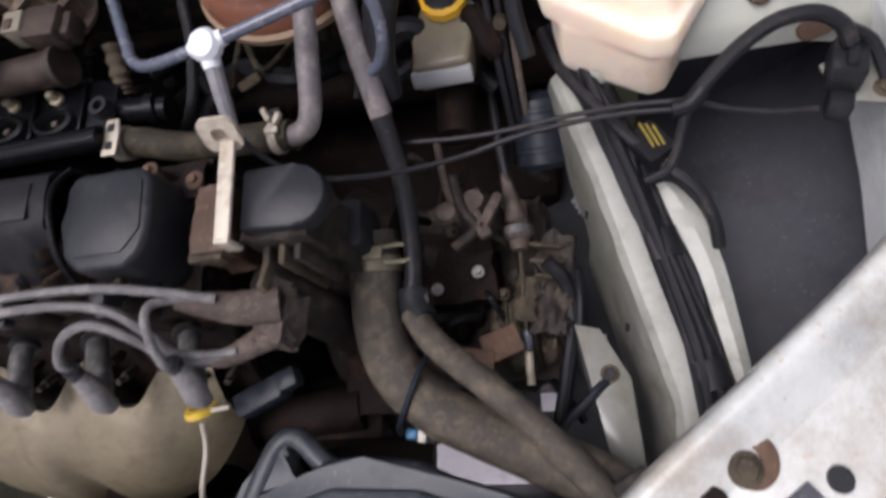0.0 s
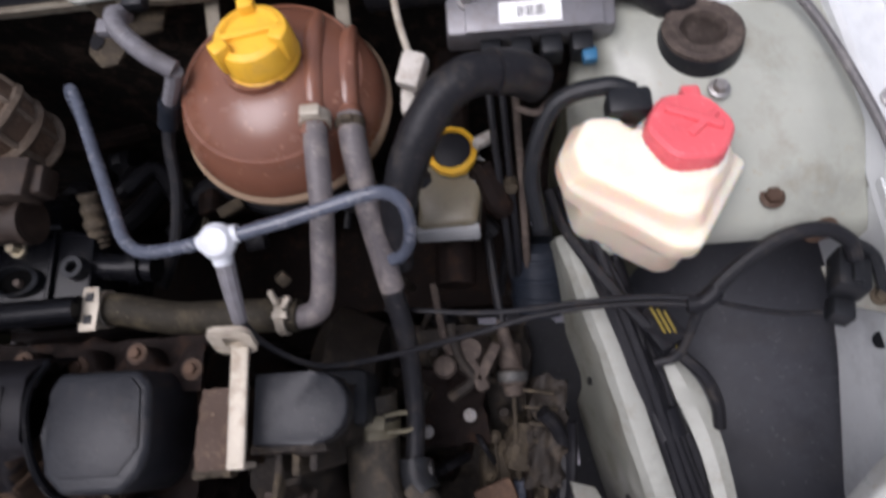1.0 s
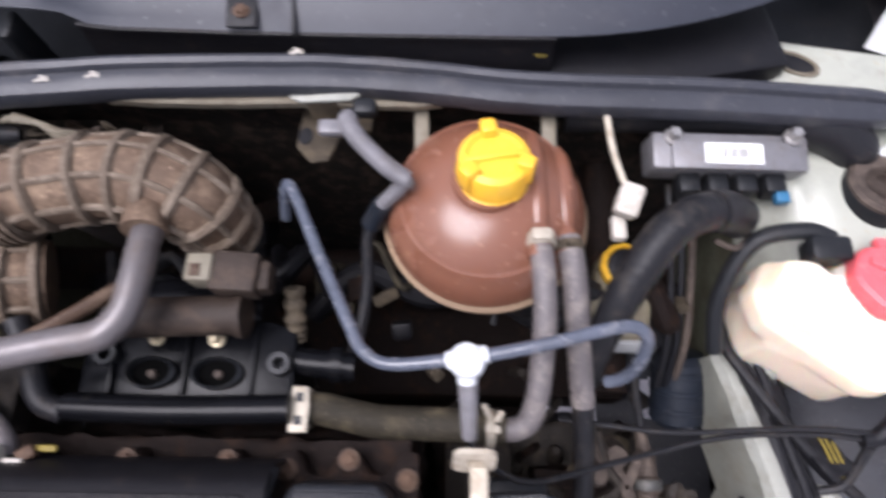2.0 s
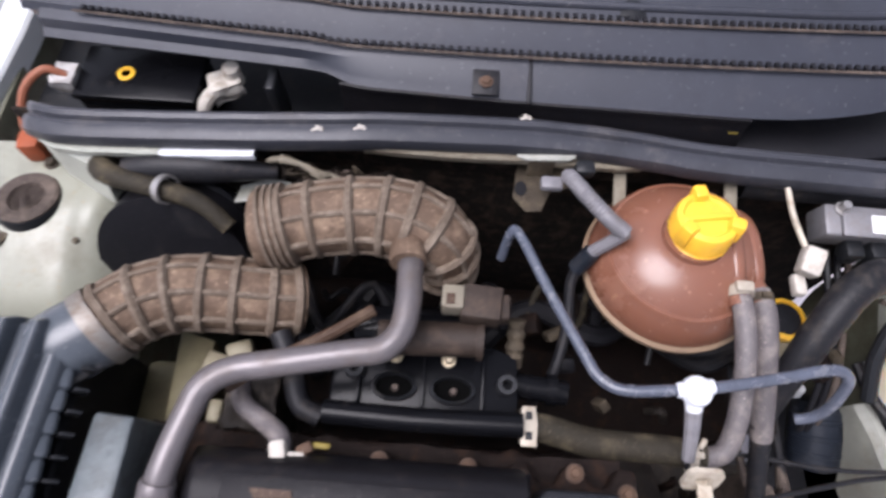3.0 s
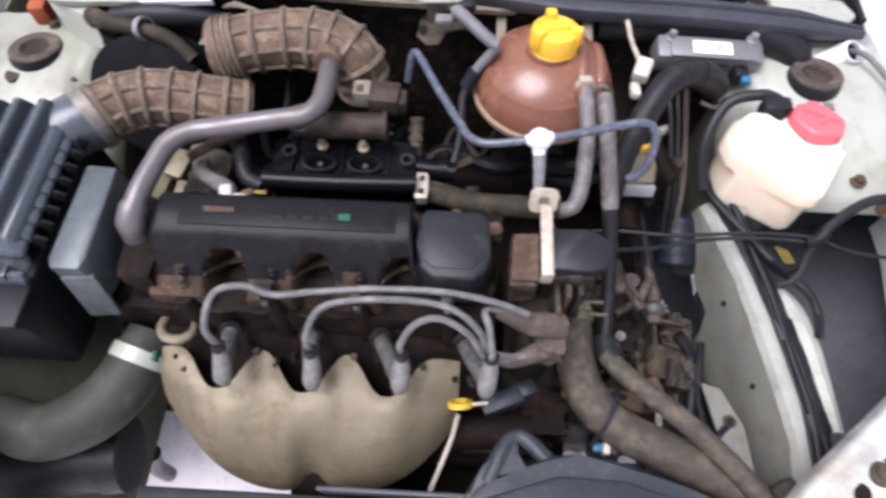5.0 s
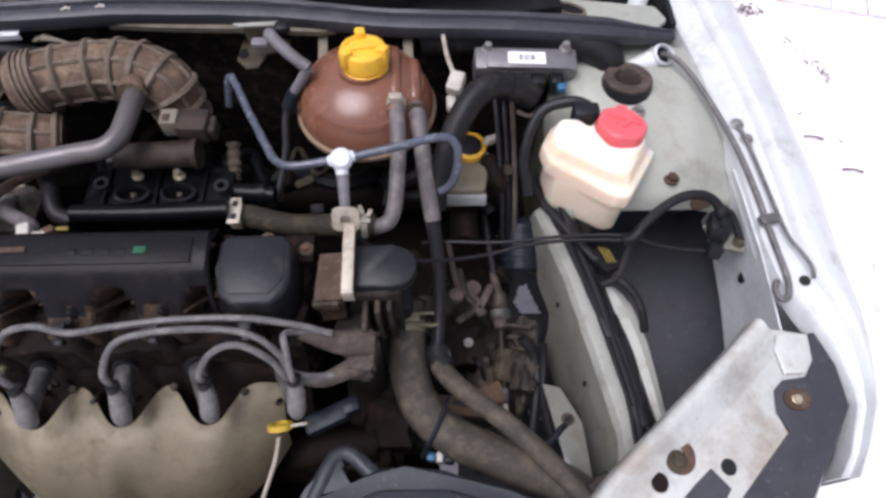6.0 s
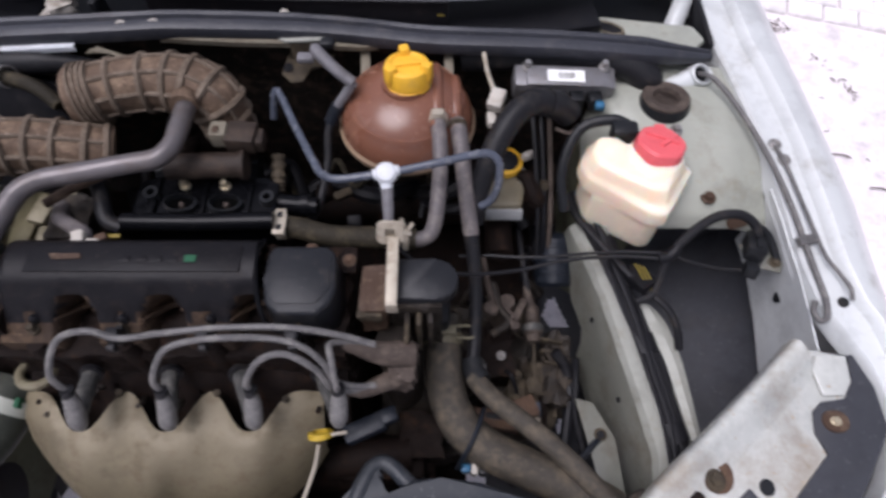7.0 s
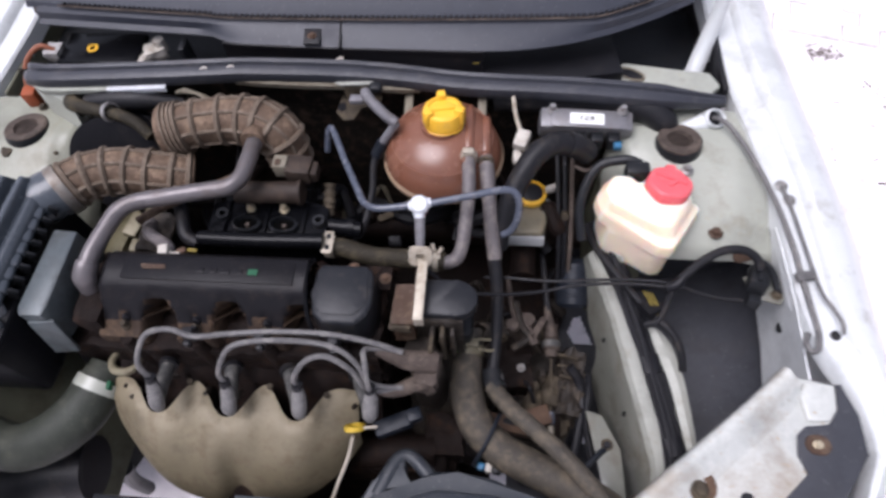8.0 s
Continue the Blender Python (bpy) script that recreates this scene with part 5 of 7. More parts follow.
part("vessel", lathe(prof, (0, 0, 0), 64, TM, shape=lambda a, z: 1 + 0.006 * math.cos(2 * a) * (z > 0.0) + 0.004 * noise.noise((2 * math.cos(a), 2 * math.sin(a), z * 40))), TANK, tank)
part("seam", lathe([(0.0855, -0.021), (0.0912, -0.021), (0.0922, -0.014), (0.0880, -0.010), (0.0855, -0.021)], (0, 0, 0), 64, TM), TANK_RIM, tank)
part("mould_ring", lathe([(0.0770, 0.0195), (0.0790, 0.0205), (0.0755, 0.0265)], (0, 0, 0), 56, TM), TANK, tank)
for x, y0, y1 in ((0.205, -0.066, 0.035), (0.229, -0.056, 0.030)):
    part("moulded_ridge", tube([(x - 0.010 * (y - y0), y, dome_z(x, y, -0.0055)) for y in np.linspace(y0, y1, 7)], [0.008, 0.0095, 0.0095, 0.009, 0.009, 0.008, 0.006], 14, 4), TANK, tank)
CM = TM @ Matrix.Translation((0.003, 0.003, 0.050)) @ tilt(-5)
cap = part("cap", lathe([(0.028, 0.0), (0.0300, 0.001), (0.0300, 0.004), (0.0285, 0.005), (0.0285, 0.007), (0.0298, 0.008), (0.0290, 0.024), (0.0275, 0.028), (0.0225, 0.030), (0.020, 0.027), (0.0, 0.028)], (0, 0, 0), 64, CM,
                        shape=lambda a, z: 1 + (0.018 * math.cos(22 * a) if 0.007 < z < 0.024 else 0)), YELLOW, tank, "bright yellow screw cap")
for k in range(3):
    a = 100 + 120 * k
    part("grip_lug", box((0, 0, 0), (0.014, 0.013, 0.024), 0.003, CM @ tilt(0, 0, a) @ Matrix.Translation((0.0255, 0, 0.024))), YELLOW, cap)
part("cap_web", box((0, 0, 0), (0.046, 0.007, 0.006), 0.002, CM @ tilt(0, 0, 10) @ Matrix.Translation((0, 0, 0.028))), YELLOW, cap)
part("mount_arm", prism([(-0.009, -0.04), (0.009, -0.04), (0.006, 0.035), (-0.010, 0.035)], -0.002, 0.002, 0.001, m=Matrix.Translation((0.108, 0.045, 0.915)) @ tilt(20) @ Matrix.Diagonal((0.75, 1, 1, 1))), DUST_LIP, tank)
part("mount_arm", prism([(-0.009, -0.04), (0.009, -0.04), (0.006, 0.035), (-0.010, 0.035)], -0.002, 0.002, 0.001, m=Matrix.Translation((0.222, 0.045, 0.915)) @ tilt(20) @ Matrix.Diagonal((0.75, 1, 1, 1))), DUST_LIP, tank)
part("spigot", tube([(0.204, -0.050, 0.936), (0.206, -0.066, 0.938), (0.206, -0.080, 0.939)], 0.0105, 12, 3), TANK, tank)
part("spigot", tube([(0.228, -0.045, 0.920), (0.230, -0.060, 0.926), (0.231, -0.072, 0.928)], 0.0105, 12, 3), TANK, tank)

th1 = thing("tank_outlet_hose", (0.19, -0.19, 0.88), "grey rubber hose from the coolant tank", "hose")
part("hose_run", tube([(0.206, -0.066, 0.939), (0.208, -0.090, 0.940), (0.209, -0.130, 0.928), (0.206, -0.168, 0.912), (0.203, -0.188, 0.900), (0.197, -0.202, 0.891), (0.186, -0.207, 0.887), (0.174, -0.207, 0.886)], 0.0095, 14, shape=lambda s, a: 1 + 0.03 * noise.noise((s * 12, a, 4))), RUBBER, th1)
part("clip", join(tube([(0.2062, -0.060, 0.939), (0.2068, -0.070, 0.939)], 0.0125, 16, 1), box((0.206, -0.064, 0.951), (0.016, 0.010, 0.007), 0.002)), BRACKET, th1)
th2 = thing("tank_return_hose", (0.25, -0.33, 0.76), "long grey rubber hose from the coolant tank down to the tee", "hose")
part("upper_run", tube([(0.230, -0.058, 0.927), (0.234, -0.085, 0.926), (0.240, -0.13, 0.900), (0.249, -0.182, 0.856)], [0.0108, 0.0108, 0.0106, 0.0106], 14), RUBBER, th2)
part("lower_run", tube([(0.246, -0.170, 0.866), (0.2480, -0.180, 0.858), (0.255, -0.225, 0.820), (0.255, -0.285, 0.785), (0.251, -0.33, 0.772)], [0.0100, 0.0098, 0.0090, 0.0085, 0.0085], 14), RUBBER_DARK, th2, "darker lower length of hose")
part("spring_clip", join(tube([(0.2305, -0.062, 0.927), (0.2310, -0.070, 0.927)], 0.0125, 16, 1), box((0.231, -0.066, 0.940), (0.009, 0.006, 0.005), 0.0015)), CASTING, th2)
of = thing("overflow_hose", (0.05, 0.03, 0.90), "cloudy grey overflow hose at the coolant tank", "hose")
part("hose_run", tube([(0.048, 0.040, 0.952), (0.050, 0.026, 0.966), (0.062, 0.006, 0.972), (0.082, -0.012, 0.966), (0.099, -0.021, 0.957)], 0.0078, 12, 24, shape=lambda s, a: 1 + 0.05 * math.sin(s * 210)), CLEAR_HOSE, of)
part("end_plug", join(box((0.062, 0.044, 0.960), (0.020, 0.016, 0.014), 0.005), box((0.050, 0.040, 0.955), (0.012, 0.012, 0.012), 0.004)), BLACK, of)
part("pale_clip", box((0.032, 0.034, 0.945), (0.022, 0.014, 0.010), 0.003), CLEAR_HOSE, of)
part("thin_run", tube([(0.099, -0.021, 0.957), (0.090, -0.023, 0.942), (0.074, -0.027, 0.918), (0.066, -0.034, 0.903)], [0.0068, 0.0066, 0.0064, 0.0062], 10), CLEAR_HOSE, of)
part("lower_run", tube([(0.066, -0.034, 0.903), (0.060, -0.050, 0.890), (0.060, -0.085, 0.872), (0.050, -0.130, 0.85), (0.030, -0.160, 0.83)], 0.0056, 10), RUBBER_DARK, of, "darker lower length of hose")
part("joint_cuff", tube([(0.076, -0.026, 0.921), (0.064, -0.036, 0.900)], 0.0092, 12, 1), BLUE_BLACK, of)
plate = part("bracket", prism([(0.000, 0.070), (-0.004, 0.030), (0.010, 0.014), (0.026, 0.016), (0.034, 0.040), (0.062, 0.046), (0.064, 0.070)], 0.918, 0.921, 0.001), CASTING, of, "dirty brown bracket with a hole")
for x, y in ((0.004, 0.040),):
    part("hole", lathe([(0.007, 0), (0.007, 0.0012), (0, 0.0012)], (0, 0, 0), 18, Matrix.Translation((x, y, 0.9212)) @ Matrix.Diagonal((0.9, 1.25, 1, 1))), BLACK_AND_SHADE, plate)

# ---- vacuum line and thin cables ----
vac = thing("vacuum_line", (0.14, -0.165, 0.94), "slim blue-grey plastic vacuum line with a white tee", "pipe")
part("left_run", tube([(-0.012, -0.030, 0.900), (-0.006, -0.018, 0.930), (0.002, -0.020, 0.938), (0.030, -0.078, 0.943), (0.059, -0.136, 0.950), (0.072, -0.158, 0.953), (0.093, -0.168, 0.957), (0.140, -0.165, 0.963)], 0.0050, 12, 5), LINE, vac)
part("right_run", tube([(0.152, -0.164, 0.964), (0.205, -0.154, 0.969), (0.250, -0.143, 0.971), (0.268, -0.142, 0.969), (0.277, -0.148, 0.960), (0.278, -0.158, 0.940), (0.274, -0.166, 0.924), (0.267, -0.170, 0.912), (0.258, -0.171, 0.905)], 0.0050, 12, 5), LINE, vac)
part("tee", join(tube([(0.133, -0.166, 0.962), (0.147, -0.164, 0.964), (0.162, -0.161, 0.965)], [0.0062, 0.0085, 0.0062], 12, 4), lathe([(0.0, -0.009), (0.0095, -0.008), (0.0125, -0.003), (0.0130, 0.003), (0.0100, 0.008), (0.0, 0.0095)], (0.1475, -0.166, 0.965), 24, tilt(20, 0, 0)), tube([(0.147, -0.168, 0.962), (0.148, -0.180, 0.955)], [0.0085, 0.0068], 12, 3)), WHITE, vac, "white plastic tee connector")
part("down_run", tube([(0.148, -0.176, 0.956), (0.149, -0.195, 0.944), (0.150, -0.216, 0.928)], [0.0072, 0.0064, 0.0055], 10), CLEAR_HOSE, vac)
thin = thing("thin_cable", (0.30, -0.26, 0.85), "thin black cable hanging across the bay", "cable")
part("cable_run", tube([(0.148, -0.214, 0.925), (0.163, -0.232, 0.905), (0.195, -0.246, 0.882), (0.235, -0.240, 0.858), (0.275, -0.230, 0.840), (0.32, -0.219, 0.831), (0.363, -0.209, 0.832), (0.41, -0.204, 0.834), (0.46, -0.204, 0.836), (0.500, -0.208, 0.838)], 0.0026, 8, 8), RUBBER_DARK, thin)
thin2 = thing("thin_cable", (0.37, -0.20, 0.84), "thin black cable running to the lamp plug", "cable")
part("cable_run", tube([(0.235, -0.192, 0.815), (0.27, -0.197, 0.826), (0.31, -0.202, 0.831), (0.35, -0.2035, 0.835), (0.41, -0.200, 0.839), (0.46, -0.1995, 0.841), (0.503, -0.204, 0.842), (0.53, -0.210, 0.834), (0.565, -0.217, 0.830), (0.598, -0.219, 0.828)], 0.0024, 8, 6), RUBBER_DARK, thin2)
arc = thing("lamp_cable", (0.55, -0.19, 0.85), "black sheathed lamp cable arching to its plug", "cable")
part("sheath", tube([(0.468, -0.250, 0.798), (0.484, -0.246, 0.806), (0.492, -0.234, 0.815), (0.498, -0.218, 0.828), (0.503, -0.206, 0.838), (0.522, -0.188, 0.850), (0.546, -0.171, 0.861), (0.570, -0.161, 0.868), (0.596, -0.160, 0.868), (0.614, -0.168, 0.860), (0.621, -0.180, 0.850)], [0.0042, 0.0042, 0.0042, 0.0042, 0.0060, 0.0064, 0.0064, 0.0064, 0.0064, 0.0064, 0.0064], 10), RUBBER_DARK, arc)
part("tape_wrap", tube([(0.490, -0.2075, 0.8385), (0.503, -0.206, 0.840), (0.514, -0.197, 0.846)], 0.0074, 12, 3, shape=lambda s, a: 1 + 0.08 * noise.noise((s * 30, a, 1))), BLACK_AND_SHADE, arc)
part("plug", join(box((0.620, -0.190, 0.838), (0.026, 0.038, 0.024), 0.004, tilt(-18, 0, -20)), box((0.613, -0.217, 0.827), (0.018, 0.022, 0.018), 0.003, tilt(-18, 0, -20)), box((0.620, -0.190, 0.852), (0.008, 0.024, 0.006), 0.002, tilt(-18, 0, -20))), BLACK, arc, "black lamp plug")
part("tail", tube([(0.618, -0.168, 0.856), (0.638, -0.178, 0.845), (0.650, -0.206, 0.828)], 0.005, 8), BLACK, arc)
lampbr = thing("lamp_plug_bracket", (0.640, -0.205, 0.830), "grey steel bracket plate under the lamp plug", "bracket")
part("plate", prism([(0.606, -0.180), (0.650, -0.172), (0.664, -0.200), (0.650, -0.222), (0.612, -0.212)], 0.824, 0.827, 0.001), RAIL_PAINT, lampbr)
bolt_at("bolt", (0.646, -0.208, 0.827), 0.0055, 0.006, CASTING, lampbr)
drain = thing("drain_hose", (0.46, -0.22, 0.80), "grey-black drain hose crossing the wiring harness", "hose")
part("hose_run", tube([(0.392, -0.085, 0.802), (0.400, -0.118, 0.803), (0.416, -0.150, 0.806), (0.436, -0.181, 0.808), (0.456, -0.209, 0.807), (0.478, -0.234, 0.804), (0.505, -0.260, 0.799), (0.518, -0.283, 0.786), (0.523, -0.305, 0.768)], 0.0056, 10, 6), RUBBER_DARK, drain)
harness = thing("wiring_harness", (0.46, -0.30, 0.72), "bundle of black taped cables along the frame rail", "cables")
for k, (dx, dz, r) in enumerate(((0.0, 0.0, 0.0105), (0.012, 0.003, 0.009), (0.022, -0.006, 0.007), (0.006, 0.012, 0.005), (0.017, 0.010, 0.004), (0.028, 0.002, 0.004))):
    pts = []
    for x, y, z in ((0.405, -0.08, 0.80), (0.423, -0.14, 0.795), (0.440, -0.20, 0.785), (0.456, -0.26, 0.778), (0.474, -0.33, 0.765), (0.492, -0.40, 0.752), (0.496, -0.46, 0.742), (0.497, -0.53, 0.735)):
        pts.append((x + dx * (0.7 + 0.6 * noise.noise((k * 5.3, y * 12, 1))) + 0.006 * noise.noise((k * 3.1, y * 14, 0)), y, z + dz + 0.006 * noise.noise((k * 7.7, y * 11, 4))))
    part("cable_strand", tube(pts, r, 10), BLACK_AND_SHADE, harness)
for y in (-0.17, -0.30, -0.41):
    x = float(np.interp(-y, (0.08, 0.20, 0.33, 0.40), (0.412, 0.449, 0.484, 0.502)))
    z = float(np.interp(-y, (0.08, 0.20, 0.33, 0.40), (0.80, 0.786, 0.766, 0.753)))
    part("tape_wrap", tube([(x - 0.003, y + 0.012, z + 0.001), (x + 0.003, y - 0.012, z - 0.002)], 0.0165, 14, 1, shape=lambda s, a: 0.82 + 0.22 * abs(math.cos(a))), BLACK_AND_SHADE, harness)
part("tape_sleeve", lumpy((0.475, -0.221, 0.806), (0.027, 0.040, 0.014), 0.0015, 8, 120, tilt(-18, 0, 28)), BLACK_AND_SHADE, harness)
for k in range(3):
    part("yellow_wire", tube([(0.466 + 0.0055 * k, -0.204 - 0.002 * k, 0.817), (0.473 + 0.0052 * k, -0.220 - 0.002 * k, 0.8155), (0.481 + 0.005 * k, -0.238 - 0.001 * k, 0.808)], 0.0013, 6), DULL_YELLOW, harness)
gutter_hose = thing("washer_hose", (0.64, -0.15, 0.88), "thin black washer hose along the fender gutter", "hose")
part("hose_run", tube([(0.571, 0.048, 0.905), (0.578, 0.038, 0.912), (0.591, 0.024, 0.911), (0.614, -0.015, 0.902), (0.640, -0.090, 0.892), (0.655, -0.160, 0.882), (0.660, -0.202, 0.877), (0.665, -0.245, 0.872), (0.669, -0.278, 0.868), (0.665, -0.300, 0.866), (0.656, -0.304, 0.865), (0.652, -0.292, 0.865), (0.657, -0.280, 0.866)], 0.0038, 10), WIRE, gutter_hose)
part("second_run", tube([(0.652, -0.060, 0.892), (0.662, -0.100, 0.888), (0.671, -0.160, 0.882), (0.680, -0.221, 0.877), (0.690, -0.246, 0.876), (0.697, -0.268, 0.877), (0.697, -0.282, 0.873)], 0.0025, 8), WIRE, gutter_hose)
part("clip", box((0.664, -0.202, 0.877), (0.026, 0.013, 0.010), 0.003, tilt(0, 0, 12)), WIRE, gutter_hose)

# ---- washer bottle ----
bottle = thing("fluid_bottle", (0.46, -0.12, 0.80), "cream translucent fluid bottle with a red cap, beside the strut tower", "bottle")
core = join(prism([(0.397, -0.098), (0.406, -0.076), (0.440, -0.078), (0.454, -0.090), (0.502, -0.088), (0.530, -0.114), (0.488, -0.181), (0.472, -0.182), (0.404, -0.140)], 0.796, 0.862, 0.004, 0.02),
            prism([(0.386, -0.100), (0.402, -0.071), (0.434, -0.072), (0.446, -0.092), (0.506, -0.088), (0.536, -0.116), (0.490, -0.186), (0.470, -0.185), (0.392, -0.128)], 0.856, 0.888, 0.004, 0.03),
            prism([(0.389, -0.100), (0.404, -0.074), (0.432, -0.075), (0.446, -0.095), (0.502, -0.090), (0.526, -0.115), (0.489, -0.174), (0.468, -0.172), (0.396, -0.127)], 0.884, 0.912, 0.004, 0.16),
            lathe([(0.040, 0.88), (0.038, 0.905), (0.033, 0.912), (0.033, 0.918), (0.0, 0.918)], (0.478, -0.112, 0), 32))
bmesh.ops.translate(core, verts=core.verts, vec=(0.004, 0.010, 0.004))
vessel = part("vessel", core, CREAM, bottle, sharp=80)
rem = vessel.modifiers.new("fuse", "REMESH")
rem.mode, rem.voxel_size, rem.use_smooth_shade = "VOXEL", 0.003, True
smo = vessel.modifiers.new("soften", "SMOOTH")
smo.factor, smo.iterations = 0.5, 6
CAPM = Matrix.Translation((0.484, -0.096, 0.903)) @ tilt(-12, 5, 0) @ Matrix.Diagonal((0.93, 0.93, 0.95, 1))
rc = part("cap", lathe([(0.032, 0.0), (0.034, 0.002), (0.0345, 0.016), (0.033, 0.027), (0.030, 0.030), (0.0, 0.0305)], (0, 0, 0), 60, CAPM, shape=lambda a, z: 1 + 0.03 * math.cos(6 * a) + 0.01 * math.cos(30 * a)), RED, bottle, "faded red screw cap")
part("cap_rib", box((0, 0, 0), (0.046, 0.008, 0.006), 0.002, CAPM @ tilt(0, 0, -25) @ Matrix.Translation((0, 0.006, 0.031))), RED, rc)
part("cap_rib", box((0, 0, 0), (0.034, 0.007, 0.005), 0.002, CAPM @ tilt(0, 0, 40) @ Matrix.Translation((0.006, -0.006, 0.031))), RED, rc)
part("cap_tab", box((0, 0, 0), (0.016, 0.018, 0.010), 0.003, CAPM @ Matrix.Translation((0.010, 0.036, 0.020))), RED, rc)
strap = thing("bottle_strap", (0.43, -0.05, 0.86), "black plastic strap and plug behind the fluid bottle", "strap")
part("strap_run", tube([(0.378, -0.13, 0.83), (0.372, -0.09, 0.87), (0.392, -0.052, 0.905), (0.43, -0.046, 0.918), (0.452, -0.052, 0.916)], 0.0075, 10), BLACK, strap)
part("plug", box((0.447, -0.062, 0.912), (0.034, 0.022, 0.026), 0.005), BLACK, strap)

# ---- brake fluid reservoir, control module, intake elbow ----
res = thing("brake_reservoir", (0.29, -0.10, 0.74), "dirty frosted brake fluid reservoir with yellow cap", "reservoir")
part("vessel", prism([(0.266, -0.121), (0.323, -0.119), (0.330, -0.085), (0.322, -0.045), (0.276, -0.045), (0.268, -0.09)], 0.783, 0.824, 0.006, 0.04, seg=3), FROST, res)
part("rim", box((0.2945, -0.1215, 0.808), (0.060, 0.009, 0.018), 0.003, tilt(-20, 2)), BAND, res, "pale lower band")
part("side_wing", prism([(0.318, -0.080), (0.345, -0.082), (0.344, -0.066), (0.325, -0.050)], 0.818, 0.824, 0.002), BAND, res)
part("neck", lathe([(0.026, 0.80), (0.024, 0.826), (0, 0.826)], (0.303, -0.050, 0), 24), FROST, res)
rcap = part("cap", lathe([(0.022, 0.818), (0.0235, 0.820), (0.0235, 0.835), (0.019, 0.838), (0.018, 0.832), (0.0, 0.832)], (0.303, -0.050, 0), 36, shape=lambda a, z: 1 + 0.02 * math.cos(24 * a)), YELLOW, res, "yellow cap")
part("cap_centre", lathe([(0.0175, 0.8325), (0.0175, 0.8355), (0.0150, 0.8365), (0.0, 0.8365)], (0.303, -0.050, 0), 28), BLACK_AND_SHADE, rcap, "black centre disc")
part("side_tab", box((0.334, -0.046, 0.842), (0.024, 0.010, 0.012), 0.003, tilt(0, 20, 35)), OFF_WHITE, res)
part("master_cylinder", tube([(0.295, -0.16, 0.755), (0.296, -0.10, 0.757), (0.298, -0.0, 0.76), (0.30, 0.09, 0.77)], 0.020, 14), RUSTY, res, "rusty master cylinder")

pipes = thing("brake_pipe", (0.35, -0.08, 0.78), "thin dark brake pipes beside the tower wall", "pipe")
for k in range(3):
    part("pipe_run", tube([(0.340 + 0.012 * k, 0.02, 0.87), (0.343 + 0.011 * k, -0.05, 0.845 - 0.004 * k), (0.348 + 0.009 * k, -0.11, 0.80), (0.352 + 0.008 * k, -0.15, 0.74)], 0.0036, 8), (RUBBER_DARK, BLACK_AND_SHADE, DUST_GREY)[k], pipes)
part("union", lathe([(0.006, -0.008), (0.007, 0.0), (0.006, 0.008), (0, 0.008)], (0.355, -0.085, 0.826), 8, tilt(55)), CASTING, pipes)

module = thing("control_module", (0.378, 0.03, 0.88), "grey alloy control module with white barcode label", "control module")
part("case", box((0.378, 0.030, 0.905), (0.138, 0.034, 0.034), 0.004, tilt(10, 2.5)), SILVER, module)
part("lid", box((0.381, 0.022, 0.9225), (0.112, 0.026, 0.006), 0.002, tilt(10, 2.5)), SILVER, module)
lab = part("label", box((0.378, 0.022, 0.9268), (0.050, 0.018, 0.0012), 0.0, tilt(10, 2.5)), LABEL, module, "white paper label")
part("print_bar", join(*[box((0.366 + 0.0026 * k, 0.0222, 0.9276), (0.0014 if k % 3 else 0.0006, 0.009, 0.0006), 0.0, tilt(10, 2.5)) for k in range(10)]), INK, lab)
for x in (0.327, 0.431):
    bolt_at("bolt", (x, 0.038, 0.925), 0.0055, 0.012, STEEL, module)
for x in (0.345, 0.37, 0.395, 0.42):
    part("plug_block", box((x, 0.005, 0.898), (0.018, 0.020, 0.022), 0.003), BLACK, module)
part("blue_plug", box((0.425, -0.008, 0.902), (0.012, 0.012, 0.010), 0.002), BLUE, module)
hpipe = thing("plenum_hose", (0.35, 0.055, 0.90), "fat black rubber hose under the bonnet seal", "hose")
part("hose_run", tube([(0.24, 0.078, 0.905), (0.32, 0.074, 0.912), (0.42, 0.068, 0.916), (0.470, 0.056, 0.914), (0.498, 0.040, 0.902), (0.506, 0.032, 0.890)], [0.019, 0.020, 0.021, 0.022, 0.021, 0.012], 18), RUBBER_DARK, hpipe)

elbow = thing("booster_elbow", (0.30, -0.08, 0.86), "black convoluted rubber elbow hose", "hose")
part("hose_run", tube([(0.256, -0.160, 0.850), (0.258, -0.140, 0.885), (0.270, -0.112, 0.917), (0.286, -0.085, 0.938), (0.304, -0.062, 0.949), (0.326, -0.047, 0.951), (0.350, -0.038, 0.939)], [0.0110, 0.0130, 0.0148, 0.0158, 0.0162, 0.0162, 0.0160], 18, 12,
                      shape=lambda s, a: 1 + 0.012 * math.sin(s * 150) + 0.04 * noise.noise((s * 14, a, 3))), RUBBER_DARK, elbow)
part("end_cuff", tube([(0.344, -0.040, 0.943), (0.362, -0.035, 0.931), (0.378, -0.033, 0.914)], 0.0178, 20, 3), RUBBER_DARK, elbow, "black end cuff")
part("cuff_tie", tube([(0.360, -0.050, 0.905), (0.378, -0.056, 0.903), (0.392, -0.044, 0.905)], 0.0028, 8), DUST_GREY, elbow, "grey cable tie")
wplug = thing("sensor_plug", (0.28, -0.03, 0.90), "dirty white sensor plug", "plug")
part("plug_body", join(box((0.282, -0.026, 0.932), (0.020, 0.028, 0.020), 0.004, tilt(15, 0, -20)), box((0.276, -0.044, 0.915), (0.012, 0.022, 0.012), 0.003)), OFF_WHITE, wplug)
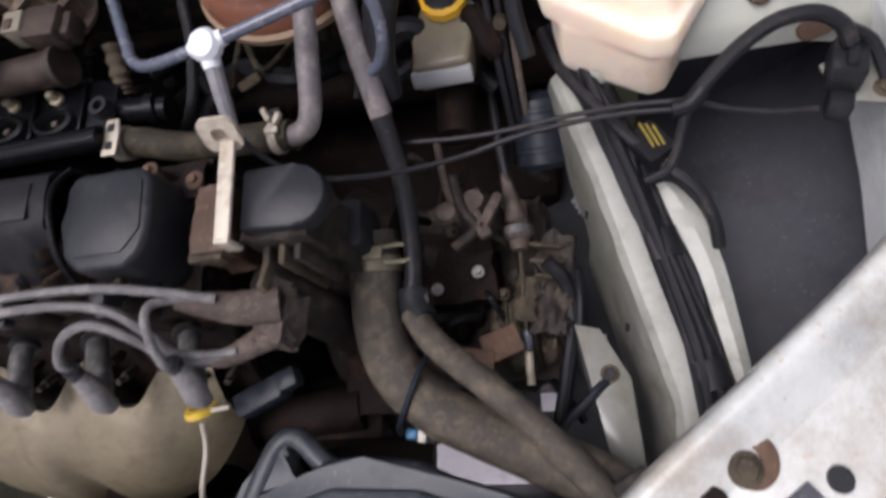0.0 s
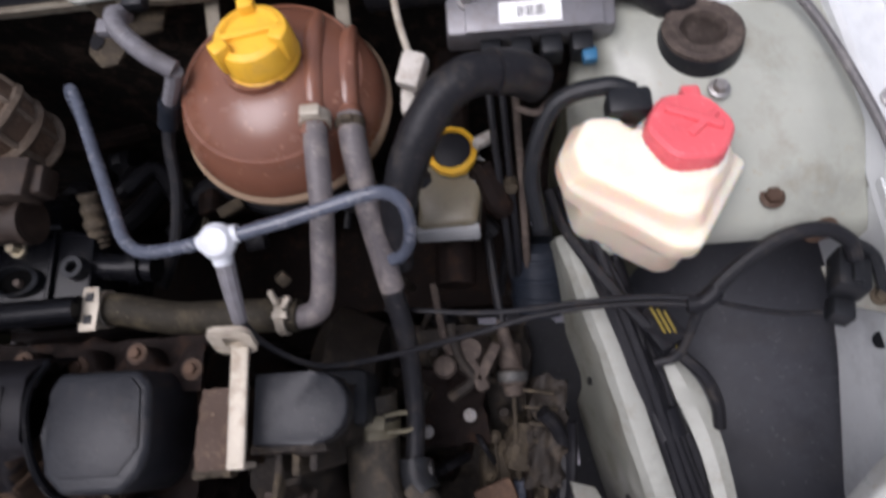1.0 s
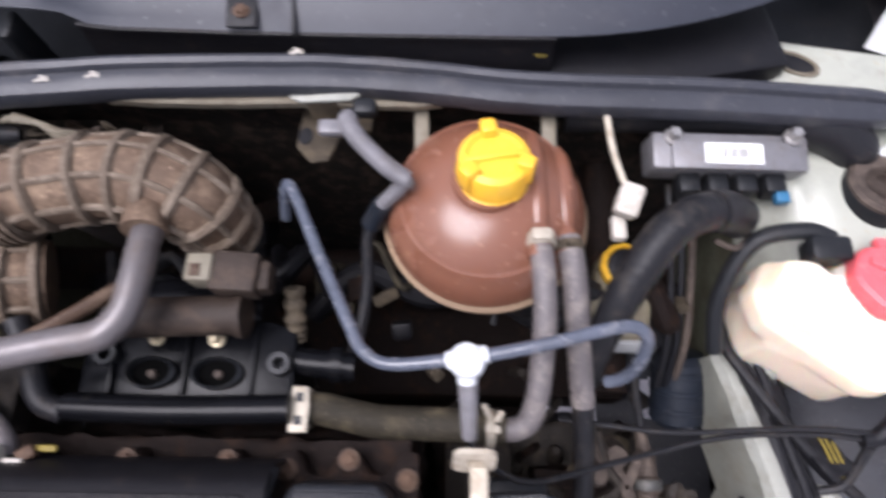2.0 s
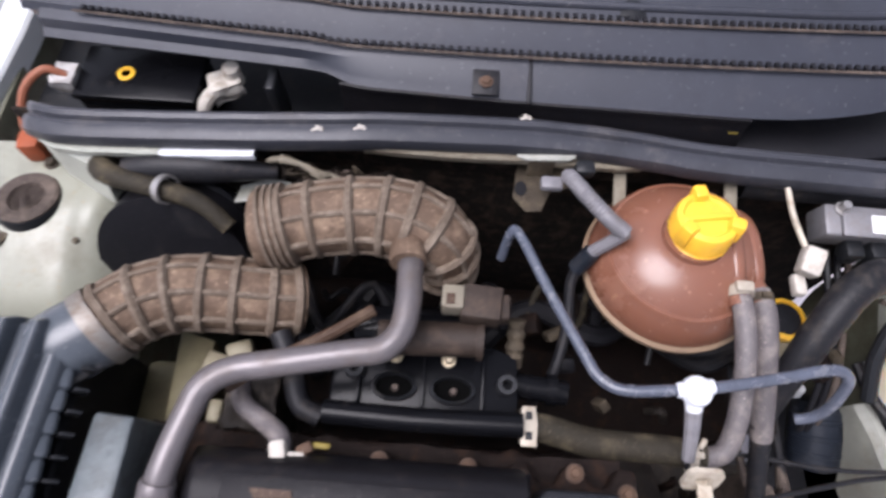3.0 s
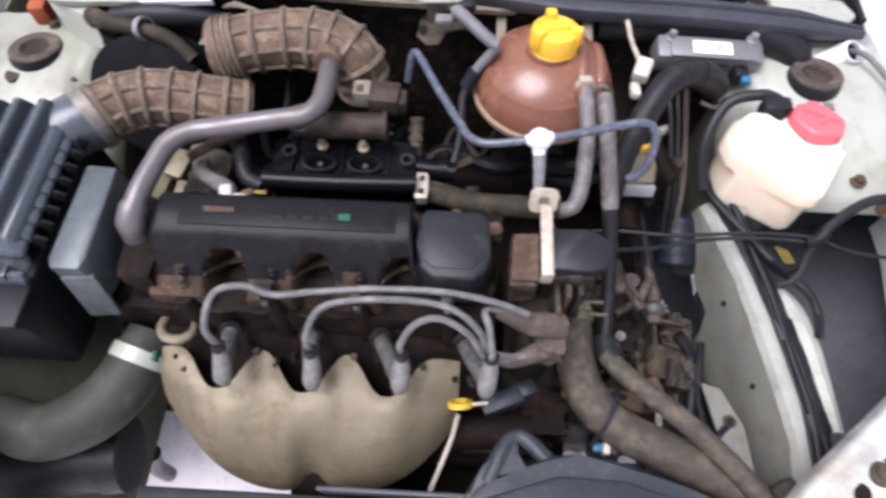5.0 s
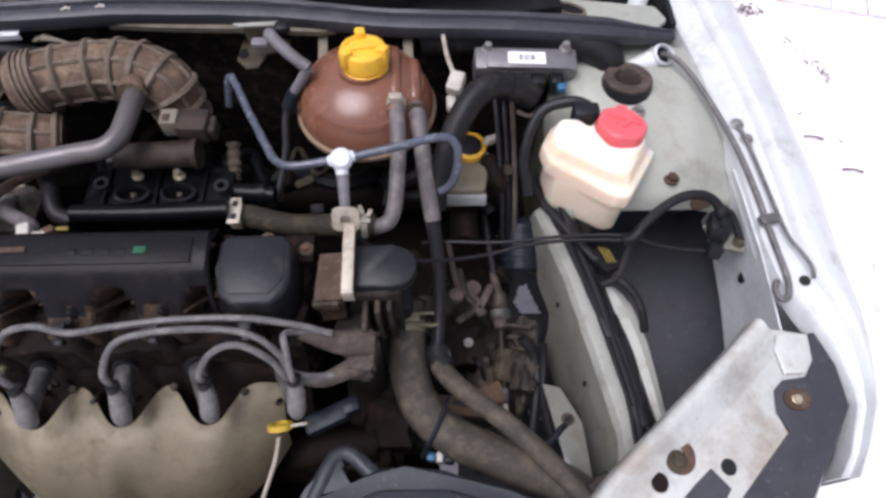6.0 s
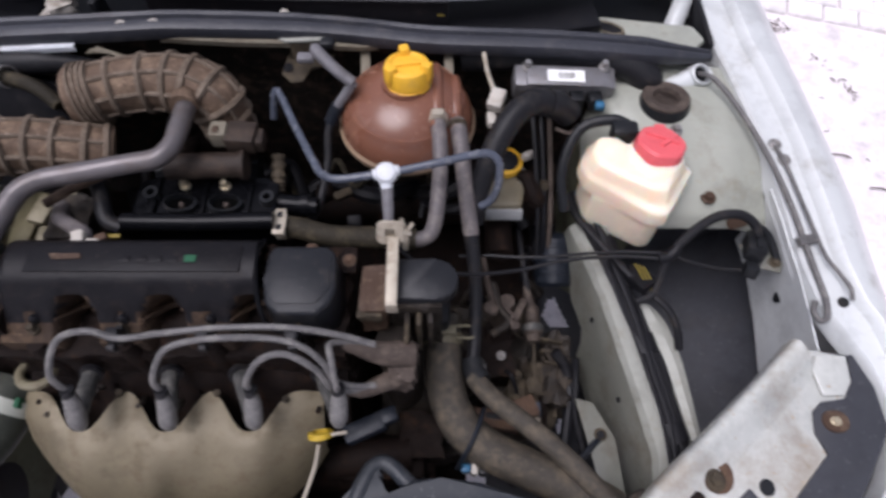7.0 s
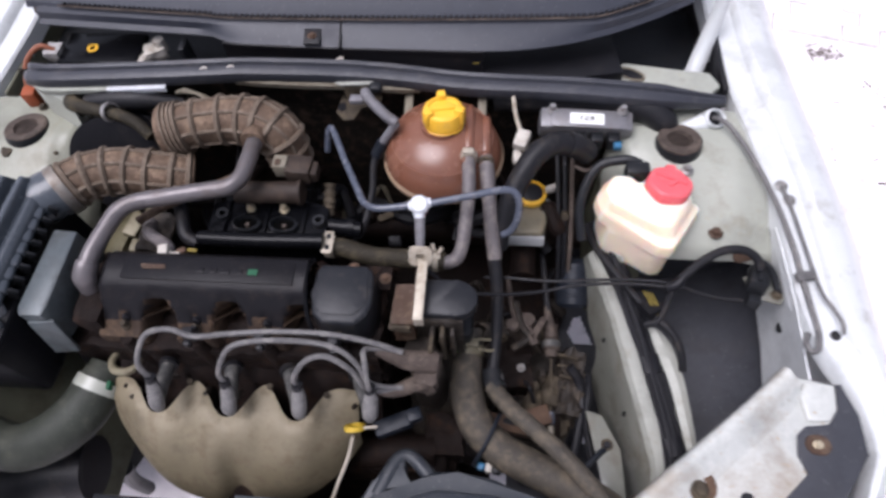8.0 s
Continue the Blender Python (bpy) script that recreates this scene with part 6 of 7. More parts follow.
part("wire", tube([(0.280, -0.012, 0.932), (0.272, 0.02, 0.935), (0.268, 0.05, 0.94)], 0.003, 8), BRACKET, wplug)

# ---- intake hose, breather pipe, air filter box, module box ----
intake = thing("intake_hose", (-0.14, -0.06, 0.90), "brown dusty ribbed air intake hose curving down at its end", "intake hose")
def hose_with_ribs(name, pts, radii, thing_, rings, longs, label=""):
    """A smooth hose with raised, dust-worn ring ribs and lengthwise ribs as parts."""
    hose = part(name, tube(pts, radii, 32, 10), DUSTY_HOSE, thing_, label, sharp=60)
    path = smooth_path(pts, 10)
    n = len(path)
    radius = list(np.interp(np.linspace(0, len(radii) - 1, n), range(len(radii)), radii))
    axes, side = [], None
    for i in range(n):
        t = (path[min(i + 1, n - 1)] - path[max(i - 1, 0)]).normalized()
        side = t.cross(Vector((0, 0, 1))).normalized() if side is None else (side - t * side.dot(t)).normalized()
        axes.append((t, side, side.cross(t)))
    for k in range(rings):
        i = int((k + 0.6) / rings * (n - 1))
        t, a, b = axes[i]
        loop = [path[i] + (a * math.cos(w) + b * math.sin(w)) * (radius[i] + 0.0006) for w in np.linspace(0, 2 * math.pi, 33)]
        part("ring_rib", tube(loop, 0.0046, 6, 1), DUSTY_RIB, hose)
    for k in range(longs):
        w = 2 * math.pi * (k + 0.5) / longs
        run = [path[i] + (axes[i][1] * math.cos(w) + axes[i][2] * math.sin(w)) * (radius[i] + 0.0004) for i in range(2, n - 2, 2)]
        part("long_rib", tube(run, 0.0030, 6, 1), DUSTY_RIB, hose)


hose_with_ribs("elbow", [(-0.229, -0.065, 0.948), (-0.19, -0.055, 0.952), (-0.14, -0.047, 0.952), (-0.102, -0.050, 0.949), (-0.076, -0.059, 0.938), (-0.066, -0.066, 0.915), (-0.065, -0.068, 0.885)],
               [0.033, 0.033, 0.034, 0.036, 0.035, 0.031, 0.029], intake, 9, 8)
for k in range(4):
    part("convolution", tube([(-0.234 + 0.0062 * k, -0.0658 + 0.0015 * k, 0.9478), (-0.231 + 0.0062 * k, -0.0650 + 0.0015 * k, 0.948)], 0.0405, 32, 1, shape=lambda s, a: 1.0), DUSTY_RIB, intake)
part("cuff", tube([(-0.240, -0.067, 0.947), (-0.230, -0.0655, 0.948), (-0.217, -0.062, 0.949)], 0.0375, 32, 8), DUSTY_HOSE, intake)
part("pipe_socket", tube([(-0.098, -0.070, 0.955), (-0.097, -0.088, 0.962), (-0.096, -0.098, 0.964)], 0.017, 16, 3), DUSTY_HOSE, intake)
settle(intake, -0.003, 0.027, 0.004)
duct = thing("intake_duct", (-0.30, -0.11, 0.88), "brown dusty ribbed duct from the air filter box", "duct")
hose_with_ribs("duct_run", [(-0.372, -0.142, 0.938), (-0.345, -0.118, 0.938), (-0.31, -0.103, 0.934), (-0.27, -0.098, 0.925), (-0.23, -0.095, 0.915), (-0.205, -0.09, 0.905)],
               [0.033, 0.033, 0.033, 0.033, 0.033, 0.033], duct, 7, 8)
part("clamp", tube([(-0.376, -0.146, 0.938), (-0.366, -0.136, 0.938)], 0.038, 32, 2), STAINED_STEEL, duct, "dull stained steel clamp")

breather = thing("breather_pipe", (-0.27, -0.27, 0.92), "grey breather pipe with a long double bend", "pipe")
part("pipe_run", tube([(-0.098, -0.058, 0.962), (-0.096, -0.083, 0.970), (-0.095, -0.110, 0.974), (-0.098, -0.135, 0.974), (-0.112, -0.152, 0.973), (-0.14, -0.158, 0.972), (-0.20, -0.170, 0.970), (-0.235, -0.178, 0.969), (-0.255, -0.192, 0.968), (-0.264, -0.215, 0.966), (-0.274, -0.255, 0.962), (-0.278, -0.275, 0.955)], 0.0115, 18, 6, shape=lambda s, a: 1 + 0.03 * noise.noise((s * 14, a, 5))), PIPE, breather)
part("end_cuff", tube([(-0.276, -0.266, 0.960), (-0.279, -0.279, 0.953), (-0.281, -0.286, 0.940), (-0.281, -0.288, 0.92)], [0.013, 0.0150, 0.0145, 0.014], 18, 4, shape=lambda s, a: 1 + 0.05 * math.sin(s * 16)), PIPE, breather)

filt = thing("air_filter_box", (-0.46, -0.25, 0.80), "black plastic air filter box with a ribbed lid", "air filter box")
lid_rows = []
xs = np.linspace(-0.600, -0.388, 220)
for x in xs:
    u = ((x + 0.600) / 0.0285) % 1
    rib = 0.015 * max(0.0, 1 - (abs(u - 0.5) / 0.27) ** 4) ** 0.7 + (0.006 * (u - 0.5) if abs(u - 0.5) < 0.27 else 0)
    edge = min(1, (-0.388 - x) / 0.012)
    base = 0.968 - 0.018 * (1 - edge) ** 2
    row = []
    for y, f in ((-0.140, -0.03), (-0.146, -0.008), (-0.152, 0.0), (-0.20, 0.0), (-0.26, 0.0), (-0.315, 0.0), (-0.322, -0.006), (-0.330, -0.022), (-0.348, -0.034), (-0.352, -0.05)):
        sk = 0.012 + (y + 0.14) * 0.02
        r = rib if f > -0.001 else rib * max(0, 1 + f * 40)
        row.append((x + sk, y, base + f + r * edge))
    lid_rows.append(row)
lid = part("lid", loft(lid_rows, thick=0.003), AIRBOX, filt, "dark blue-grey lid with parallel ribs", sharp=45)
for k in range(9):
    y = -0.165 - 0.018 * k
    part("side_fin", box((-0.368 + (y + 0.14) * 0.02, y, 0.943), (0.012, 0.003, 0.030), 0.001, tilt(0, 35)), BLACK, lid)
for k in range(10):
    y = -0.156 - 0.0185 * k
    part("edge_lobe", box((-0.387 + (y + 0.14) * 0.02, y, 0.954), (0.030, 0.0200, 0.016), 0.005, tilt(0, 26, 6), 3), AIRBOX, lid)
part("front_band", box((-0.482, -0.348, 0.938), (0.215, 0.008, 0.016), 0.003, tilt(-25)), AIRBOX, lid)
for k in range(6):
    part("front_fin", box((-0.535 + 0.0285 * k, -0.345, 0.935), (0.004, 0.014, 0.028), 0.001), AIRBOX, lid)
part("base", prism([(-0.575, -0.145), (-0.382, -0.145), (-0.374, -0.355), (-0.372, -0.396), (-0.575, -0.393)], 0.80, 0.93, 0.008), BLACK_AND_SHADE, filt)
part("front_ledge", box((-0.482, -0.374, 0.925), (0.22, 0.05, 0.014), 0.004), BLACK_AND_SHADE, filt)
part("outlet", tube([(-0.405, -0.165, 0.935), (-0.39, -0.155, 0.938), (-0.372, -0.142, 0.938)], 0.036, 24, 3), AIRBOX, filt)

mbox = thing("engine_module_box", (-0.325, -0.28, 0.86), "grey alloy engine control box beside the air filter", "control box")
part("case", prism([(-0.346, -0.214), (-0.310, -0.216), (-0.309, -0.330), (-0.313, -0.345), (-0.344, -0.345), (-0.349, -0.333)], 0.885, 0.956, 0.004, 0.04), ECU, mbox)
part("front_foot", box((-0.322, -0.350, 0.905), (0.034, 0.006, 0.07), 0.002, tilt(-12, 0, 6)), ECU, mbox)
part("hole", lathe([(0, 0), (0.004, 0), (0.004, 0.0015), (0, 0.0015)], (-0.316, -0.335, 0.9475), 12), BLACK, mbox)

inlet = thing("lower_radiator_hose", (-0.36, -0.44, 0.74), "grey dusty coolant hose with a pale clamp", "hose")
part("hose_run", tube([(-0.300, -0.355, 0.800), (-0.309, -0.388, 0.799), (-0.326, -0.424, 0.794), (-0.360, -0.455, 0.786), (-0.41, -0.472, 0.776), (-0.47, -0.458, 0.770)], [0.030, 0.033, 0.035, 0.035, 0.033, 0.030], 20, 6, shape=lambda s, a: 1 + 0.02 * noise.noise((s * 9, a, 6))), GREY_HOSE, inlet)
part("clamp", tube([(-0.306, -0.376, 0.799), (-0.311, -0.392, 0.797)], 0.0352, 26, 2), PAINT_DIRTY, inlet, "cream clamp with a green mark")
part("green_mark", box((-0.281, -0.388, 0.818), (0.006, 0.012, 0.012), 0.002), GREEN_MARK, inlet)
lower = thing("lower_duct", (-0.33, -0.50, 0.60), "black lower cooling duct", "duct")
part("duct_body", tube([(-0.56, -0.515, 0.70), (-0.46, -0.497, 0.69), (-0.350, -0.478, 0.68)], 0.044, 16), BLACK, lower)
part("duct_cuff", tube([(-0.375, -0.482, 0.681), (-0.348, -0.478, 0.68)], 0.048, 18, 1), RUBBER_DARK, lower)

# left engine side clutter
pump = thing("vacuum_hose_set", (-0.23, -0.22, 0.86), "brown dusty vacuum hoses beside the manifold", "hoses")
part("hose_run", tube([(-0.25, -0.17, 0.90), (-0.238, -0.195, 0.915), (-0.215, -0.21, 0.918), (-0.198, -0.222, 0.925), (-0.193, -0.235, 0.925)], 0.009, 12), RUBBER, pump)
part("hose_run", tube([(-0.215, -0.13, 0.92), (-0.20, -0.16, 0.915), (-0.19, -0.19, 0.905), (-0.17, -0.20, 0.90)], 0.010, 12), RUBBER_DARK, pump)
part("hose_run", tube([(-0.13, -0.105, 0.93), (-0.17, -0.135, 0.935), (-0.22, -0.165, 0.935), (-0.25, -0.185, 0.93)], 0.006, 10), COIL, pump)
part("white_plug", join(box((-0.193, -0.235, 0.938), (0.014, 0.016, 0.013), 0.003, tilt(0, 0, 15)), box((-0.18, -0.240, 0.934), (0.018, 0.010, 0.010), 0.002)), OFF_WHITE, pump, "white plug")
part("red_cap", box((-0.172, -0.232, 0.932), (0.014, 0.010, 0.010), 0.003, tilt(0, 0, 30)), RUST_TAN, pump)
part("tan_cap", lathe([(0.006, -0.003), (0.006, 0.003), (0, 0.004)], (-0.170, -0.244, 0.936), 14, tilt(50, 0, -20)), BRACKET, pump)
part("yellow_tab", box((-0.160, -0.228, 0.930), (0.016, 0.005, 0.004), 0.0015), DULL_YELLOW, pump)
part("support", lumpy((-0.235, -0.185, 0.855), (0.05, 0.06, 0.10), 0.007, 10, 60), ALU_DIRTY, pump, sharp=60)
pulley = thing("timing_housing", (-0.30, -0.30, 0.50), "dirty brown timing side housing", "housing")
part("housing", lumpy((-0.30, -0.28, 0.70), (0.06, 0.14, 0.36), 0.010, 14, 40), RUSTY, pulley, sharp=60)
part("pulley_rim", lathe([(0.045, -0.006), (0.052, -0.004), (0.048, 0.0), (0.052, 0.004), (0.045, 0.006), (0.045, -0.006)], (-0.335, -0.30, 0.80), 28, tilt(0, 90)), BLACK_AND_SHADE, pulley)
mount = thing("engine_mount", (-0.36, -0.25, 0.60), "dirty olive engine mount bracket", "mount")
part("arm", join(box((-0.345, -0.20, 0.79), (0.08, 0.12, 0.05), 0.01), prism([(-0.330, -0.120), (-0.292, -0.130), (-0.300, -0.215), (-0.325, -0.210)], 0.84, 0.872, 0.004)), OLIVE_PAINT, mount)
part("stay", join(box((-0.283, -0.165, 0.885), (0.022, 0.040, 0.012), 0.003, tilt(0, 8, -12)), box((-0.272, -0.200, 0.880), (0.014, 0.022, 0.020), 0.004), box((-0.262, -0.140, 0.880), (0.026, 0.018, 0.016), 0.004, tilt(10, 0, 20))), KHAKI, mount, "khaki bracket pieces")

# firewall clutter on the left
pipe_bar = thing("heater_pipe", (-0.30, 0.04, 0.88), "black heater pipe along the firewall", "pipe")
part("pipe_run", tube([(-0.395, 0.022, 0.938), (-0.36, 0.026, 0.942), (-0.31, 0.028, 0.942), (-0.245, 0.034, 0.932)], [0.014, 0.0165, 0.0160, 0.007], 14), RUBBER_DARK, pipe_bar)
part("branch", tube([(-0.418, 0.030, 0.915), (-0.424, 0.026, 0.935), (-0.412, 0.014, 0.944), (-0.385, 0.006, 0.944), (-0.345, -0.002, 0.943), (-0.312, -0.010, 0.935), (-0.286, -0.026, 0.920)], [0.014, 0.0135, 0.012, 0.0105, 0.0100, 0.0095, 0.0090], 12), OLIVE_HOSE, pipe_bar)
part("clip", lathe([(0.0125, -0.004), (0.015, -0.004), (0.015, 0.004), (0.0125, 0.004), (0.0125, -0.004)], (-0.347, -0.001, 0.945), 20, tilt(75, 0, 70)), STEEL, pipe_bar)
booster = thing("brake_booster", (-0.36, 0.03, 0.74), "round black brake booster in front of the firewall", "brake booster")
part("shell", lathe([(0.0, 0.0), (0.05, 0.004), (0.075, 0.012), (0.082, 0.03), (0.082, 0.08), (0.0, 0.08)], (-0.355, 0.02, 0.83), 32, tilt(60)), BLACK_AND_SHADE, booster)
part("rolled_seam", lathe([(0.081, 0.028), (0.086, 0.032), (0.086, 0.040), (0.081, 0.044), (0.081, 0.028)], (-0.355, 0.02, 0.83), 32, tilt(60)), GLOSS_BLACK, booster)
wad = thing("insulation_wad", (-0.16, 0.02, 0.90), "torn dirty insulation hanging over the intake", "insulation")
part("pad", loft([[(x, y, 0.902 + 0.018 * noise.noise((x * 34, y * 34, 0)) + 0.010 * noise.noise((x * 90, y * 90, 3)) - 0.35 * max(0, 0.03 - y)) for y in np.linspace(0.004 + 0.022 * noise.noise((x * 46, 0, 7)), 0.06, 16)] for x in np.linspace(-0.25, -0.135, 50)], thick=0.005), INSULATION, wad)
for k in range(22):
    x, y, z = random.uniform(-0.242, -0.150), random.uniform(0.020, 0.046), random.uniform(0.915, 0.942)
    part("torn_fibre", tube([(x, y, z), (x + random.uniform(-0.012, 0.012), y + random.uniform(-0.012, 0.004), z + random.uniform(-0.004, 0.010)), (x + random.uniform(-0.02, 0.02), y + random.uniform(-0.014, 0.010), z - 0.004)], [0.0018, random.uniform(0.001, 0.003), 0.0007], 6, 4), (CASTING, INSULATION, DUST_GREY)[k % 3], wad)
part("torn_edge", tube([(-0.252, 0.036, 0.950), (-0.236, 0.036, 0.955), (-0.215, 0.032, 0.953), (-0.198, 0.024, 0.950), (-0.186, 0.027, 0.944), (-0.170, 0.020, 0.941), (-0.160, 0.022, 0.934)], [0.002, 0.0045, 0.0026, 0.0048, 0.0022, 0.0040, 0.0012], 8, 6, shape=lambda s, a: 1 + 0.45 * noise.noise((s * 40, a * 2, 6))), DUST_LIP, wad, "pale torn edge")
tabplate = thing("white_tab_plate", (-0.26, 0.00, 0.92), "pale metal tab plate behind the intake hose", "plate")
part("plate", prism([(-0.296, -0.022), (-0.246, -0.012), (-0.240, 0.006), (-0.262, 0.010), (-0.292, -0.002)], 0.944, 0.947, 0.001), RAIL_PAINT, tabplate)
settle(tabplate, 0.006, 0.027, -0.031)

# ---- gearbox side clutter ----
gear = thing("gearbox", (0.28, -0.28, 0.40), "greasy brown gearbox casing with linkages", "gearbox")
part("casing", lumpy((0.26, -0.285, 0.50), (0.22, 0.22, 0.24), 0.012, 18, 35), ALU_DIRTY, gear, sharp=60)
part("bell_housing", lathe([(0.12, 0), (0.135, 0.02), (0.11, 0.07), (0, 0.07)], (0.13, -0.28, 0.60), 32, tilt(0, 90)), ALU_DIRTY, gear)
part("upper_box", lumpy((0.272, -0.272, 0.645), (0.085, 0.085, 0.07), 0.006, 12, 60, tilt(4, 0, 3)), RUSTY, gear, "dark oily gear housing")
part("side_cover", prism([(0.300, -0.318), (0.345, -0.300), (0.374, -0.310), (0.384, -0.350), (0.376, -0.385), (0.330, -0.392), (0.300, -0.372)], 0.55, 0.660, 0.010, 0.08, seg=3), CASTING, gear, "tan dusty ribbed side casting")
for k in range(6):
    part("casting_rib", box((0.310 + 0.013 * k, -0.348 + 0.002 * k, 0.655), (0.0045, 0.066, 0.020), 0.0018, tilt(random.uniform(-4, 4), 0, random.uniform(-6, 2))), CASTING, gear)
part("side_casing", lumpy((0.374, -0.306, 0.664), (0.036, 0.110, 0.046), 0.009, 16, 70, tilt(-6, 8, -10)), ALU_DIRTY, gear, "greasy brown casing", sharp=60)
for k in range(6):
    part("casing_fin", box((0.369 + 0.003 * k, -0.264 - 0.017 * k, 0.684 - 0.002 * k), (0.036, 0.0040, 0.016), 0.0016, tilt(0, 8, -10 + 4 * (k % 2))), CASTING, gear)
part("step_block", lumpy((0.350, -0.318, 0.668), (0.030, 0.050, 0.030), 0.006, 8, 80, tilt(0, 10, -12)), CASTING, gear)
part("selector_tower", join(lathe([(0.026, 0.62), (0.024, 0.69), (0.016, 0.705), (0.011, 0.735), (0, 0.735)], (0.305, -0.222, 0), 20), box((0.306, -0.238, 0.728), (0.014, 0.055, 0.012), 0.004, tilt(0, 0, 25)), box((0.321, -0.236, 0.728), (0.012, 0.045, 0.012), 0.004, tilt(0, 0, -30))), DUST_GREY, gear, "grey selector lever fork")
part("beam", join(box((0.262, -0.376, 0.702), (0.105, 0.022, 0.005), 0.0015, tilt(0, 0, -8)), box((0.262, -0.387, 0.692), (0.105, 0.004, 0.024), 0.001, tilt(0, 0, -8)), box((0.322, -0.366, 0.700), (0.040, 0.030, 0.006), 0.003, tilt(0, 0, 20))), RUST_TAN, gear, "orange rusted mounting beam")
for x in (0.232, 0.282):
    part("beam_slot", box((x, -0.374 - 0.14 * (x - 0.262), 0.7052), (0.022, 0.008, 0.002), 0.0005, tilt(0, 0, -8)), BLACK_AND_SHADE, gear)
for p in ((0.298, -0.285, 0.682), (0.322, -0.308, 0.665), (0.252, -0.30, 0.680), (0.315, -0.345, 0.672), (0.27, -0.235, 0.680), (0.36, -0.37, 0.660)):
    bolt_at("casing_bolt", p, 0.0048, 0.008, (ALU, CASTING)[p[1] > -0.28 or p[0] > 0.3], gear)
for k in range(34):
    rx, ry = random.uniform(0.205, 0.372), random.uniform(-0.40, -0.13)
    rz = random.uniform(0.600, 0.672)
    turn_ = tilt(random.uniform(-30, 30), random.uniform(-30, 30), random.uniform(0, 180))
    if k % 4 == 0:
        part("casting_lug", lathe([(0.010, -0.02), (0.009, 0.012), (0.005, 0.018), (0.0, 0.018)], (rx, ry, rz), 12, turn_), ALU_DIRTY, gear)
    elif k % 4 == 1:
        part("casting_block", box((rx, ry, rz), (random.uniform(0.015, 0.04), random.uniform(0.010, 0.022), random.uniform(0.02, 0.04)), 0.004, turn_), (CASTING, RUSTY, ALU_DIRTY)[(k // 4) % 3], gear)
    else:
        dx_, dy_ = random.uniform(-0.05, 0.05), random.uniform(-0.06, 0.06)
        part("small_pipe", tube([(rx, ry, rz), (rx + dx_ * 0.5, ry + dy_ * 0.5, rz + 0.03), (rx + dx_, ry + dy_, rz + 0.005)], random.uniform(0.0025, 0.006), 8), (BLACK_AND_SHADE, RUBBER_DARK, ALU_DIRTY, RUSTY)[(k // 4) % 4], gear)
guard_hose = thing("speedometer_cable", (0.39, -0.35, 0.66), "black sheathed cable between gearbox and frame rail", "cable")
part("sheath", tube([(0.372, -0.285, 0.70), (0.386, -0.30, 0.69), (0.392, -0.32, 0.68), (0.392, -0.35, 0.675), (0.382, -0.40, 0.672), (0.370, -0.45, 0.67)], 0.008, 10), BLACK_AND_SHADE, guard_hose)
part("branch", tube([(0.402, -0.295, 0.70), (0.402, -0.32, 0.685), (0.398, -0.37, 0.675), (0.405, -0.42, 0.672)], 0.005, 10), BLACK_AND_SHADE, guard_hose)
part("branch", tube([(0.432, -0.417, 0.690), (0.424, -0.408, 0.696), (0.414, -0.412, 0.703), (0.400, -0.426, 0.705), (0.382, -0.442, 0.708), (0.373, -0.456, 0.722), (0.366, -0.466, 0.735)], 0.0045, 8), BLUE_BLACK, guard_hose)
starter = thing("starter_motor", (0.12, -0.42, 0.55), "dirty dark starter motor under the exhaust shield", "starter motor")
part("gear_end", lumpy((0.185, -0.40, 0.66), (0.06, 0.06, 0.08), 0.008, 8, 50), RUSTY, starter, sharp=60)
part("motor", tube([(0.02, -0.42, 0.62), (0.10, -0.42, 0.62), (0.20, -0.41, 0.62)], 0.042, 18, 1), RUSTY, starter)
part("solenoid", tube([(0.06, -0.43, 0.68), (0.17, -0.42, 0.68)], 0.024, 14, 1), RUSTY, starter)
part("bracket", box((0.13, -0.435, 0.60), (0.12, 0.04, 0.16), 0.01), RUSTY, starter)
rod = thing("clutch_cable", (0.335, -0.30, 0.66), "clutch cable with a grey adjuster", "cable")
part("outer", tube([(0.326, -0.10, 0.765), (0.331, -0.16, 0.757), (0.336, -0.20, 0.748)], 0.0050, 10), RUBBER_DARK, rod)
part("cone_boot", tube([(0.334, -0.190, 0.750), (0.338, -0.215, 0.742), (0.341, -0.236, 0.734)], [0.005, 0.008, 0.012], 14, 3), DUST_GREY, rod, "grey rubber cone")
part("adjuster", lathe([(0.008, -0.034), (0.011, -0.032), (0.011, -0.008), (0.0145, -0.006), (0.0145, 0.008), (0.011, 0.010), (0.009, 0.020), (0, 0.022)], (0.3425, -0.248, 0.728), 16, tilt(95)), DUST_GREY, rod)
part("collar", lathe([(0.0150, -0.005), (0.0162, -0.004), (0.0162, 0.005), (0.0150, 0.006), (0.0150, -0.005)], (0.3425, -0.248, 0.728), 18, tilt(95)), BOOT, rod, "grey collar")
part("inner", tube([(0.3425, -0.27, 0.725), (0.342, -0.32, 0.718), (0.342, -0.362, 0.711), (0.342, -0.392, 0.702)], 0.0022, 8), CASTING, rod)
part("ferrule", tube([(0.342, -0.352, 0.713), (0.342, -0.370, 0.709)], 0.0065, 12, 1), LINE, rod)
part("rod_end", tube([(0.342, -0.372, 0.708), (0.342, -0.405, 0.698)], 0.0045, 10, 1), BRACKET, rod, "pale rod end")
settle(rod, 0.003, 0.001, -0.036)
link = thing("shift_linkage", (0.27, -0.24, 0.68), "greasy shift linkage arms", "linkage")
part("arm", tube([(0.275, -0.20, 0.72), (0.283, -0.235, 0.715), (0.296, -0.255, 0.708), (0.272, -0.272, 0.702)], 0.006, 10), ALU_DIRTY, link)
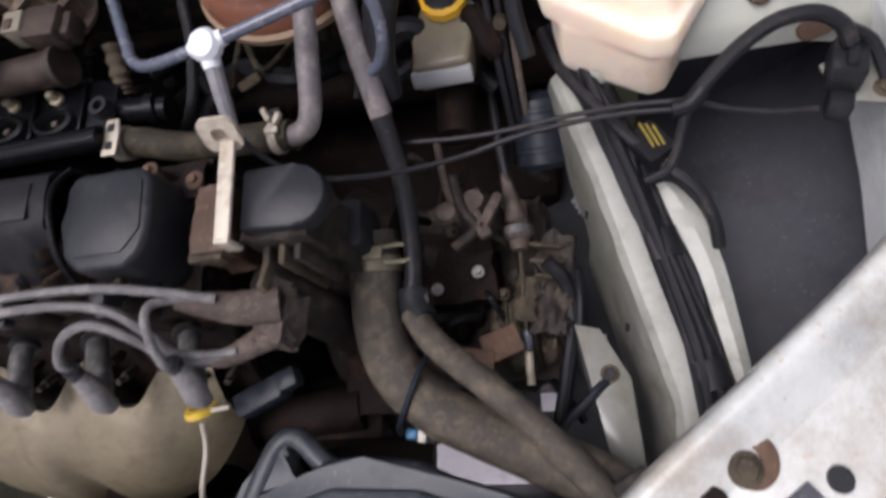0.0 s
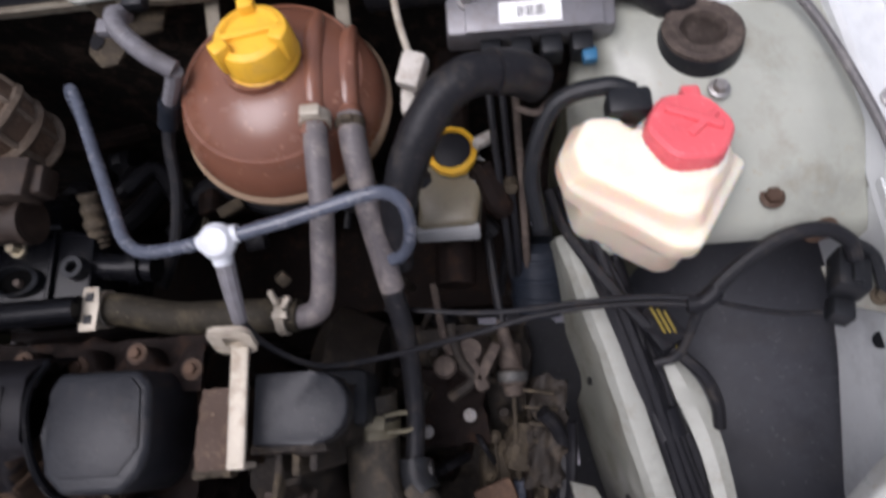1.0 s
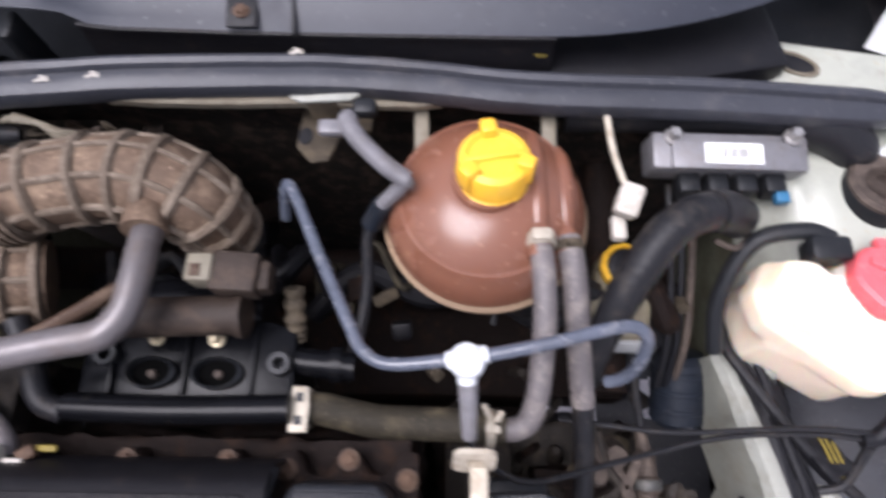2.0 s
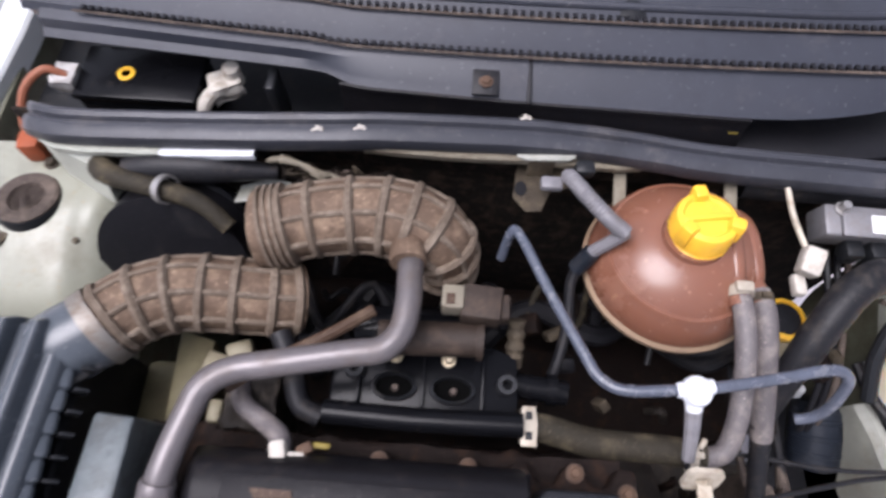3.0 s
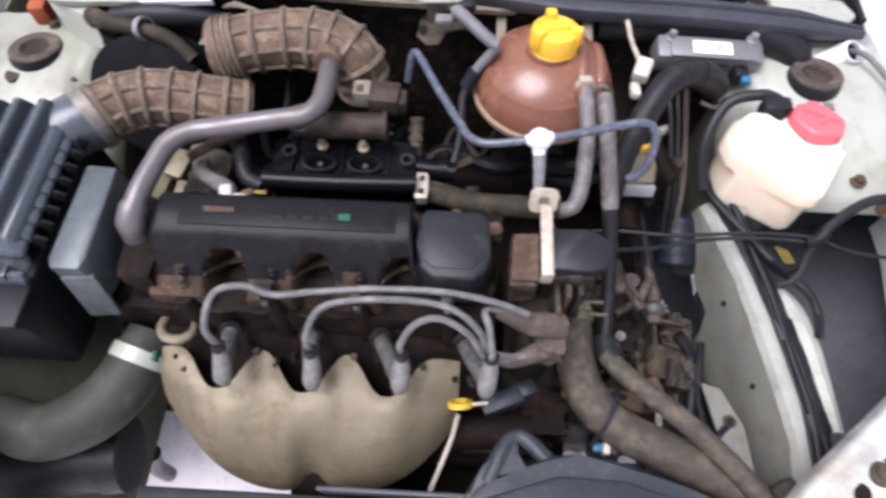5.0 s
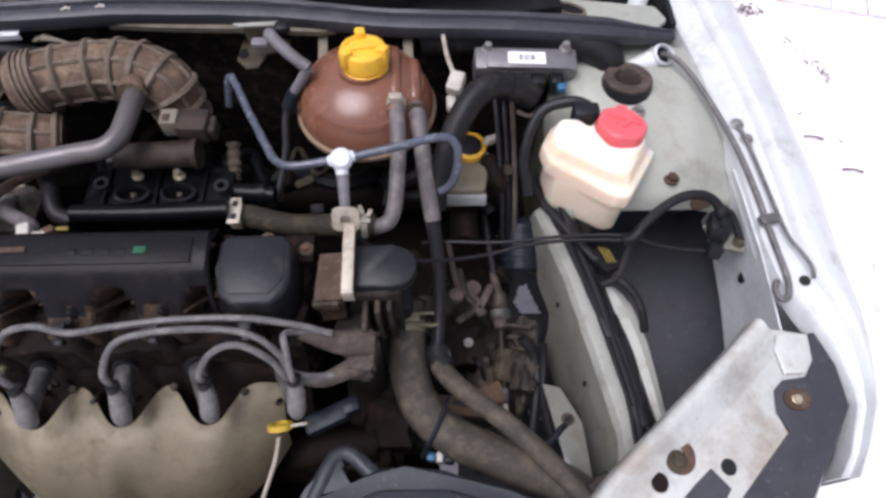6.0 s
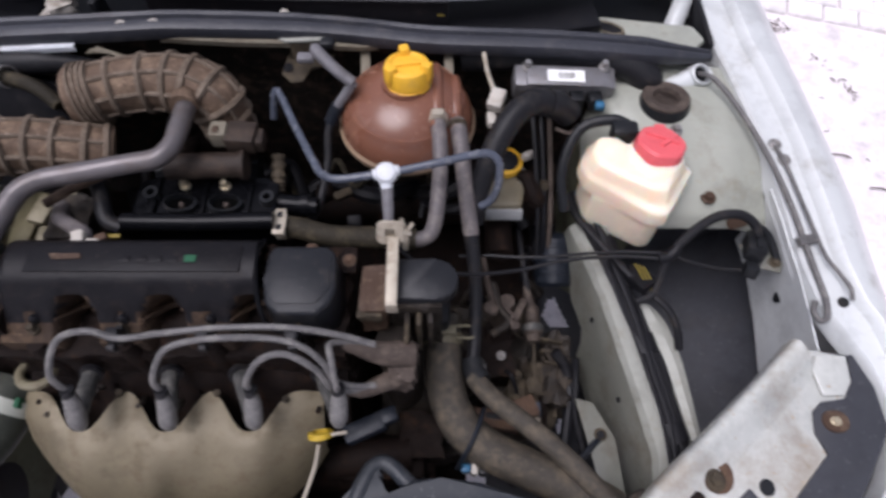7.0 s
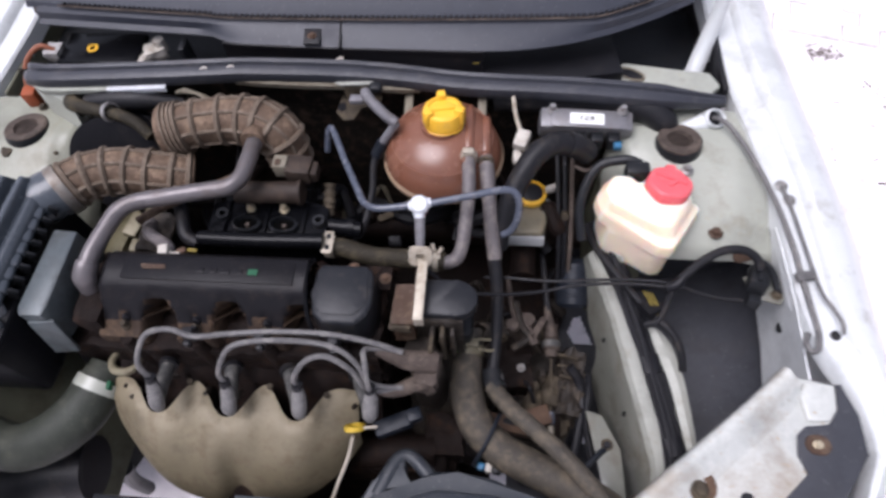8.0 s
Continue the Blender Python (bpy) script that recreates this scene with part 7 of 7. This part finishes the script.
part("ball_joint", lathe([(0, -0.01), (0.01, -0.006), (0.012, 0.0), (0.01, 0.006), (0.0, 0.01)], (0.270, -0.243, 0.727), 14), DUST_GREY, link)
part("rod", tube([(0.262, -0.16, 0.73), (0.268, -0.205, 0.725), (0.275, -0.232, 0.722)], 0.004, 8), DUST_GREY, link)
settle(link, 0.010, 0.004, 0.020)
canister = thing("blue_canister", (0.372, -0.178, 0.70), "dark blue-grey canister beside the frame rail", "canister")
part("canister_body", lathe([(0.024, -0.04), (0.029, -0.034), (0.029, 0.030), (0.022, 0.038), (0, 0.042)], (0.380, -0.148, 0.722), 24, tilt(-62)), BLUE_BLACK, canister)
for k in (-0.02, 0.0, 0.02):
    part("band", lathe([(0.029, k - 0.003), (0.0303, k - 0.002), (0.0303, k + 0.002), (0.029, k + 0.003), (0.029, k - 0.003)], (0.380, -0.148, 0.722), 24, tilt(-62)), BLUE_BLACK, canister)
plugd = thing("sensor_connector", (0.12, -0.43, 0.78), "black sensor connector with a yellow lock", "connector")
part("body", join(box((0.118, -0.421, 0.795), (0.050, 0.022, 0.022), 0.004, tilt(0, -8, 22)), box((0.145, -0.408, 0.800), (0.020, 0.018, 0.018), 0.003, tilt(0, 0, 22))), BLUE_BLACK, plugd)
part("lock_ring", lathe([(0.009, -0.004), (0.0140, -0.003), (0.0140, 0.003), (0.009, 0.004), (0.009, -0.004)], (0.070, -0.432, 0.814), 24, tilt(-62, 0, 6)), RING, plugd, "yellow retaining ring")
part("rod", tube([(0.072, -0.434, 0.818), (0.10, -0.430, 0.818)], 0.002, 8, 1), BRACKET, plugd)
part("wire", tube([(0.068, -0.442, 0.808), (0.062, -0.465, 0.79), (0.048, -0.50, 0.77), (0.035, -0.53, 0.74)], 0.0025, 8), BRACKET, plugd)
settle(plugd, 0.004, 0.006, 0.012)

# ---- paving stones beyond the concrete ----
pavement = thing("pavement", (1.60, 1.205, 0), "rough pale paving stones beyond the concrete", "pavement", kind="structure")
stone = bmesh.new()
bmesh.ops.create_cube(stone, size=1)
bmesh.ops.scale(stone, verts=stone.verts, vec=(0.119, 0.0765, 0.03))
bmesh.ops.bevel(stone, geom=[e for e in stone.edges if e.verts[0].co.z > 0 and e.verts[1].co.z > 0], offset=0.005, segments=1, affect="EDGES")
stone_mesh = bpy.data.meshes.new("paving_stone")
stone.to_mesh(stone_mesh)
stone.free()
stone_mesh.materials.append(PAVER)
pavement.rotation_euler.z = -0.27
for r in range(12):
    for c in range(22):
        ob = new("paving_stone", stone_mesh)
        ob.parent = pavement
        ob.location = (-1.05 + 0.1235 * c + (0.06 if r % 2 else 0) + random.uniform(-0.005, 0.005), 0.04 + 0.079 * r + random.uniform(-0.004, 0.004), -0.003 + random.uniform(-0.004, 0.002))
        ob.rotation_euler = (random.uniform(-0.02, 0.02), random.uniform(-0.02, 0.02), random.uniform(-0.04, 0.04))
